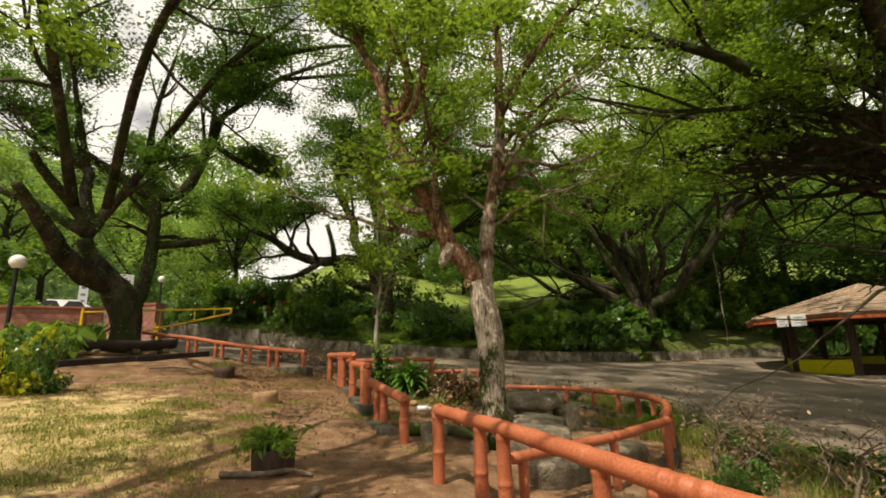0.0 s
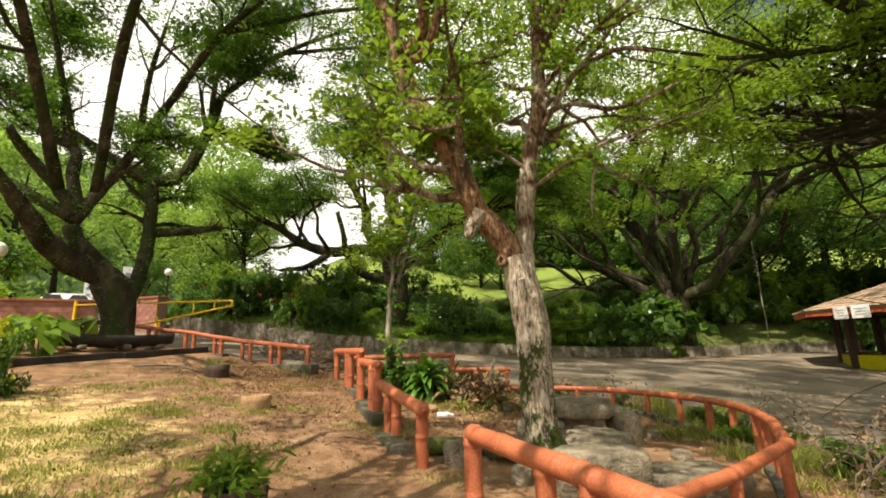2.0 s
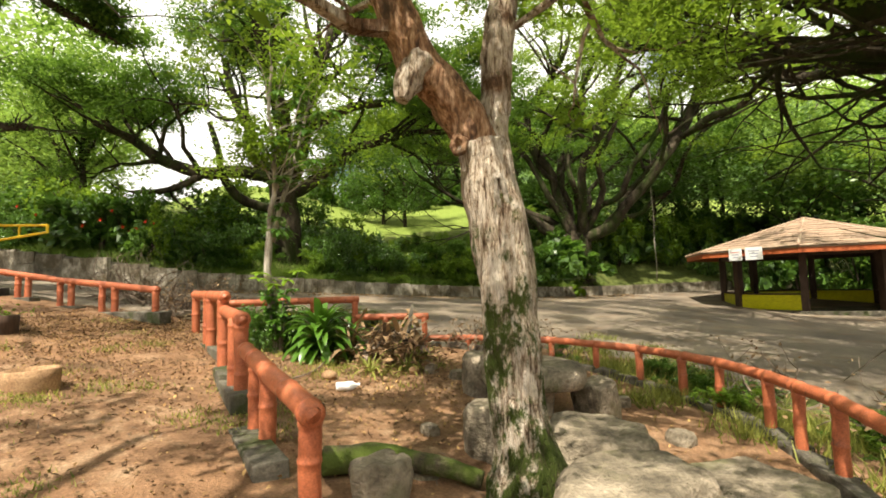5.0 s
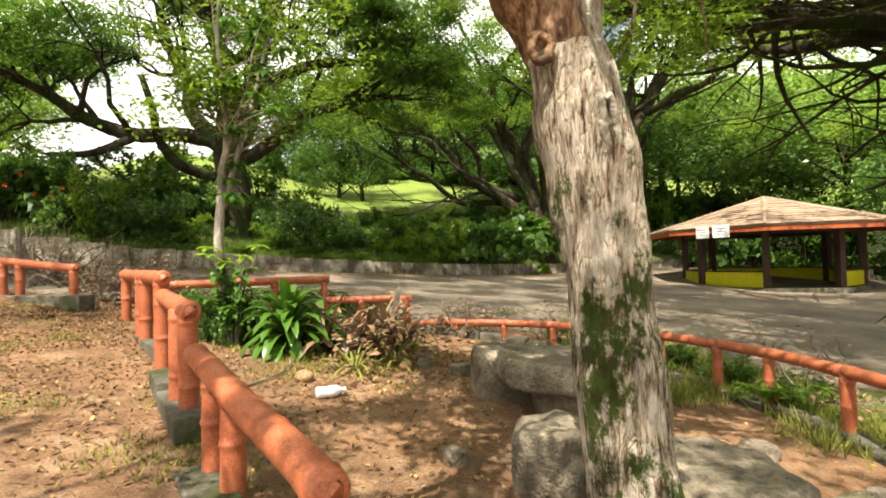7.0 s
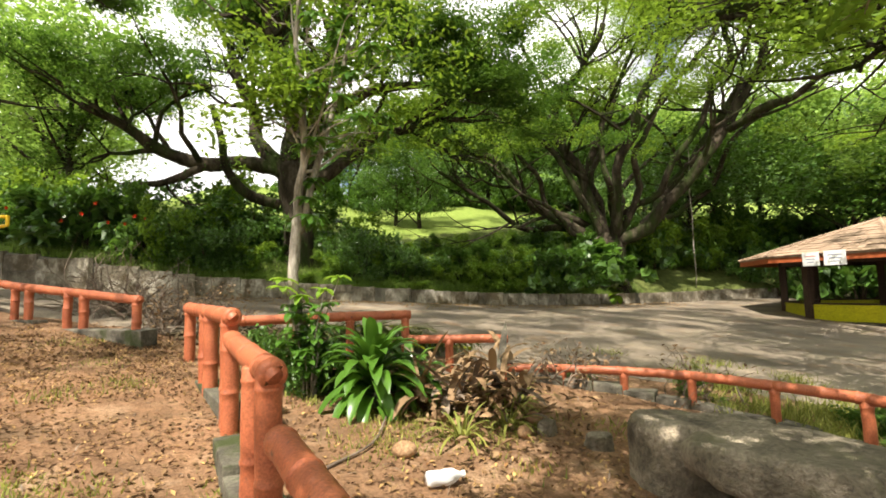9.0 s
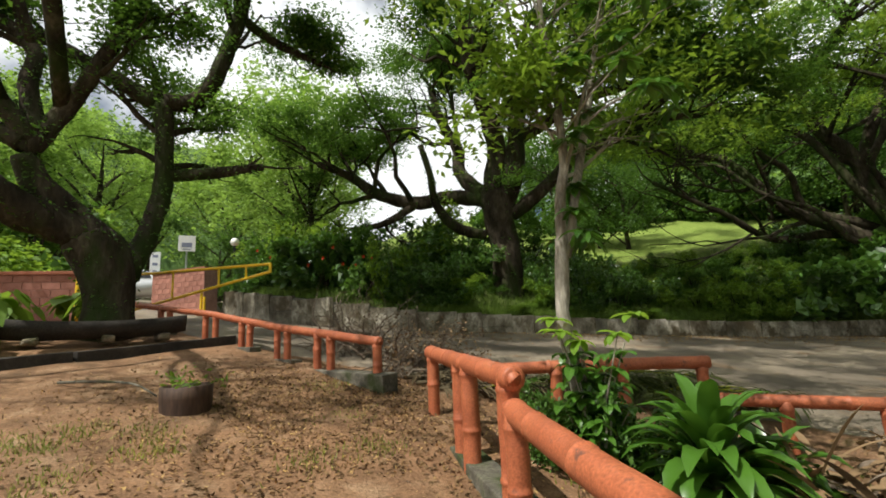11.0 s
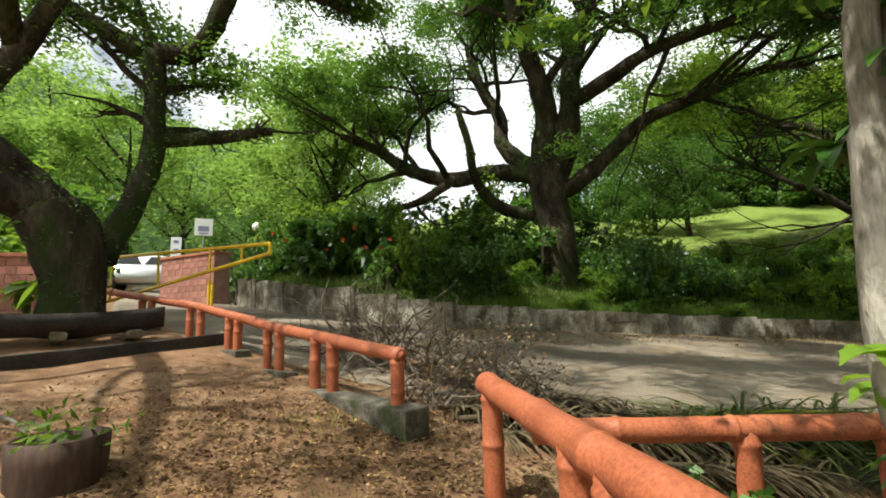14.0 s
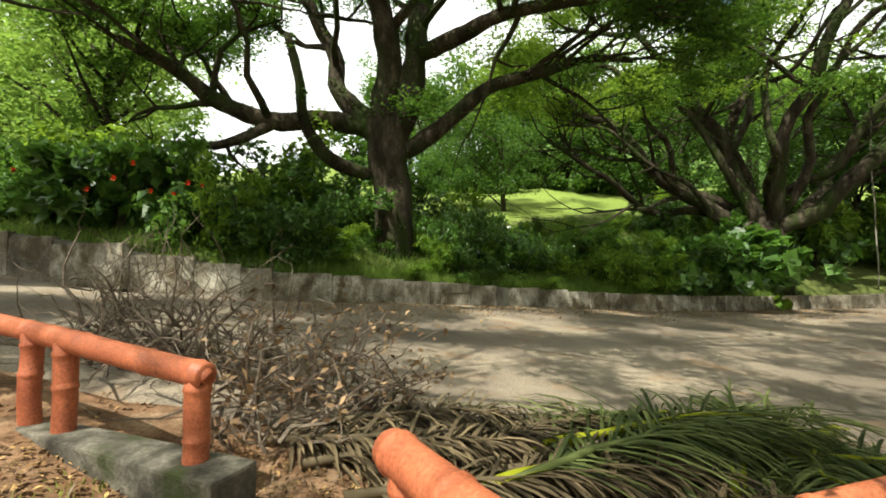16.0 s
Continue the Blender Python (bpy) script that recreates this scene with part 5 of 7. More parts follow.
# ---- boulders ----
def boulder(x, y, sx, sy, h, seed, yaw=0, flat=0.6, label="weathered grey boulder with a flat mossy top"):
    bm = bmesh.new()
    bmesh.ops.create_icosphere(bm, subdivisions=4, radius=1)
    for v in bm.verts:
        p = v.co.copy()
        n1 = noise.noise(p * 1.1 + Vector((seed, 0, 0)))
        n2 = noise.noise(p * 3.1 + Vector((seed, 4, 0)))
        n3 = noise.noise(p * 9 + Vector((seed, 7, 0)))
        q = p * (1 + 0.36 * n1 + 0.11 * n2 + 0.045 * n3)
        # blocky sides, flat top
        q.x = math.copysign(abs(q.x) ** 0.8, q.x)
        q.y = math.copysign(abs(q.y) ** 0.8, q.y)
        if q.z > flat:
            q.z = flat + (q.z - flat) * 0.18
        v.co = Vector((q.x * sx, q.y * sy, (q.z / flat) * h * 0.8 if q.z > 0 else q.z * 0.5))
    ob = part("boulder", bm, M_ROCK, None, "", True)
    ob.matrix_world = Matrix.Translation((x, y, g(x, y) + h * 0.2)) @ Matrix.Rotation(radians(yaw), 4, "Z")
    tagged(ob, label, "boulder", "boulders in the sunken bed")
    return ob


UNDERCUT = ((-0.25, 0.40), (0.0, 0.40), (0.2, 0.43), (0.38, 0.48), (0.50, 0.58), (0.53, 0.78), (0.55, 0.95), (0.60, 1.02), (0.72, 1.05), (0.86, 1.04), (0.94, 1.0), (0.985, 0.93), (1.0, 0.82), (1.005, 0.5), (1.0, 0.25))
UPRIGHT = ((-0.3, 0.90), (0.0, 0.94), (0.3, 1.0), (0.6, 1.03), (0.8, 1.02), (0.92, 0.98), (0.975, 0.92), (1.0, 0.82), (1.0, 0.5), (0.99, 0.25))


def table_rock(x, y, sx, sy, h, seed, yaw=0, prof=UNDERCUT, tilt=0.0, label="table-like pale boulder with a flat top and undercut sides"):
    """A flat-topped rock that overhangs its narrow, undercut foot."""
    bm = bmesh.new()
    rings, n = [], 40
    for hz, r in prof:
        ring = []
        for k in range(n):
            a = 2 * math.pi * k / n
            c = Vector((math.cos(a), math.sin(a), hz))
            w = 1 + 0.24 * noise.noise(Vector((c.x * 1.4 + seed, c.y * 1.4, hz * 0.4))) + 0.09 * noise.noise(Vector((c.x * 3 + seed, c.y * 3, hz * 3))) + 0.035 * noise.noise(Vector((c.x * 9, c.y * 9, hz * 9)))
            q = r * w
            ring.append(bm.verts.new((math.copysign(abs(c.x) ** 0.8, c.x) * q * sx, math.copysign(abs(c.y) ** 0.8, c.y) * q * sy, h * hz + 0.03 * noise.noise(Vector((c.x * r * 2.2, c.y * r * 2.2, seed))))))
        rings.append(ring)
    for lo, hi in zip(rings, rings[1:]):
        for k in range(n):
            bm.faces.new((lo[k], lo[(k + 1) % n], hi[(k + 1) % n], hi[k]))
    bm.faces.new(rings[-1])
    ob = part("boulder", bm, M_ROCK, None, "", True)
    ob.matrix_world = Matrix.Translation((x, y, g(x, y))) @ Matrix.Rotation(radians(yaw), 4, "Z")
    ob.matrix_world = ob.matrix_world @ Matrix.Rotation(radians(tilt), 4, "Y")
    tagged(ob, label, "boulder", "boulders in the sunken bed")


FLAT_TOP = "grey boulder with upright sides and a flat worn top"
table_rock(1.60, 9.62, 0.58, 0.46, 0.56, 2, -45)
table_rock(1.30, 10.30, 0.36, 0.34, 0.50, 5, 20, UPRIGHT, 6, FLAT_TOP)
table_rock(1.80, 10.52, 0.46, 0.28, 0.44, 6, -30, UPRIGHT, 0, FLAT_TOP)
table_rock(2.30, 9.38, 0.22, 0.26, 0.42, 9, 10, UPRIGHT, -8, FLAT_TOP)
table_rock(0.85, 8.40, 0.30, 0.30, 0.43, 13, 15, UPRIGHT, 4, FLAT_TOP)
table_rock(1.42, 7.74, 0.42, 0.40, 0.46, 17, -20, UPRIGHT, 3, FLAT_TOP)
table_rock(1.22, 6.98, 0.52, 0.38, 0.43, 18, 24, UPRIGHT, 2, FLAT_TOP)
table_rock(2.32, 7.30, 0.52, 0.46, 0.20, 21, 15, UPRIGHT, 0, "low flat brown stone slab beside the boulders")
table_rock(1.25, 5.95, 0.46, 0.32, 0.30, 25, 40, UPRIGHT, 0, "low flat mossy stone slab in the sunken bed")
table_rock(-0.22, 7.62, 0.20, 0.15, 0.26, 27, 10, UPRIGHT, 0, FLAT_TOP)
for i, (x, y, r, h) in enumerate(((0.12, 7.95, 0.12, 0.14), (0.45, 7.15, 0.14, 0.16), (0.95, 7.98, 0.12, 0.2), (2.75, 8.6, 0.14, 0.1), (0.3, 8.9, 0.1, 0.08), (2.9, 9.9, 0.12, 0.1), (1.05, 11.05, 0.13, 0.12), (0.72, 11.45, 0.1, 0.12))):
    boulder(x, y, r, r * 0.8, h, 40 + i, 31 * i, label="small half-buried grey stone in the bed")


def kerb_ring():
    """Rough stones edging the sunken bed under the curved railing."""
    base = thing("stone_edging", (3.9, 9.8, g(3.9, 9.8)), "curved edging of rough grey stones under the railing", "edging")
    inv = base.matrix_world.inverted()
    rng = random.Random(3)
    for i in range(len(CURVE) - 1):
        a, b = Vector(CURVE[i]), Vector(CURVE[i + 1])
        for t in (0.25, 0.75):
            p = a.lerp(b, t)
            L = (b - a).length / 2
            z = g(p.x, p.y)
            bm = box(L * 0.97, 0.2, 0.26, (0, 0, 0), 0.03, None, 0.025)
            ob = part("stone", bm, M_PLINTH, base)
            ob.matrix_basis = inv @ Matrix.Translation((p.x, p.y, z - 0.16)) @ Matrix.Rotation(math.atan2((b - a).y, (b - a).x) + rng.uniform(-0.05, 0.05), 4, "Z")


kerb_ring()


# ---- stumps, canoe, timbers ----
def ring_wall(r, h, wall, seed, floor_z):
    """A hollow round tub."""
    bm = bmesh.new()
    n = 24
    prof = [(r * 0.97, -0.1), (r, h * 0.5), (r * 1.02, h), (r * 1.02 - wall, h + 0.005), (r - wall, floor_z), (0.001, floor_z)]
    rings = []
    for rr, z in prof:
        rings.append([bm.verts.new((rr * math.cos(2 * math.pi * k / n) * (1 + 0.05 * noise.noise((k * 0.7, z * 3, seed))), rr * math.sin(2 * math.pi * k / n) * (1 + 0.05 * noise.noise((k * 0.7, z * 3, seed + 5))), z + (0.012 * noise.noise((k, seed, 2)) if z >= h else 0))) for k in range(n)])
    for a, b in zip(rings, rings[1:]):
        for k in range(n):
            bm.faces.new((a[k], a[(k + 1) % n], b[(k + 1) % n], b[k]))
    return bm


def tub(name, x, y, r, h, material, label, category, seed, plant=0, blade=0.3):
    base = thing(name, (x, y, g(x, y)), label, category)
    part("rim", ring_wall(r, h, 0.035, seed, h * 0.7), material, base, "", True)
    if plant:
        rng = np.random.default_rng(seed)
        v, f = leaves(rng, [(rng.normal() * r * 0.5, rng.normal() * r * 0.5, h + blade * 0.35 * abs(rng.normal())) for _ in range(plant)], 6, 0.06, blade * 0.5, 1.0, 0.28, -0.5, 0.1)
        part_ob = link_mesh("greenery", v, f, M_LEAF_LIGHT, base, "small green shoots")
        part_ob["kind"] = "stuff"
    return base


tub("tree_stump", -6.05, 13.05, 0.27, 0.27, M_DARKWOOD, "dark hollow tree stump used as a planter", "stump", 3, 14, 0.2)
tub("tree_stump", -3.8, 10.15, 0.25, 0.2, M_CUTWOOD, "low hollowed sawn tree stump", "stump", 5)
tub("planter", -2.02, 5.75, 0.24, 0.24, M_DARKWOOD, "dark round tub with a bushy green plant", "planter", 7, 90, 0.26)


def log(name, pts, r, material, label, category, seed):
    o = Vector(pts[0])
    line = smooth_path([(*p, r * (1 - 0.15 * i)) for i, p in enumerate(pts)], 4)
    v, f = tube([Vector(p[:3]) - o for p in line], [p[3] for p in line], 10, 0.25, True, seed, 6)
    ob = link_mesh(name, v, f, material, None, "", True)
    ob.location = o
    return tagged(ob, label, category)


def lie(x, y, up=0.03):
    return (x, y, g(x, y) + up)


log("dead_branch", [lie(-2.45, 5.35), lie(-2.0, 5.42, 0.05), lie(-1.75, 5.6, 0.06), lie(-1.5, 5.55)], 0.035, M_DEADWOOD, "grey dead branch lying beside the tub", "branch", 2)
log("dead_branch", [lie(-1.35, 5.05), lie(-1.28, 4.85, 0.05), lie(-1.4, 4.6)], 0.04, M_DEADWOOD, "short thick dead branch on the earth", "branch", 3)
log("dead_branch", [lie(-1.35, 10.6, 0.015), lie(-1.0, 11.0, 0.04), lie(-0.85, 11.6, 0.06)], 0.013, M_DEADWOOD, "thin crooked twig lying in the bed", "branch", 4)
log("mossy_log", [lie(-0.62, 8.05, 0.10), lie(-0.2, 8.0, 0.13), lie(0.2, 7.85, 0.12), lie(0.5, 7.7, 0.08)], 0.11, M_MOSSLOG, "rotting log covered in green moss", "log", 7)
log("hose", [lie(-8.3, 13.35), lie(-7.7, 13.4, 0.1), lie(-7.2, 13.45, 0.1), lie(-6.7, 13.3)], 0.02, M_PLINTH, "pale garden hose curving over the turf", "hose", 5)


def beam(name, a, b, w, h, label, category, lift=0.0):
    a, b = Vector(a), Vector(b)
    d = b - a
    za, zb = g(a.x, a.y), g(b.x, b.y)
    bm = box(d.length, w, h, (0, 0, 0), 0.02, None, 0.012)
    bmesh.ops.subdivide_edges(bm, edges=[e for e in bm.edges if e.calc_length() > d.length * 0.8], cuts=10)
    for v in bm.verts:
        v.co.z += (zb - za) * (v.co.x / d.length) + 0.015 * noise.noise((v.co.x * 2, v.co.y * 4, 1))
    ob = part(name, bm, M_CANOE, None)
    ob.matrix_world = Matrix.Translation(((a.x + b.x) / 2, (a.y + b.y) / 2, (za + zb) / 2 - 0.05 + lift)) @ Matrix.Rotation(math.atan2(d.y, d.x), 4, "Z")
    return tagged(ob, label, category)


beam("timber_beam", (-8.7, 17.3), (-9.5, 14.5), 0.22, 0.22, "long dark timber edging laid on the slope", "timber")
beam("timber_beam", (-9.5, 14.45), (-10.6, 11.6), 0.22, 0.22, "long dark timber edging laid on the slope", "timber")


def canoe():
    a, b = Vector((-11.5, 14.5)), Vector((-9.75, 17.1))
    d = b - a
    L = d.length
    base = thing("canoe", Matrix.Translation((a.x, a.y, (g(a.x, a.y) + g(b.x, b.y)) / 2 + 0.12)) @ Matrix.Rotation(math.atan2(d.y, d.x), 4, "Z"), "old black dugout canoe resting on small stones", "canoe")
    bm = bmesh.new()
    n = 22
    rows = []
    for i in range(n + 1):
        t = i / n
        w = 0.30 * (math.sin(math.pi * min(1, max(0, 0.06 + 0.88 * t))) ** 0.45)
        keel = 0.10 * (2 * t - 1) ** 4
        x = t * L
        lift = 0.1 * (2 * t - 1) ** 2
        ring = [(-w, 0.34 + lift), (-w * 0.9, 0.16 + lift), (-w * 0.5, keel), (w * 0.5, keel), (w * 0.9, 0.16 + lift), (w, 0.34 + lift), (w * 0.85, 0.34 + lift), (w * 0.7, 0.16 + lift), (0, 0.1 + keel), (-w * 0.7, 0.16 + lift), (-w * 0.85, 0.34 + lift)]
        rows.append([bm.verts.new((x, yy, zz)) for yy, zz in ring])
    for p, q in zip(rows, rows[1:]):
        for k in range(11):
            bm.faces.new((p[k], p[(k + 1) % 11], q[(k + 1) % 11], q[k]))
    bm.faces.new(rows[0])
    bm.faces.new(rows[-1])
    part("hull", bm, M_CANOE, base, "", True)
    for x in (0.6, 1.75, 2.7):
        s = part("support_stone", box(0.22, 0.5, 0.16, (x, 0, -0.08), 0.05, None, 0.03), M_ROCK, base, "pale support stone", True)


canoe()


# ---- plants ----
def strap(base_p, way, length, width, bend, n=6):
    """One long arching leaf with a fold along the middle."""
    p, d = Vector(base_p), Vector(way).normalized()
    side = d.cross(Vector((0, 0, 1)))
    if side.length < 0.1:
        side = Vector((1, 0, 0))
    side.normalize()
    verts, faces = [], []
    for i in range(n + 1):
        t = i / n
        w = width * (0.45 + 1.1 * t) * (1 - t) ** 0.7 * 1.5 + 0.003
        nrm = side.cross(d)
        verts += [p + side * w + nrm * w * 0.35, p.copy(), p - side * w + nrm * w * 0.35]
        d = (d + Vector((0, 0, -bend / n * (0.5 + t)))).normalized()
        p = p + d * length / n
    for i in range(n):
        a = i * 3
        faces += [(a, a + 1, a + 4, a + 3), (a + 1, a + 2, a + 5, a + 4)]
    return verts, faces


def rosette(name, x, y, count, length, width, bend, material, label, seed, tiers=1, height=0.0, category="plant"):
    rng = random.Random(seed)
    base = thing(name, (x, y, g(x, y)), label, category)
    for i in range(count):
        t = i / count
        a = i * 2.4 + rng.uniform(-0.3, 0.3)
        el = 0.25 + 1.1 * t
        way = (math.cos(a) * math.cos(el), math.sin(a) * math.cos(el), math.sin(el))
        L = length * rng.uniform(0.75, 1.1) * (1 - 0.25 * t)
        v, f = strap((math.cos(a) * 0.05, math.sin(a) * 0.05, 0.05 + height * t), way, L, width * rng.uniform(0.85, 1.15), bend * (1.15 - 0.5 * t))
        link_mesh("leaf", v, f, material, base, smooth=True)
    if height:
        v, f = tube([(0, 0, -0.1), (0.02, 0, height * 0.6), (0, 0.01, height + 0.05)], [0.05, 0.04, 0.02], 8)
        link_mesh("stem", v, f, M_BARK2, base)
    return base


rosette("dracaena_plant", -0.95, 12.05, 84, 0.72, 0.072, 2.4, M_LEAF_STRAP, "bushy green plant with long glossy arching leaves", 4, height=0.45)
rosette("dracaena_plant", -0.55, 12.25, 36, 0.62, 0.064, 2.4, M_LEAF_STRAP, "bushy green plant with long glossy arching leaves", 5, height=0.3)
for i, (x, y) in enumerate(((0.35, 11.55), (0.75, 12.3), (-0.2, 11.2), (0.55, 12.05), (0.3, 12.6))):
    rosette("grass_tuft", x, y, 26, 0.42, 0.011, 1.5, M_GRASS, "tuft of long green grass blades", 20 + i, category="grass")


def heart_leaf(size):
    """A large heart-shaped leaf lying in x, tip at +x, gently cupped."""
    out = [(-0.18, 0.0), (-0.30, 0.20), (-0.18, 0.36), (0.05, 0.40), (0.32, 0.28), (0.55, 0.12), (0.72, 0.0)]
    pts = out + [(x, -y) for x, y in reversed(out[1:-1])]
    verts = [Vector((0.1, 0, 0))] + [Vector((x, y, 0.14 * abs(y) - 0.1 * max(0, x) ** 2)) for x, y in pts]
    n = len(pts)
    return [v * size for v in verts], [(0, 1 + k, 1 + (k + 1) % n) for k in range(n)]


def elephant_ear(x, y, count, size, height, seed, material=None, label="clump of elephant-ear plants with big heart-shaped leaves"):
    rng = random.Random(seed)
    base = thing("elephant_ear_plant", (x, y, g(x, y)), label, "plant")
    for i in range(count):
        a = rng.uniform(0, 6.28)
        r = rng.uniform(0.1, 0.55) * height
        h = height * rng.uniform(0.55, 1.05)
        tip = Vector((math.cos(a) * r, math.sin(a) * r, h))
        v, f = tube([(tip.x * 0.2, tip.y * 0.2, -0.05), (tip.x * 0.5, tip.y * 0.5, h * 0.6), tip], [0.022, 0.016, 0.01], 6, 0, False)
        link_mesh("stalk", v, f, M_LEAF_LIGHT, base)
        v, f = heart_leaf(size * rng.uniform(0.7, 1.15))
        m = Matrix.Translation(tip) @ Matrix.Rotation(a, 4, "Z") @ Matrix.Rotation(rng.uniform(0.3, 1.0), 4, "Y") @ Matrix.Rotation(rng.uniform(-0.4, 0.4), 4, "X")
        link_mesh("leaf", [m @ p for p in v], f, material or M_LEAF_LIGHT, base, smooth=True)
    return base


for i, (x, y, n) in enumerate(((-10.7, 13.2, 10), (-11.9, 14.9, 10), (-11.2, 14.0, 11), (-11.6, 13.5, 12), (-12.4, 14.4, 12), (-12.6, 15.6, 12), (-11.3, 12.6, 9), (-12.6, 16.8, 10), (-10.9, 12.0, 9), (-11.6, 16.6, 8))):
    elephant_ear(x, y, n, 0.58, 0.85, 30 + i)


def bush_mesh(seed, n, size, aspect, up=0.5, hollow=0.45):
    """Leaf places for a unit bush: uneven lobes, gaps between."""
    rng = np.random.default_rng(seed)
    lobes = rng.normal(size=(14, 3)) * (0.42, 0.42, 0.30) + (0, 0, 0.55)
    lobes[:, 2] = np.clip(lobes[:, 2], 0.1, 0.95)
    lobes[:5, 2] = 0.16
    c = lobes[rng.integers(0, len(lobes), n // 6)]
    d = rng.normal(size=c.shape)
    d /= np.linalg.norm(d, axis=1, keepdims=True)
    c = c + d * rng.uniform(hollow, 1.0, size=(len(c), 1)) * (0.34, 0.34, 0.26)
    c[:, 2] = np.clip(c[:, 2], 0.03, None)
    return leaves(rng, c, 6, 0.05, size, 0.8, aspect, 0.15, up)


def bush_kind(name, seed, n, size, material, label, category="bush", aspect=0.5, stems=6):
    base = thing(name, (0, 0, 0), label, category)
    rng = random.Random(seed)
    for i in range(stems):
        a = rng.uniform(0, 6.28)
        r = rng.uniform(0.15, 0.5)
        v, f = tube([(0.05 * math.cos(a), 0.05 * math.sin(a), -0.08), (r * 0.5 * math.cos(a), r * 0.5 * math.sin(a), 0.35), (r * math.cos(a), r * math.sin(a), 0.75)], [0.03, 0.02, 0.008], 6, 0, False)
        link_mesh("stem", v, f, M_BARK, base)
    v, f = bush_mesh(seed, n, size, aspect)
    link_mesh("foliage", v, f, material, base)
    return base


def planted(proto, x, y, w, h, yaw, first):
    """First use moves the prototype itself, later ones copy it."""
    m = Matrix.Translation((x, y, g(x, y) - 0.03)) @ Matrix.Rotation(yaw, 4, "Z") @ Matrix.Diagonal((w, w, h, 1))
    if first:
        proto.matrix_world = m
        return proto
    c = copy_thing(proto, Matrix.Identity(4))
    c.matrix_basis = m
    return c


HEDGE = bush_kind("hedge_bush", 1, 2600, 0.11, M_LEAF_DARK, "dense dark green hibiscus bush behind the wall", aspect=0.55)
SHRUB = bush_kind("shrub", 2, 2200, 0.12, M_LEAF_RAIN, "loose green shrub on the bank")
LARGE = bush_kind("broadleaf_shrub", 3, 900, 0.30, M_LEAF_DARK, "shrub with broad glossy green leaves", aspect=0.75)
LIGHT = bush_kind("light_shrub", 4, 2000, 0.12, M_LEAF_LIGHT, "fresh light-green shrub with small leaves")
SPIKY = bush_kind("fern_clump", 6, 1500, 0.30, M_LEAF_LIGHT, "clump of long narrow fern-like leaves", aspect=0.16)
used = set()


def put(proto, x, y, w, h, yaw=None):
    ob = planted(proto, x, y, w, h, random.uniform(0, 6.28) if yaw is None else yaw, proto.name not in used)
    used.add(proto.name)
    return ob


rb = random.Random(12)
# hibiscus hedge behind the wall's west part
for i in range(15):
    x = -14.2 + i * 0.58 + rb.uniform(-0.2, 0.2)
    put(rb.choice((HEDGE, HEDGE, SHRUB, LIGHT, LARGE)), x, float(wall_y(x)) + 1.0 + rb.uniform(0, 1.0), rb.uniform(0.8, 1.4), rb.uniform(1.1, 2.3))
for i in range(6):
    x = -14.0 + i * 0.85
    put(LIGHT, x, float(wall_y(x)) + 2.8 + rb.uniform(0, 1.5), 1.6 * rb.uniform(0.8, 1.2), 1.9 * rb.uniform(0.8, 1.25))
# clipped bushes round the big tree
for x, dy, w, h in ((-5.2, 1.4, 0.9, 1.7), (-1.9, 1.6, 1.0, 2.0), (-0.9, 1.7, 1.1, 2.0), (0.1, 1.9, 1.2, 1.8), (-6.4, 1.4, 1.0, 1.5), (0.9, 2.4, 1.0, 1.4)):
    put(HEDGE, x, float(wall_y(x)) + dy, w, h)
# bank plants to the east
for i in range(26):
    x = 0.8 + i * 0.42 + rb.uniform(-0.2, 0.2)
    put(rb.choice((SHRUB, LIGHT, SHRUB, HEDGE)), x, float(wall_y(x)) + rb.uniform(0.7, 3.8), rb.uniform(0.7, 1.2), rb.uniform(0.7, 1.3))
for x, dy, w, h in ((5.0, 0.8, 0.9, 1.0), (5.9, 0.7, 1.0, 1.1), (6.8, 0.8, 1.0, 1.1), (4.2, 1.2, 0.9, 0.9), (7.6, 1.8, 1.1, 1.5), (13.2, 0.6, 0.8, 0.6), (-3.0, 0.5, 0.6, 0.35), (1.6, 0.5, 0.7, 0.35)):
    put(SPIKY, x, float(wall_y(x)) + dy, w, h)
for x, dy, w, h in ((8.0, 0.7, 1.3, 1.7), (9.2, 0.6, 1.5, 2.0), (10.4, 0.7, 1.4, 1.9), (11.4, 1.0, 1.2, 1.7), (12.4, 2.4, 1.4, 2.2)):
    put(LARGE, x, float(wall_y(x)) + dy, w, h)
for i in range(22):
    x = 12.5 + i * 0.95
    put(rb.choice((HEDGE, LARGE, SHRUB)), x, float(wall_y(x)) + rb.uniform(0.9, 4.5), rb.uniform(1.3, 2.2), rb.uniform(1.8, 3.4))
for i in range(10):
    x = 25 + rb.uniform(-1, 5)
    put(rb.choice((HEDGE, LARGE, SHRUB)), x, 16 + i * 1.5, rb.uniform(1.5, 2.4), rb.uniform(2.0, 3.6))
# scrub higher up the bank, with a gap where the lawn shows
for i in range(26):
    x = -8.0 + i * 1.25
    if 0.6 < x < 10.5:
        continue
    put(rb.choice((SHRUB, SHRUB, HEDGE, LIGHT)), x, float(wall_y(x)) + rb.uniform(4.5, 8.5), rb.uniform(1.5, 2.3), rb.uniform(1.6, 2.6))
# low plants scattered over the bank
for i in range(56):
    x = -6.5 + i * 0.36 + rb.uniform(-0.25, 0.25)
    put(rb.choice((LIGHT, SHRUB, LIGHT, SPIKY, HEDGE)), x, float(wall_y(x)) + rb.uniform(0.6, 7.5), rb.uniform(0.45, 0.9), rb.uniform(0.4, 1.0))
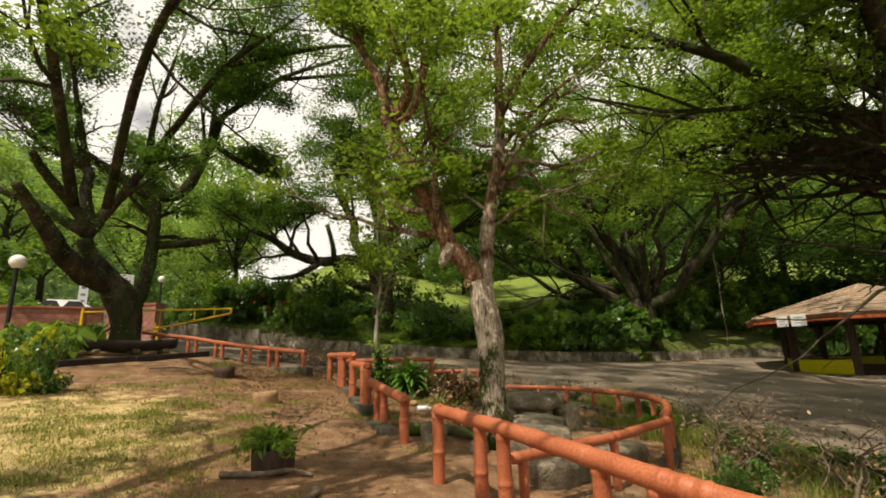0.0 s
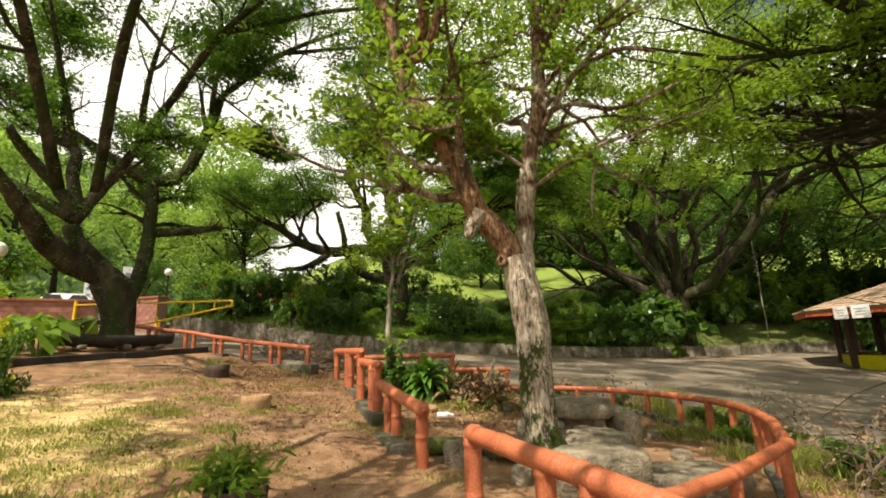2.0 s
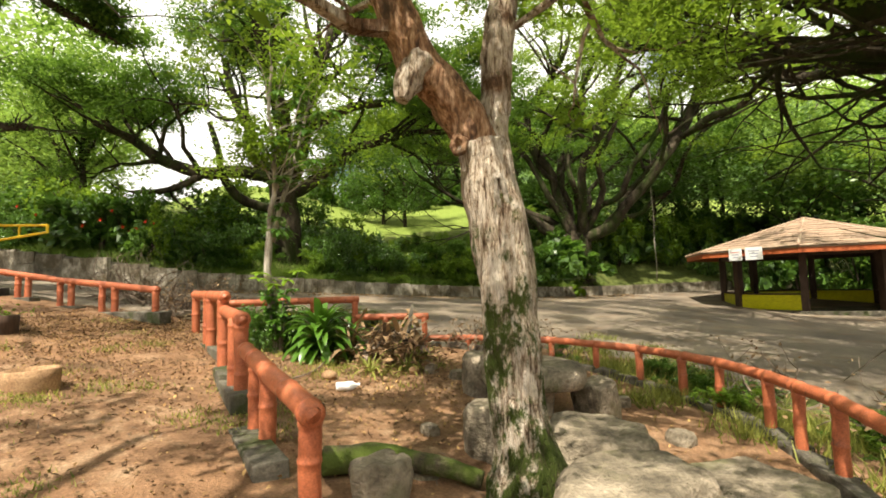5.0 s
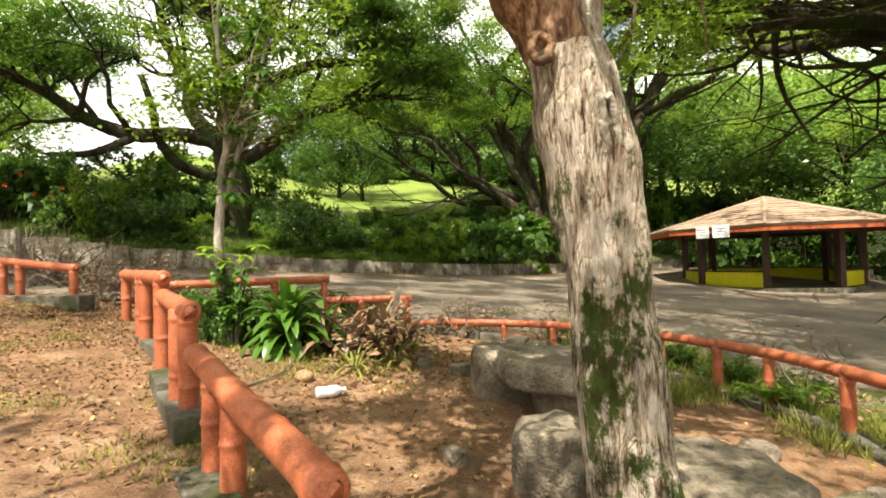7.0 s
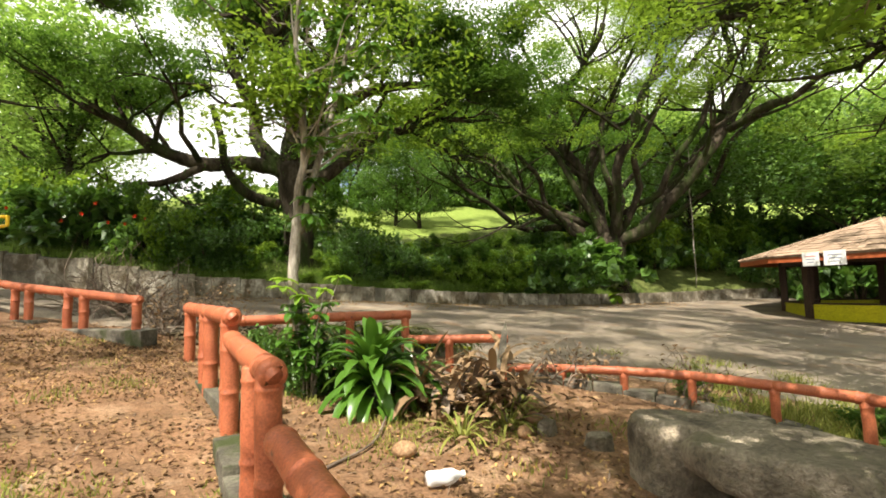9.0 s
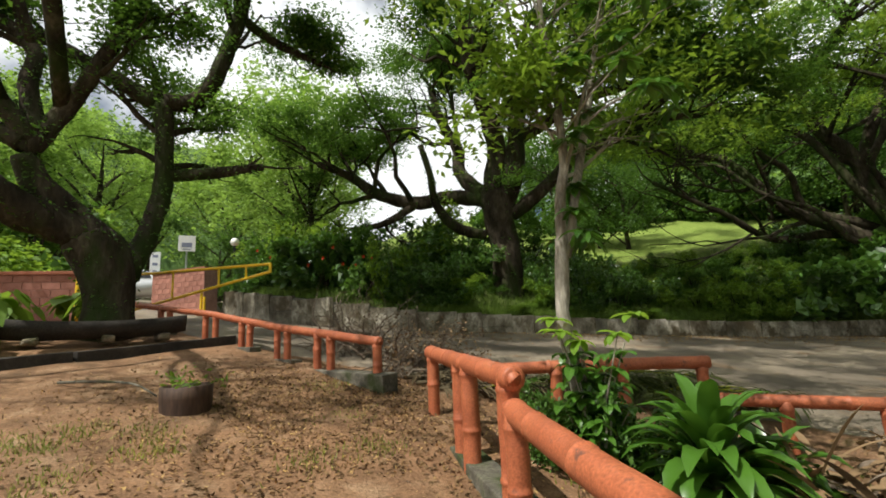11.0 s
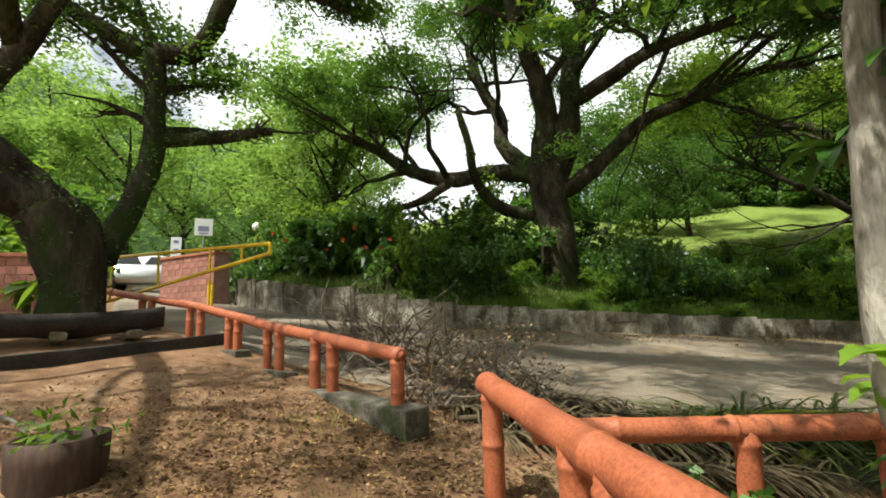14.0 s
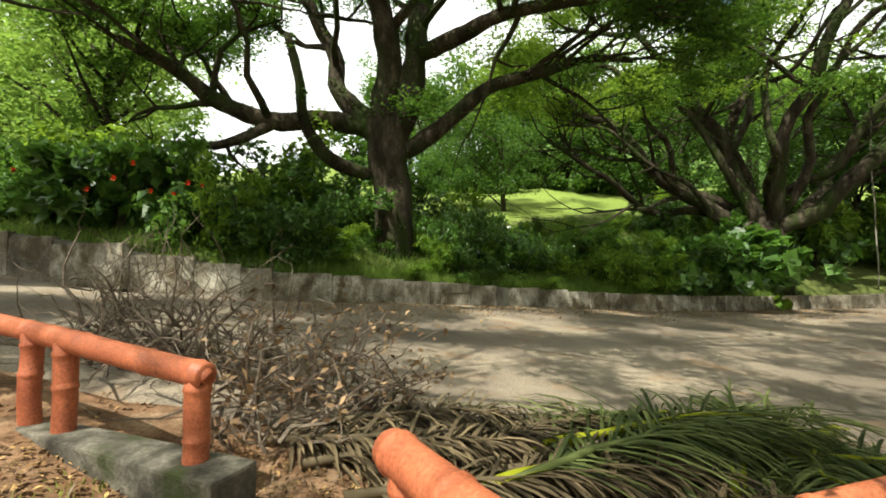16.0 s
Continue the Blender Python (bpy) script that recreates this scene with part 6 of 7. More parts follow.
# scrub at the foot of the trees beyond the lawn
for i in range(20):
    x = -6 + i * 1.55 + rb.uniform(-0.5, 0.5)
    put(rb.choice((SHRUB, HEDGE, SHRUB)), x, float(wall_y(x)) + rb.uniform(22.5, 27), rb.uniform(2.0, 3.2), rb.uniform(2.2, 3.6))
# bright scrub on the slope beyond the block wall
for i in range(16):
    put(LIGHT if i % 3 else SHRUB, -20.5 - (i % 8) * 1.6 - rb.uniform(0, 1), 13.5 + (i // 8) * 4 + (i % 8) * 0.9 + rb.uniform(0, 2), rb.uniform(2.4, 3.4), rb.uniform(2.2, 3.4))
for i in range(18):
    put(LIGHT if i % 4 else SHRUB, -27 - (i % 6) * 2.6 - rb.uniform(0, 1.5), 12 + (i // 6) * 7 + (i % 6) * 1.6 + rb.uniform(0, 2), rb.uniform(3.4, 4.8), rb.uniform(3.4, 5.0))
for x, y, w, h in ((15.2, 33.6, 2.0, 2.4), (17.5, 34.2, 2.3, 2.9), (19.6, 34.4, 2.2, 2.7), (21.8, 34.0, 2.2, 2.9), (24.0, 33.6, 2.3, 2.8)):
    put(SPIKY, x, y, w, h)
# yellow-green shrubs beside the lawn
YEL = bush_kind("golden_shrub", 5, 1800, 0.13, M_LEAF_YELLOW, "golden yellow-green leafy shrub")
put(YEL, -8.35, 9.05, 0.75, 1.25)
put(YEL, -8.9, 8.4, 0.8, 1.3)
put(HEDGE, -7.85, 9.35, 0.5, 1.15)
put(HEDGE, -9.4, 9.9, 0.7, 1.2)
# under the small tree and along the road edge of the bed
for x, y, w, h in ((-1.75, 12.55, 0.4, 0.75), (-1.35, 12.7, 0.45, 0.6), (-2.05, 12.95, 0.45, 0.7), (-1.0, 12.9, 0.4, 0.5)):
    put(HEDGE, x, y, w, h)
for x, y, w, h in ((2.1, 13.75, 0.4, 0.3), (3.4, 12.9, 0.45, 0.35), (4.4, 11.4, 0.5, 0.35), (4.7, 9.9, 0.5, 0.4), (4.6, 8.1, 0.5, 0.5), (4.1, 6.6, 0.5, 0.6), (3.2, 5.6, 0.4, 0.55), (2.5, 4.3, 0.4, 0.5), (5.4, 7.0, 0.5, 0.4)):
    put(rb.choice((SHRUB, HEDGE, SHRUB)), x, y, w * 0.75, h * 0.75)
for i in range(11):
    put(rb.choice((SHRUB, SHRUB, HEDGE, SPIKY)), rb.uniform(4.2, 6.2) - 0.07 * i, 5.2 + 0.6 * i, rb.uniform(0.25, 0.45), rb.uniform(0.18, 0.36))


def flowers():
    """Red hibiscus flowers on the hedge."""
    rng = random.Random(6)
    for i in range(13):
        x = rng.uniform(-13.2, -6.0)
        y = float(wall_y(x)) + rng.uniform(0.15, 0.7)
        z = g(x, y + 0.3) + rng.uniform(0.5, 1.7)
        base = thing("hibiscus_flower", (x, y, z), "open red-orange hibiscus flower on the hedge", "flower", "hibiscus flowers")
        for k in range(5):
            a = k * 1.2566
            v, f = strap((0, 0, 0), (math.cos(a), -0.9, math.sin(a)), 0.08, 0.03, 0.3, 3)
            link_mesh("petal", v, f, M_FLOWER, base)


flowers()


def hanging_vine(x, y, top):
    """A pale bare vine that hangs straight down from the boughs to the top of the wall."""
    low = g(x, y)
    base = thing("hanging_vine", (x, y, low), "thin pale vine hanging from the boughs to the bank", "vine")
    n = 12
    line = [Vector((0.05 * math.sin(1.3 * k), 0.04 * math.cos(0.9 * k), (top - low) * k / n - 0.03)) for k in range(n + 1)]
    v, f = tube(line, [0.028] * (n + 1), 7, 0.2, True, 3)
    link_mesh("stem", v, f, M_BARK2, base, smooth=True)


hanging_vine(19.00, float(wall_y(19.00)) + 0.5, 10.27)
elephant_ear(12.60, float(wall_y(12.60)) - 0.25, 4, 0.7, 0.6, 55)


# ---- cut palm fronds, brushwood, heap of dry leaves ----
def frond(x, y, yaw, length, seed, material, up=0.12, label="cut green coconut frond lying on the ground", spread=0.55):
    rng = random.Random(seed)
    base = thing("palm_frond", Matrix.Translation((x, y, g(x, y))) @ Matrix.Rotation(yaw, 4, "Z"), label, "palm frond", "cut palm fronds")
    line = [Vector((length * t, 0.25 * length * t * t * rng.uniform(-0.5, 0.5), up + (0.045 if up > 0.1 else 0.02) * math.sin(math.pi * t) * length)) for t in np.linspace(0, 1, 12)]
    v, f = tube(line, [0.035 * (1 - 0.85 * t) for t in np.linspace(0, 1, 12)], 6)
    link_mesh("midrib", v, f, M_LEAF_YELLOW if seed % 2 and material is M_FROND else material, base, "stiff midrib", True)
    if length > 1.95 and material is M_FROND:
        v, f = strap((0.25, 0, up + 0.03), (-1, 0, 0.05), 0.6, 0.05, 0.4, 6)
        link_mesh("leaf_base", v, f, M_LEAF_YELLOW, base, "broad yellow-green leaf base", True)
    pieces = []
    for i in range(74):
        t = 0.12 + 0.87 * i / 74
        k = min(int(t * 11), 10)
        p = line[k].lerp(line[k + 1], t * 11 - k)
        for s in (-1, 1):
            L = length * 0.34 * (1 - 0.55 * abs(t - 0.4)) * rng.uniform(0.8, 1.1)
            pieces.append(strap(p, (spread + rng.uniform(-0.3, 0.35), s * 0.8 + rng.uniform(-0.3, 0.3), rng.uniform(-0.35, 0.45)), L, rng.uniform(0.009, 0.014), rng.uniform(0.3, 1.3), 4))
    v, f = join(pieces)
    ob = link_mesh("leaf_blade", v, f, material, base)
    ob["kind"] = "stuff"
    return base


for i, (x, y, yaw, L, m) in enumerate(((-2.75, 15.0, 0.35, 2.3, M_FROND), (-2.2, 15.6, 0.15, 2.4, M_FROND), (-0.2, 15.1, 2.3, 2.2, M_FROND), (0.5, 16.2, 3.6, 2.2, M_FROND), (-1.0, 16.4, 3.3, 2.0, M_FROND), (0.2, 15.0, 1.9, 1.9, M_FROND), (-4.1, 15.9, 0.1, 1.6, M_THATCH), (-2.9, 15.9, 3.0, 1.9, M_THATCH), (-1.2, 15.2, 0.9, 2.0, M_FROND), (-0.6, 15.6, -0.5, 1.6, M_FROND), (-1.7, 14.9, 1.4, 1.5, M_FROND), (0.9, 15.3, 2.7, 1.7, M_FROND), (-2.9, 15.3, -0.15, 1.5, M_THATCH), (0.1, 16.3, 4.2, 1.6, M_FROND), (-4.0, 15.3, 0.2, 1.6, M_THATCH), (-3.7, 14.95, 0.05, 1.7, M_THATCH), (-3.1, 15.5, 0.5, 1.5, M_THATCH), (-4.3, 15.6, -0.1, 1.4, M_THATCH), (-2.6, 14.7, 0.1, 1.4, M_THATCH))):
    frond(x, y, yaw, L, 60 + i, m, 0.12 if m is M_FROND else 0.03, label="cut green coconut frond lying on the ground" if m is M_FROND else "dried brown coconut frond lying on the ground")


def brushwood(x, y, r, h, count, seed, label="heap of dry grey-brown twigs and dead branches", leafy=0):
    rng = np.random.default_rng(seed)
    base = thing("brushwood", (x, y, g(x, y)), label, "brushwood")
    tips = []
    for i in range(count):
        a, q = rng.uniform(0, 6.28), rng.uniform(0, 0.7) * r
        p = (math.cos(a) * q, math.sin(a) * q, rng.uniform(0, 0.25) * h)
        d = rng.normal(size=3) * (1, 1, 0.55) + (0, 0, 0.6)
        lines = []
        grow(rng, p, d, rng.uniform(0.6, 1.2) * max(r, h) * 0.8, rng.uniform(0.009, 0.026), 1, lines, tips, 0.15, 0.6, 3)
        v, f = join([tube([p[:3] for p in l], [max(p[3], 0.003) for p in l], 4, 0, False) for l in lines])
        link_mesh("branch", v, f, M_DEADWOOD, base)
    if leafy:
        v, f = leaves(rng, tips, leafy, 0.06, 0.07, 0.8, 0.45, 0.4, 0.3)
        ob = link_mesh("dead_leaf", v, f, M_DRYLEAF, base)
        ob["kind"] = "stuff"


brushwood(-5.6, 17.0, 1.0, 1.2, 44, 1)
brushwood(-5.0, 16.6, 1.0, 0.9, 34, 6)
brushwood(-6.5, 17.8, 0.8, 1.3, 22, 2)
brushwood(-4.3, 16.5, 1.0, 0.8, 30, 3, leafy=1)
brushwood(-3.6, 16.2, 0.9, 0.4, 22, 4, leafy=1)
brushwood(-4.4, 15.7, 0.7, 0.5, 16, 5, leafy=1)
for i, (x, y, r, h) in enumerate(((2.2, 13.6, 0.6, 0.35), (3.4, 12.6, 0.7, 0.4), (4.6, 9.7, 0.9, 0.7), (4.9, 8.3, 0.9, 0.8), (4.3, 7.2, 0.9, 0.8), (3.7, 6.3, 0.7, 0.8), (5.8, 7.0, 0.9, 0.7), (4.6, 5.8, 0.9, 0.6), (1.6, 13.3, 0.5, 0.3))):
    brushwood(x, y, r, h, 14, 10 + i, "tangle of dry brown brush beside the railing", leafy=1)


def husk_heap():
    rng = random.Random(9)
    base = thing("palm_debris", (0.05, 12.0, g(0.05, 12.0)), "heap of dry brown palm sheaths, husks and leaves", "debris")
    for i in range(170):
        a = rng.uniform(0, 6.28)
        el = rng.uniform(0.0, 1.2)
        v, f = strap((rng.uniform(-0.55, 0.6), rng.uniform(-0.45, 0.35), rng.uniform(0.0, 0.58)), (math.cos(a) * math.cos(el), math.sin(a) * math.cos(el), math.sin(el)), rng.uniform(0.2, 0.58), rng.uniform(0.016, 0.05), rng.uniform(0.2, 1.6), 5)
        link_mesh("palm_sheath", v, f, M_DRYLEAF if i % 3 else M_DEADWOOD, base, smooth=True)
    v, f = strap((0.35, 0.0, 0.25), (0.25, 0.2, 1.0), 0.75, 0.055, -0.6, 7)
    link_mesh("pale_sheath", v, f, M_PLINTH, base, "pale curled palm sheath", True)
    r2 = np.random.default_rng(3)
    v, f = leaves(r2, r2.normal(size=(160, 3)) * (0.45, 0.4, 0.12) + (0, -0.1, 0.1), 4, 0.06, 0.13, 0.6, 0.35)
    ob = link_mesh("dry_leaf", v, f, M_DRYLEAF, base)
    ob["kind"] = "stuff"


husk_heap()


def blob(name, x, y, r, squash, material, label, category, seed, yaw=0.0):
    bm = bmesh.new()
    bmesh.ops.create_icosphere(bm, subdivisions=3, radius=r)
    for v in bm.verts:
        v.co = Vector((v.co.x * squash, v.co.y, v.co.z * 0.9)) * (1 + 0.12 * noise.noise(v.co * 9 + Vector((seed, 0, 0))))
    ob = part(name, bm, material, None, "", True)
    ob.matrix_world = Matrix.Translation((x, y, g(x, y) + r * 0.75)) @ Matrix.Rotation(yaw, 4, "Z")
    return tagged(ob, label, category)


for i, (x, y, r) in enumerate(((-0.75, 10.85, 0.075), (0.45, 11.35, 0.07), (0.7, 11.75, 0.075), (-0.3, 11.75, 0.07), (-0.15, 11.45, 0.08))):
    blob("coconut", x, y, r, 1.35, M_CUTWOOD, "fallen brown coconut husk on the earth", "coconut", i, i)


def bottle():
    base = thing("plastic_bottle", Matrix.Translation((-0.5, 10.4, g(-0.5, 10.4) + 0.05)) @ Matrix.Rotation(0.2, 4, "Z") @ Matrix.Rotation(radians(90), 4, "Y"), "crushed white plastic bottle lying on the earth", "bottle")
    v, f = tube([(0, 0, z) for z in (-0.14, -0.13, -0.02, 0.0, 0.06, 0.11, 0.115, 0.13)], [0.045, 0.055, 0.05, 0.056, 0.052, 0.025, 0.02, 0.02], 14, 0.2, True, 3, 9)
    link_mesh("body", v, f, M_WHITE, base, "", True)
    v, f = tube([(0, 0, 0.13), (0, 0, 0.152)], [0.024, 0.024], 12)
    link_mesh("cap", v, f, M_GLOBE, base)


bottle()


# ---- parked cars beyond the gate ----
def car(x, y, yaw, paint, label, size=1.0):
    base = thing("car", Matrix.Translation((x, y, g(x, y) + 0.06)) @ Matrix.Rotation(yaw, 4, "Z") @ Matrix.Scale(size, 4), label, "car")
    prof = [(-2.1, 0.35), (-2.15, 0.7), (-2.0, 0.95), (-1.3, 1.0), (-0.7, 1.42), (0.55, 1.45), (1.15, 1.02), (1.95, 0.88), (2.15, 0.65), (2.1, 0.3)]
    bm = bmesh.new()
    sides = []
    for s in (-1, 1):
        sides.append([bm.verts.new((px, s * (0.85 if pz < 1.1 else 0.66), pz)) for px, pz in prof])
    n = len(prof)
    for k in range(n):
        bm.faces.new((sides[0][k], sides[0][(k + 1) % n], sides[1][(k + 1) % n], sides[1][k]))
    bm.faces.new(sides[0])
    bm.faces.new(list(reversed(sides[1])))
    bmesh.ops.bevel(bm, geom=bm.edges[:], offset=0.05, segments=2, affect="EDGES")
    part("body", bm, paint, base, "", True)
    glass = M_BLACK
    for s in (-1, 1):
        for x0, x1 in ((-1.05, -0.15), (-0.05, 0.85)):
            bm = bmesh.new()
            q = [(x0, s * 0.80, 1.06), (x1, s * 0.80, 1.06), (x1 - 0.18, s * 0.70, 1.36), (x0 + 0.2, s * 0.70, 1.36)]
            vs = [bm.verts.new(p) for p in q] + [bm.verts.new((p[0], p[1] - s * 0.03, p[2])) for p in q]
            bm.faces.new(vs[:4])
            bm.faces.new(vs[7:3:-1])
            for k in range(4):
                bm.faces.new((vs[k], vs[(k + 1) % 4], vs[4 + (k + 1) % 4], vs[4 + k]))
            bmesh.ops.translate(bm, vec=(0, s * 0.03, 0), verts=bm.verts)
            part("side_window", bm, glass, base, "dark window glass")
        for wx in (-1.3, 1.3):
            w = part("wheel", bmesh.new(), M_BLACK, base)
            v, f = tube([(wx, s * 0.68, 0.31), (wx, s * 0.70, 0.31), (wx, s * 0.86, 0.31), (wx, s * 0.88, 0.31)], [0.27, 0.31, 0.31, 0.27], 20)
            link_mesh("tyre", v, f, M_BLACK, w)
            v, f = tube([(wx, s * 0.86, 0.31), (wx, s * 0.895, 0.31)], [0.19, 0.17], 16)
            link_mesh("rim", v, f, M_STEEL, w, "silver rim")
        part("headlight", box(0.06, 0.3, 0.14, (2.1, s * 0.55, 0.62), 0.02), M_GLOBE, base, "clear headlight")
        part("tail_light", box(0.06, 0.25, 0.16, (-2.12, s * 0.6, 0.7), 0.02), M_REDINK, base, "red tail light")


M_SILVER = plain("silver_car_paint", (0.62, 0.63, 0.64), 0.3, 0.35, 0.08)
# one car, placed and scaled to fit the camera's early and late views
car(-23.2, 28.3, radians(38), M_SILVER, "silver estate car beyond the gate, placed and scaled to fit the camera's view", 1.18)
car(-31.9, 32.3, radians(45), M_GLOBE, "white car parked beyond the gate")


# ---- woods all round ----
def wood_tree(seed, height, leaf, label, crown=1.0, per=10, size=0.32, bark=None, low=0.28, step=0.035):
    rng = np.random.default_rng(seed)
    limbs = [[(0, 0, 0, 0.22 * height / 10), (0.1, 0.05, height * 0.25, 0.17 * height / 10), (0.15, -0.1, height * 0.45, 0.13 * height / 10), (0.1, 0.1, height * 0.62, 0.06)]]
    for i in range(9):
        a = i * 2.4
        z0 = height * (low + step * i)
        r = height * 0.27 * crown * rng.uniform(0.75, 1.15)
        limbs.append([(0.05, 0, z0, 0.09 * height / 10), (r * 0.5 * math.cos(a), r * 0.5 * math.sin(a), z0 + height * 0.12, 0.06 * height / 10), (r * math.cos(a), r * math.sin(a), z0 + height * rng.uniform(0.17, 0.3), 0.03)])
    return tree("woodland_tree", limbs, seed, bark or M_BARK, leaf, label, levels=1, kids=4, side=0.9, length=0.75, per=per, spread=0.5, size=size, flat=0.7, bare=0.25, sides=7, fine=0.035)[0]


W1 = wood_tree(41, 13, M_LEAF_HAZE, "tall leafy woodland tree", per=8, size=0.34)
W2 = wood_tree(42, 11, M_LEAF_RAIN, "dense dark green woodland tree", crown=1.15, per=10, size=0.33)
W3 = wood_tree(43, 15, M_LEAF_HAZE, "tall leafy woodland tree", crown=0.9, per=8, size=0.34)
W4 = wood_tree(44, 9, M_LEAF_DARK, "dense glossy dark woodland tree", crown=1.1, per=10, size=0.33)

W5 = wood_tree(45, 10, M_LEAF_SHADED, "dense dark tree leafy down to the ground", crown=1.15, per=11, size=0.3, low=0.04, step=0.065)


def wood(proto, x, y, s, yaw=None):
    m = Matrix.Translation((x, y, g(x, y) - 0.1)) @ Matrix.Rotation(random.uniform(0, 6.28) if yaw is None else yaw, 4, "Z") @ Matrix.Diagonal((s, s, s * random.uniform(0.9, 1.1), 1))
    if proto.name not in used:
        used.add(proto.name)
        proto.matrix_world = m
        return proto
    c = copy_thing(proto, Matrix.Identity(4))
    c.matrix_basis = m
    return c


def wooded_hill():
    """The wooded hills that close the view, past the lawn and the road."""
    rng = np.random.default_rng(77)
    az = np.radians(np.linspace(-85, 118, 260))
    top = np.interp(np.degrees(az), (-85, -42, -36, -30, -24, -6, 7, 15, 60, 118), (30, 30, 21, 9, 3.0, 3.0, 8, 19, 22, 22))
    up = np.linspace(0, 1, 22)
    A, U = np.meshgrid(az, up)
    R = 68 + 26 * U
    X, Y = 3 + R * np.sin(A), 10 + R * np.cos(A)
    low = np.array([g(x, y) for x, y in zip(X[0], Y[0])]) - 1.0
    bump_up = np.array([noise.noise((x * 0.16, y * 0.16, u * 2)) + 0.5 * noise.noise((x * 0.4, y * 0.4, u * 4)) for x, y, u in zip(X.ravel(), Y.ravel(), U.ravel())]).reshape(X.shape)
    Z = low + np.sin(U * math.pi / 2) ** 0.8 * np.tile(top, (len(up), 1)) + bump_up * 1.8 * np.clip(U * 4, 0, 1)
    n, k = X.shape
    i = np.arange((n - 1) * (k - 1))
    a = (i // (k - 1)) * k + i % (k - 1)
    P = np.stack([X, Y, Z], -1)
    hill = thing("wooded_hill", (3, 10, 0), "wooded hill of dense green trees in the distance", "woods", kind="stuff")
    ob = link_mesh("canopy", P.reshape(-1, 3) - (3, 10, 0), np.stack([a, a + 1, a + 1 + k, a + k], 1), M_CANOPY, hill, smooth=True)
    ob["kind"] = "stuff"
    c = P.reshape(-1, 3) - (3, 10, 0)
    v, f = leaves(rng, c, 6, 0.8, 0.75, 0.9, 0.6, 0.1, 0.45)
    ob = link_mesh("foliage", v, f, M_LEAF_HAZE, hill)
    ob["kind"] = "stuff"


wooded_hill()
# west, beyond the block wall
for p, x, y, s in ((W3, -37, 20, 0.9), (W1, -40, 30, 1.1), (W3, -36, 37, 1.1), (W3, -46, 38, 1.3), (W3, -31, 46, 1.2), (W1, -42, 48, 1.3), (W3, -25, 48, 1.2),
                   (W1, -20, 40, 0.95), (W2, -20, -12, 1.0)):
    wood(p, x, y, s)
# between the gate and the big tree
for p, x, y, s in ((W1, -12.8, 28.2, 0.62), (W3, -15.5, 31.5, 0.7), (W4, -18.0, 37.0, 0.6), (W3, -22, 40, 1.35)):
    wood(p, x, y, s)
# up the bank
for p, x, y, s in ((W5, 3.5, 42.0, 0.75), (W5, 1.8, 43.5, 0.7), (W1, 8, 64, 0.9), (W3, 16, 60, 0.9), (W2, 22, 55, 1.0), (W1, 0, 70, 0.8), (W2, 28, 50, 1.1), (W1, 34, 58, 1.2), (W2, 12, 74, 1.0)):
    wood(p, x, y, s)
# belt of low-crowned trees along the top of the bank and behind the kiosk
for p, x, y, s in ((W5, -1, 57, 1.1), (W5, 4, 58, 1.2), (W5, 9, 57, 1.25), (W5, 13, 56, 1.2), (W5, 17, 53, 1.2), (W2, 6, 62, 1.35), (W2, 12, 61, 1.4), (W2, 18, 58, 1.4), (W2, 23, 52, 1.4), (W2, -2, 63, 1.2), (W5, 20, 48, 1.0), (W5, 24, 42, 1.0), (W5, 28, 36, 0.9), (W5, 31, 27, 0.8), (W5, -24, 36, 0.7)):
    wood(p, x, y, s)
# east, behind the kiosk
for p, x, y, s in ((W2, 24, 36, 1.0), (W4, 21, 34.5, 0.9), (W3, 28, 38, 1.0), (W2, 31, 31, 1.1), (W1, 30, 25, 1.0), (W4, 27, 29, 1.0), (W2, 33, 20, 1.1), (W3, 37, 27, 1.1), (W1, 35, 36, 1.2), (W2, 30, 14, 1.0), (W4, 26.5, 19, 0.8), (W3, 34, 8, 1.1), (W2, 28, 2, 1.1), (W1, 38, 14, 1.2), (W2, 40, 22, 1.2)):
    wood(p, x, y, s)
# behind the walker
for p, x, y, s in ((W1, -6, -13, 1.0), (W2, 4, -15, 1.1), (W3, 14, -12, 1.1)):
    wood(p, x, y, s)

# great tree east of the bed, trunk added unseen; boughs reach over and shade the road
EAST = [[(14.2, 8.6, -0.6, 0.6), (14.0, 8.8, 2.0, 0.5), (13.7, 9.0, 4.0, 0.45)]]
for ex, ey, ez in ((6.0, 12.5, 8.2), (8.0, 17.5, 8.8), (12.5, 18.5, 9.5), (5.5, 7.0, 8.8), (9.5, 13.0, 11.0), (10.5, 2.5, 9.5), (4.8, 3.4, 9.2), (7.6, 5.0, 9.6), (8.2, 10.0, 9.4), (4.2, 9.8, 9.0), (18.5, 14.0, 11.0), (16.5, 3.5, 10.0), (9.0, 20.0, 10.5)):
    EAST.append([(13.7, 9.0, 3.9, 0.3), ((13.7 + ex) / 2, (9.0 + ey) / 2, ez * 0.72, 0.2), (ex, ey, ez, 0.07)])
tree("rain_tree", EAST, 21, M_BARK, M_LEAF_LIGHT, "great dark rain tree, trunk added out of view, spreading shade over the road", levels=2, kids=3, side=0.9, length=0.6, per=56, spread=0.28, size=0.145, flat=0.3, bare=0.35, fine=0.015, clump=0.4, gap=0.04, zmin=5.6, wavy=0.9)


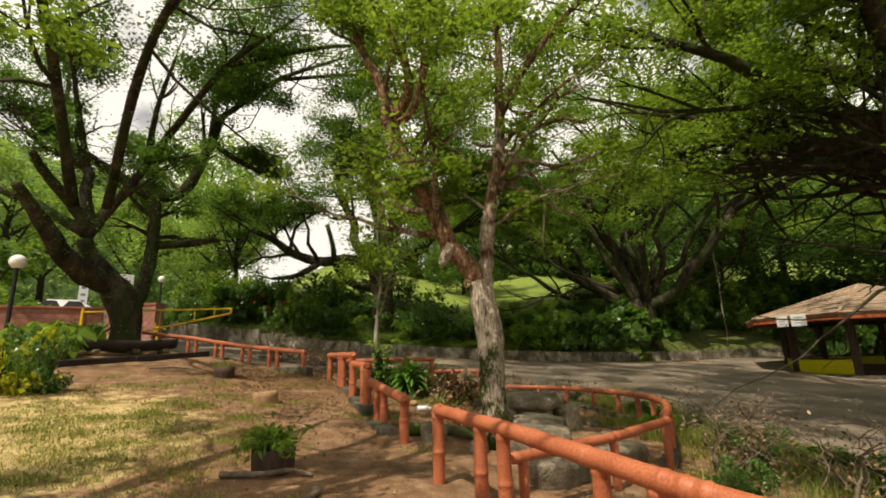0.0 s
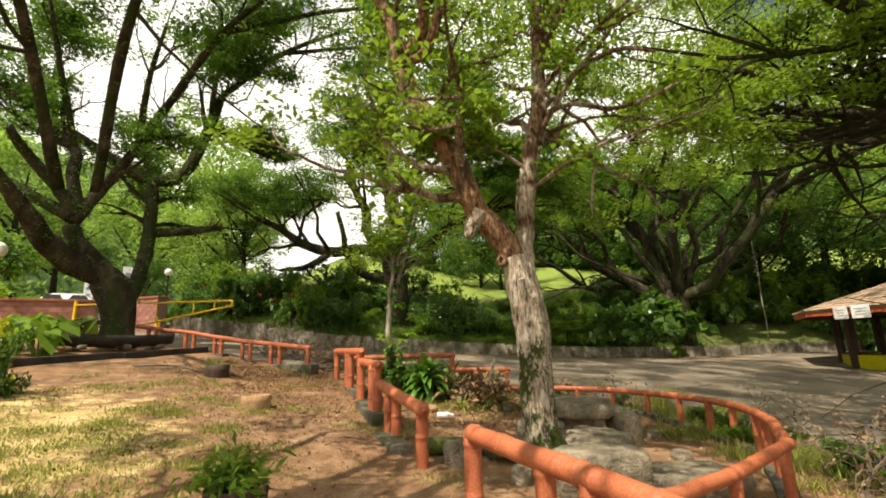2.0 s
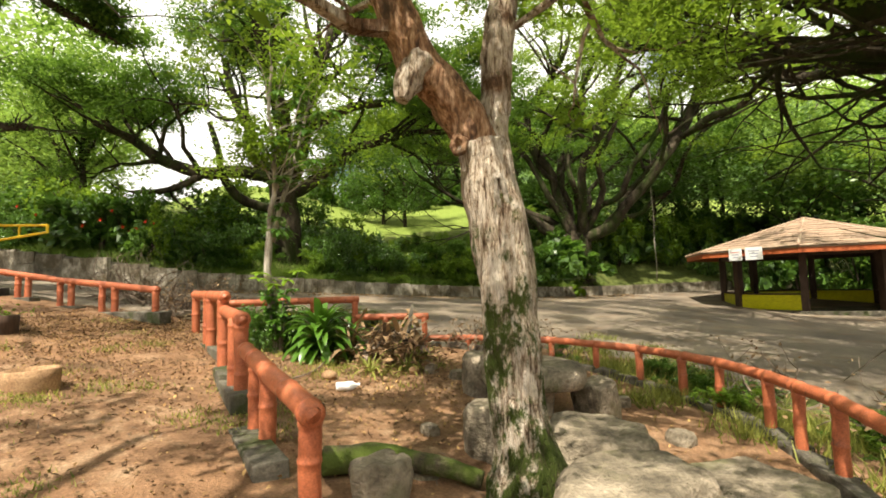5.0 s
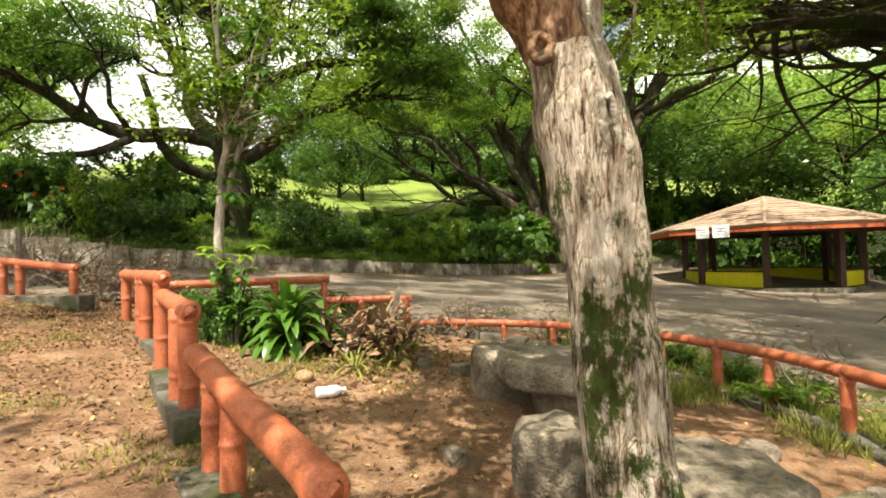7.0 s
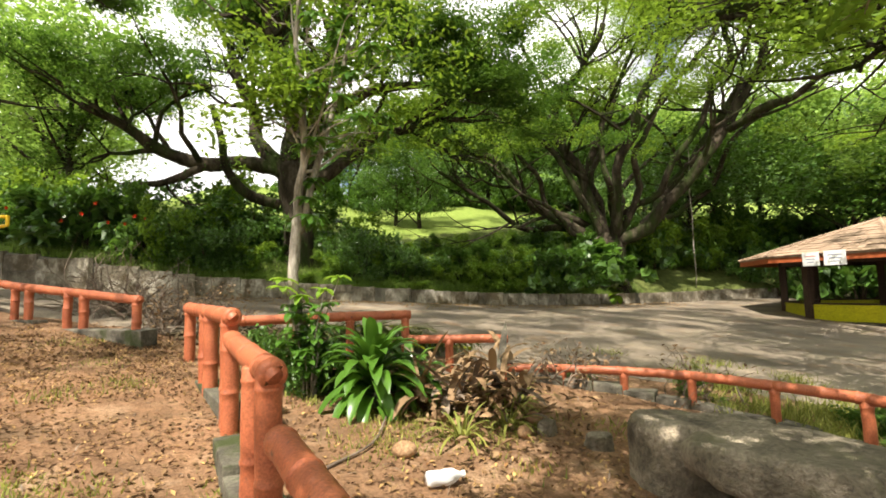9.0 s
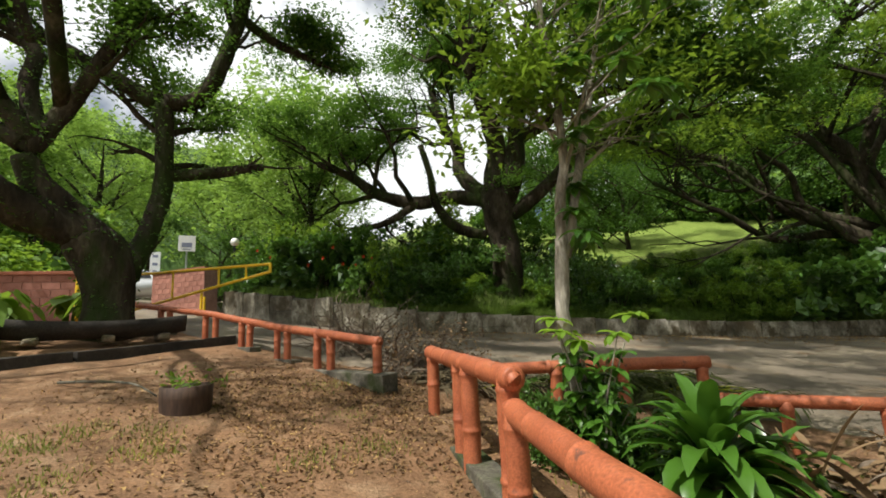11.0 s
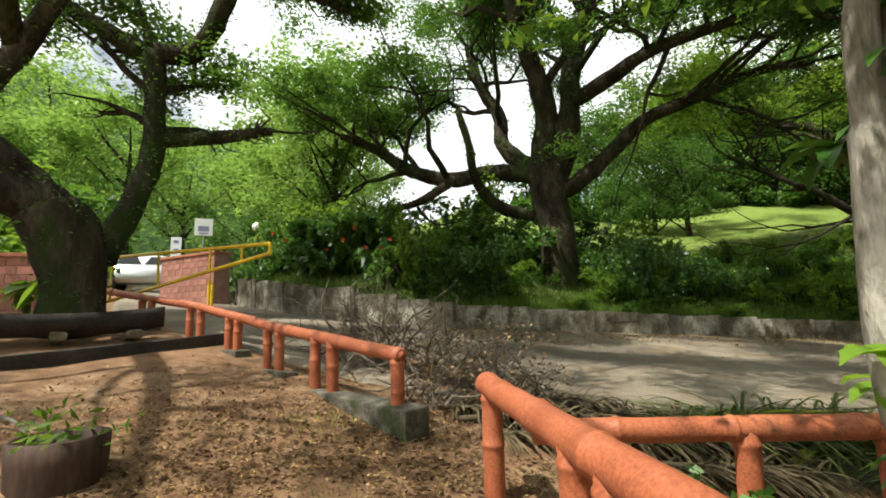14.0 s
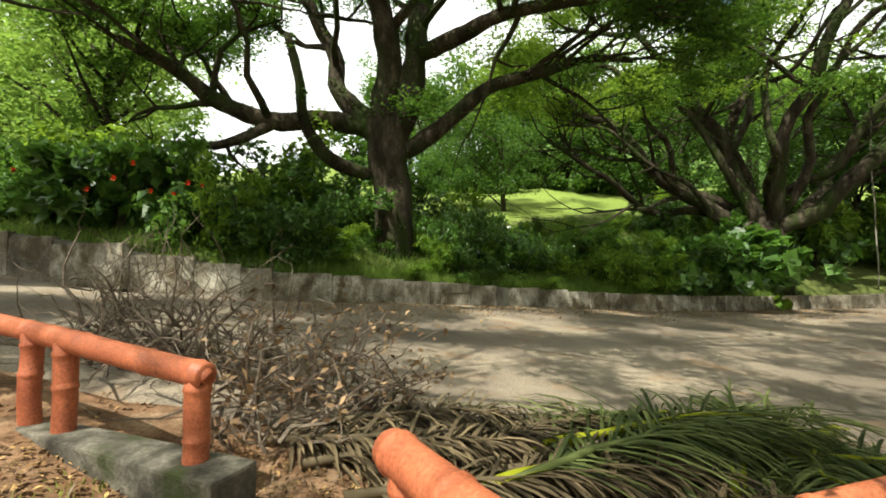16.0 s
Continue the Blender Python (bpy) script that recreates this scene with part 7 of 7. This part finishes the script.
def trunk_shoots(host, seed):
    """Whorls of long glossy leaves on short shoots along the slender stems."""
    rng = random.Random(seed)
    inv = host.matrix_world.inverted()
    for k in range(40):
        z = rng.choice((rng.uniform(2.3, 3.3), rng.uniform(3.2, 5.2)))
        a = rng.uniform(-1.4, 2.2)
        r = rng.uniform(0.1, 0.35) if z < 3.3 else rng.uniform(0.25, 1.1)
        root = Vector((-1.76 + 0.05 * (z > 3.3), 12.56, z - 0.25 * r))
        p = Vector((-1.76 + r * math.cos(a), 12.58 + r * math.sin(a), z))
        v, f = tube([inv @ root, inv @ (root.lerp(p, 0.5) + Vector((0, 0, 0.05))), inv @ p], [0.009, 0.007, 0.004], 5, 0, False)
        shoot = link_mesh("shoot", v, f, M_BARK2, host)
        pieces = []
        for q in range(9):
            b = q * 2.4 + rng.uniform(-0.3, 0.3)
            pieces.append(strap(inv @ p, (math.cos(b), math.sin(b), rng.uniform(-0.5, 0.35)), rng.uniform(0.14, 0.24), 0.036, rng.uniform(0.6, 1.5), 4))
        v, f = join(pieces)
        link_mesh("leaf_whorl", v, f, M_LEAF_STRAP, shoot)


trunk_shoots([o for o in scene.objects if o.name.startswith("slender_tree")][0], 14)


def sapling(x, y, seed):
    """Leafy shoots at the foot of the slender tree."""
    rng = random.Random(seed)
    base = thing("sapling", (x, y, g(x, y)), "leafy dark and light-green sapling shoots beside the slender trunk", "sapling")
    for k in range(18):
        a = rng.uniform(0, 6.28)
        r = rng.uniform(0.10, 0.40)
        h = rng.uniform(0.5, 1.38)
        line = [Vector((0.05 * math.cos(a), 0.05 * math.sin(a), 0)), Vector((r * 0.4 * math.cos(a), r * 0.4 * math.sin(a), h * 0.55)), Vector((r * math.cos(a), r * math.sin(a), h))]
        v, f = tube(line, [0.011, 0.008, 0.004], 6, 0, False)
        link_mesh("stem", v, f, M_BARK2, base)
        for q in range(18):
            p = line[1].lerp(line[2], (0.0, 0.5, 1.0)[q // 6])
            b = q * 2.4 + rng.uniform(-0.4, 0.4)
            v, f = strap(p, (math.cos(b), math.sin(b), rng.uniform(-0.3, 0.5)), rng.uniform(0.11, 0.19), 0.040, rng.uniform(0.6, 1.6), 4)
            link_mesh("leaf", v, f, M_LEAF_LIME if q > 11 and h > 1.05 else M_LEAF_STRAP, base)


sapling(-1.66, 12.40, 5)


# tree added behind the start, trunk unseen, to cast shade on the path
SHADE = [[(-6.2, -2.2, -0.1, 0.4), (-6.1, -2.0, 2.0, 0.34), (-5.9, -1.6, 3.8, 0.3)]]
for ex, ey, ez in ((-4.6, 5.6, 7.2), (-2.4, 4.6, 7.6), (-4.0, 4.4, 8.4), (-1.2, 2.6, 8.6), (-3.6, 2.2, 9.0), (-8.5, -3.5, 8.5)):
    SHADE.append([(-5.9, -1.6, 3.7, 0.2), ((-5.9 + ex) / 2, (-1.6 + ey) / 2, ez * 0.78, 0.13), (ex, ey, ez, 0.05)])
tree("shade_tree", SHADE, 23, M_BARK, M_LEAF_LIGHT, "leafy tree with its trunk added out of view, boughs shading the path", levels=2, kids=3, side=0.8, length=0.4, per=22, spread=0.17, size=0.13, flat=0.4, bare=0.5, fine=0.012, clump=0.5, gap=0.06)


# ---- litter and grass ----
def strewn(name, n, where, size, material, label, seed, aspect=0.5, lift=0.012, category="leaf litter"):
    rng = np.random.default_rng(seed)
    pts = where(rng, n)
    pts = np.c_[pts, gz(pts[:, 0], pts[:, 1]) + lift]
    v, f = leaves(rng, pts, 1, 0.0, size, 0.0, aspect, 0.0, 0.93)
    v = v.reshape(-1, 4, 3)
    ob = link_mesh(name, v.reshape(-1, 3), f, material)
    tagged(ob, label, category, kind="stuff")


def spread_path(rng, n):
    x = rng.uniform(-8, 4, n)
    y = rng.uniform(2.2, 15.5, n)
    return np.c_[x, y]


strewn("fallen_leaves", 4200, spread_path, 0.036, M_LITTER, "scattered dry brown and yellow leaves on the earth", 1)
strewn("fallen_leaves", 6000, lambda rng, n: np.c_[rng.normal(-3.6, 1.3, n), rng.normal(11.6, 2.4, n)], 0.05, M_MULCH, "thick dark brown leaf litter on the trodden earth", 18)
strewn("fallen_leaves", 1800, lambda rng, n: np.c_[rng.normal(0.2, 1.2, n), rng.normal(11.3, 1.2, n)], 0.055, M_MULCH, "thick dark brown leaf litter in the bed", 19)
strewn("fallen_leaves", 4500, lambda rng, n: np.c_[rng.normal(-4.8, 1.4, n), rng.normal(14.2, 1.2, n)], 0.05, M_MULCH, "thick dark brown leaf litter near the railing", 20)
strewn("twig_litter", 900, spread_path, 0.13, M_DEADWOOD, "short dry twigs strewn over the earth", 9, 0.07, category="twigs")
strewn("fallen_leaves", 6000, lambda rng, n: np.c_[rng.normal(-4.6, 1.6, n), rng.normal(13.6, 1.3, n)], 0.038, M_LITTER, "scattered dry brown and yellow leaves near the railing", 8)
strewn("fallen_leaves", 1100, lambda rng, n: np.c_[rng.normal(0.3, 1.5, n), rng.normal(10.6, 1.6, n)], 0.05, M_LITTER, "scattered dry brown and yellow leaves in the bed", 2)


def road_spread(rng, n):
    x = rng.uniform(-6, 16, n)
    return np.c_[x, np.clip(wall_y(x) - np.abs(rng.normal(0, 1.6, n)) - 0.1, 16.5, None)]


strewn("fallen_leaves", 5000, road_spread, 0.06, M_LITTER, "drift of dry leaves along the foot of the wall", 3, lift=0.075)


def grass_patch(name, n, where, h, material, label, seed):
    rng = np.random.default_rng(seed)
    p = where(rng, n)
    z = gz(p[:, 0], p[:, 1])
    a = rng.uniform(0, 6.28, n)
    lean = rng.normal(size=(n, 2)) * h * 0.5
    s = h * rng.uniform(0.5, 1.3, n)
    w = 0.008 + 0.1 * s * 0.1
    v = np.empty((n, 3, 3))
    v[:, 0] = np.c_[p[:, 0] - np.cos(a) * w, p[:, 1] - np.sin(a) * w, z - 0.01]
    v[:, 1] = np.c_[p[:, 0] + np.cos(a) * w, p[:, 1] + np.sin(a) * w, z - 0.01]
    v[:, 2] = np.c_[p[:, 0] + lean[:, 0], p[:, 1] + lean[:, 1], z + s]
    ob = link_mesh(name, v.reshape(-1, 3), np.arange(n * 3).reshape(n, 3), material)
    tagged(ob, label, "grass", kind="stuff")


def clumped(cx, cy, sx, sy, clumps):
    def where(rng, n):
        c = np.c_[rng.normal(cx, sx, clumps), rng.normal(cy, sy, clumps)]
        return c[rng.integers(0, clumps, n)] + rng.normal(size=(n, 2)) * 0.16
    return where


grass_patch("grass", 26000, clumped(-5.2, 7.2, 2.0, 2.8, 170), 0.045, M_GRASS, "thin patchy turf of short dry-green grass", 4)
grass_patch("grass", 4000, clumped(-3.9, 6.4, 0.8, 1.5, 40), 0.05, M_GRASS, "thin patchy turf of short dry-green grass", 5)
grass_patch("grass", 16000, lambda rng, n: (lambda x: np.c_[x, wall_y(x) + 0.3 + np.abs(rng.normal(0, 0.5, n))])(rng.uniform(-6, 14, n)), 0.16, M_GREENGRASS, "fringe of green grass on the top of the wall", 6)
grass_patch("grass", 42000, lambda rng, n: (lambda x: np.c_[x, wall_y(x) + 0.35 + 9.5 * rng.random(n) ** 1.4])(rng.uniform(-13, 15, n)), 0.26, M_GREENGRASS, "long green grass covering the bank", 16)
grass_patch("weeds", 1500, clumped(0.2, 11.9, 1.0, 0.5, 26), 0.08, M_GRASS, "small green weeds in the bed", 7)
grass_patch("weeds", 12000, clumped(4.6, 9.5, 0.6, 2.6, 120), 0.18, M_GRASS, "green and yellow weeds beyond the railing", 8)

notice(0.40, 0.56, 0.5, True)
notice(0.59, 0.64, 0.52, False)
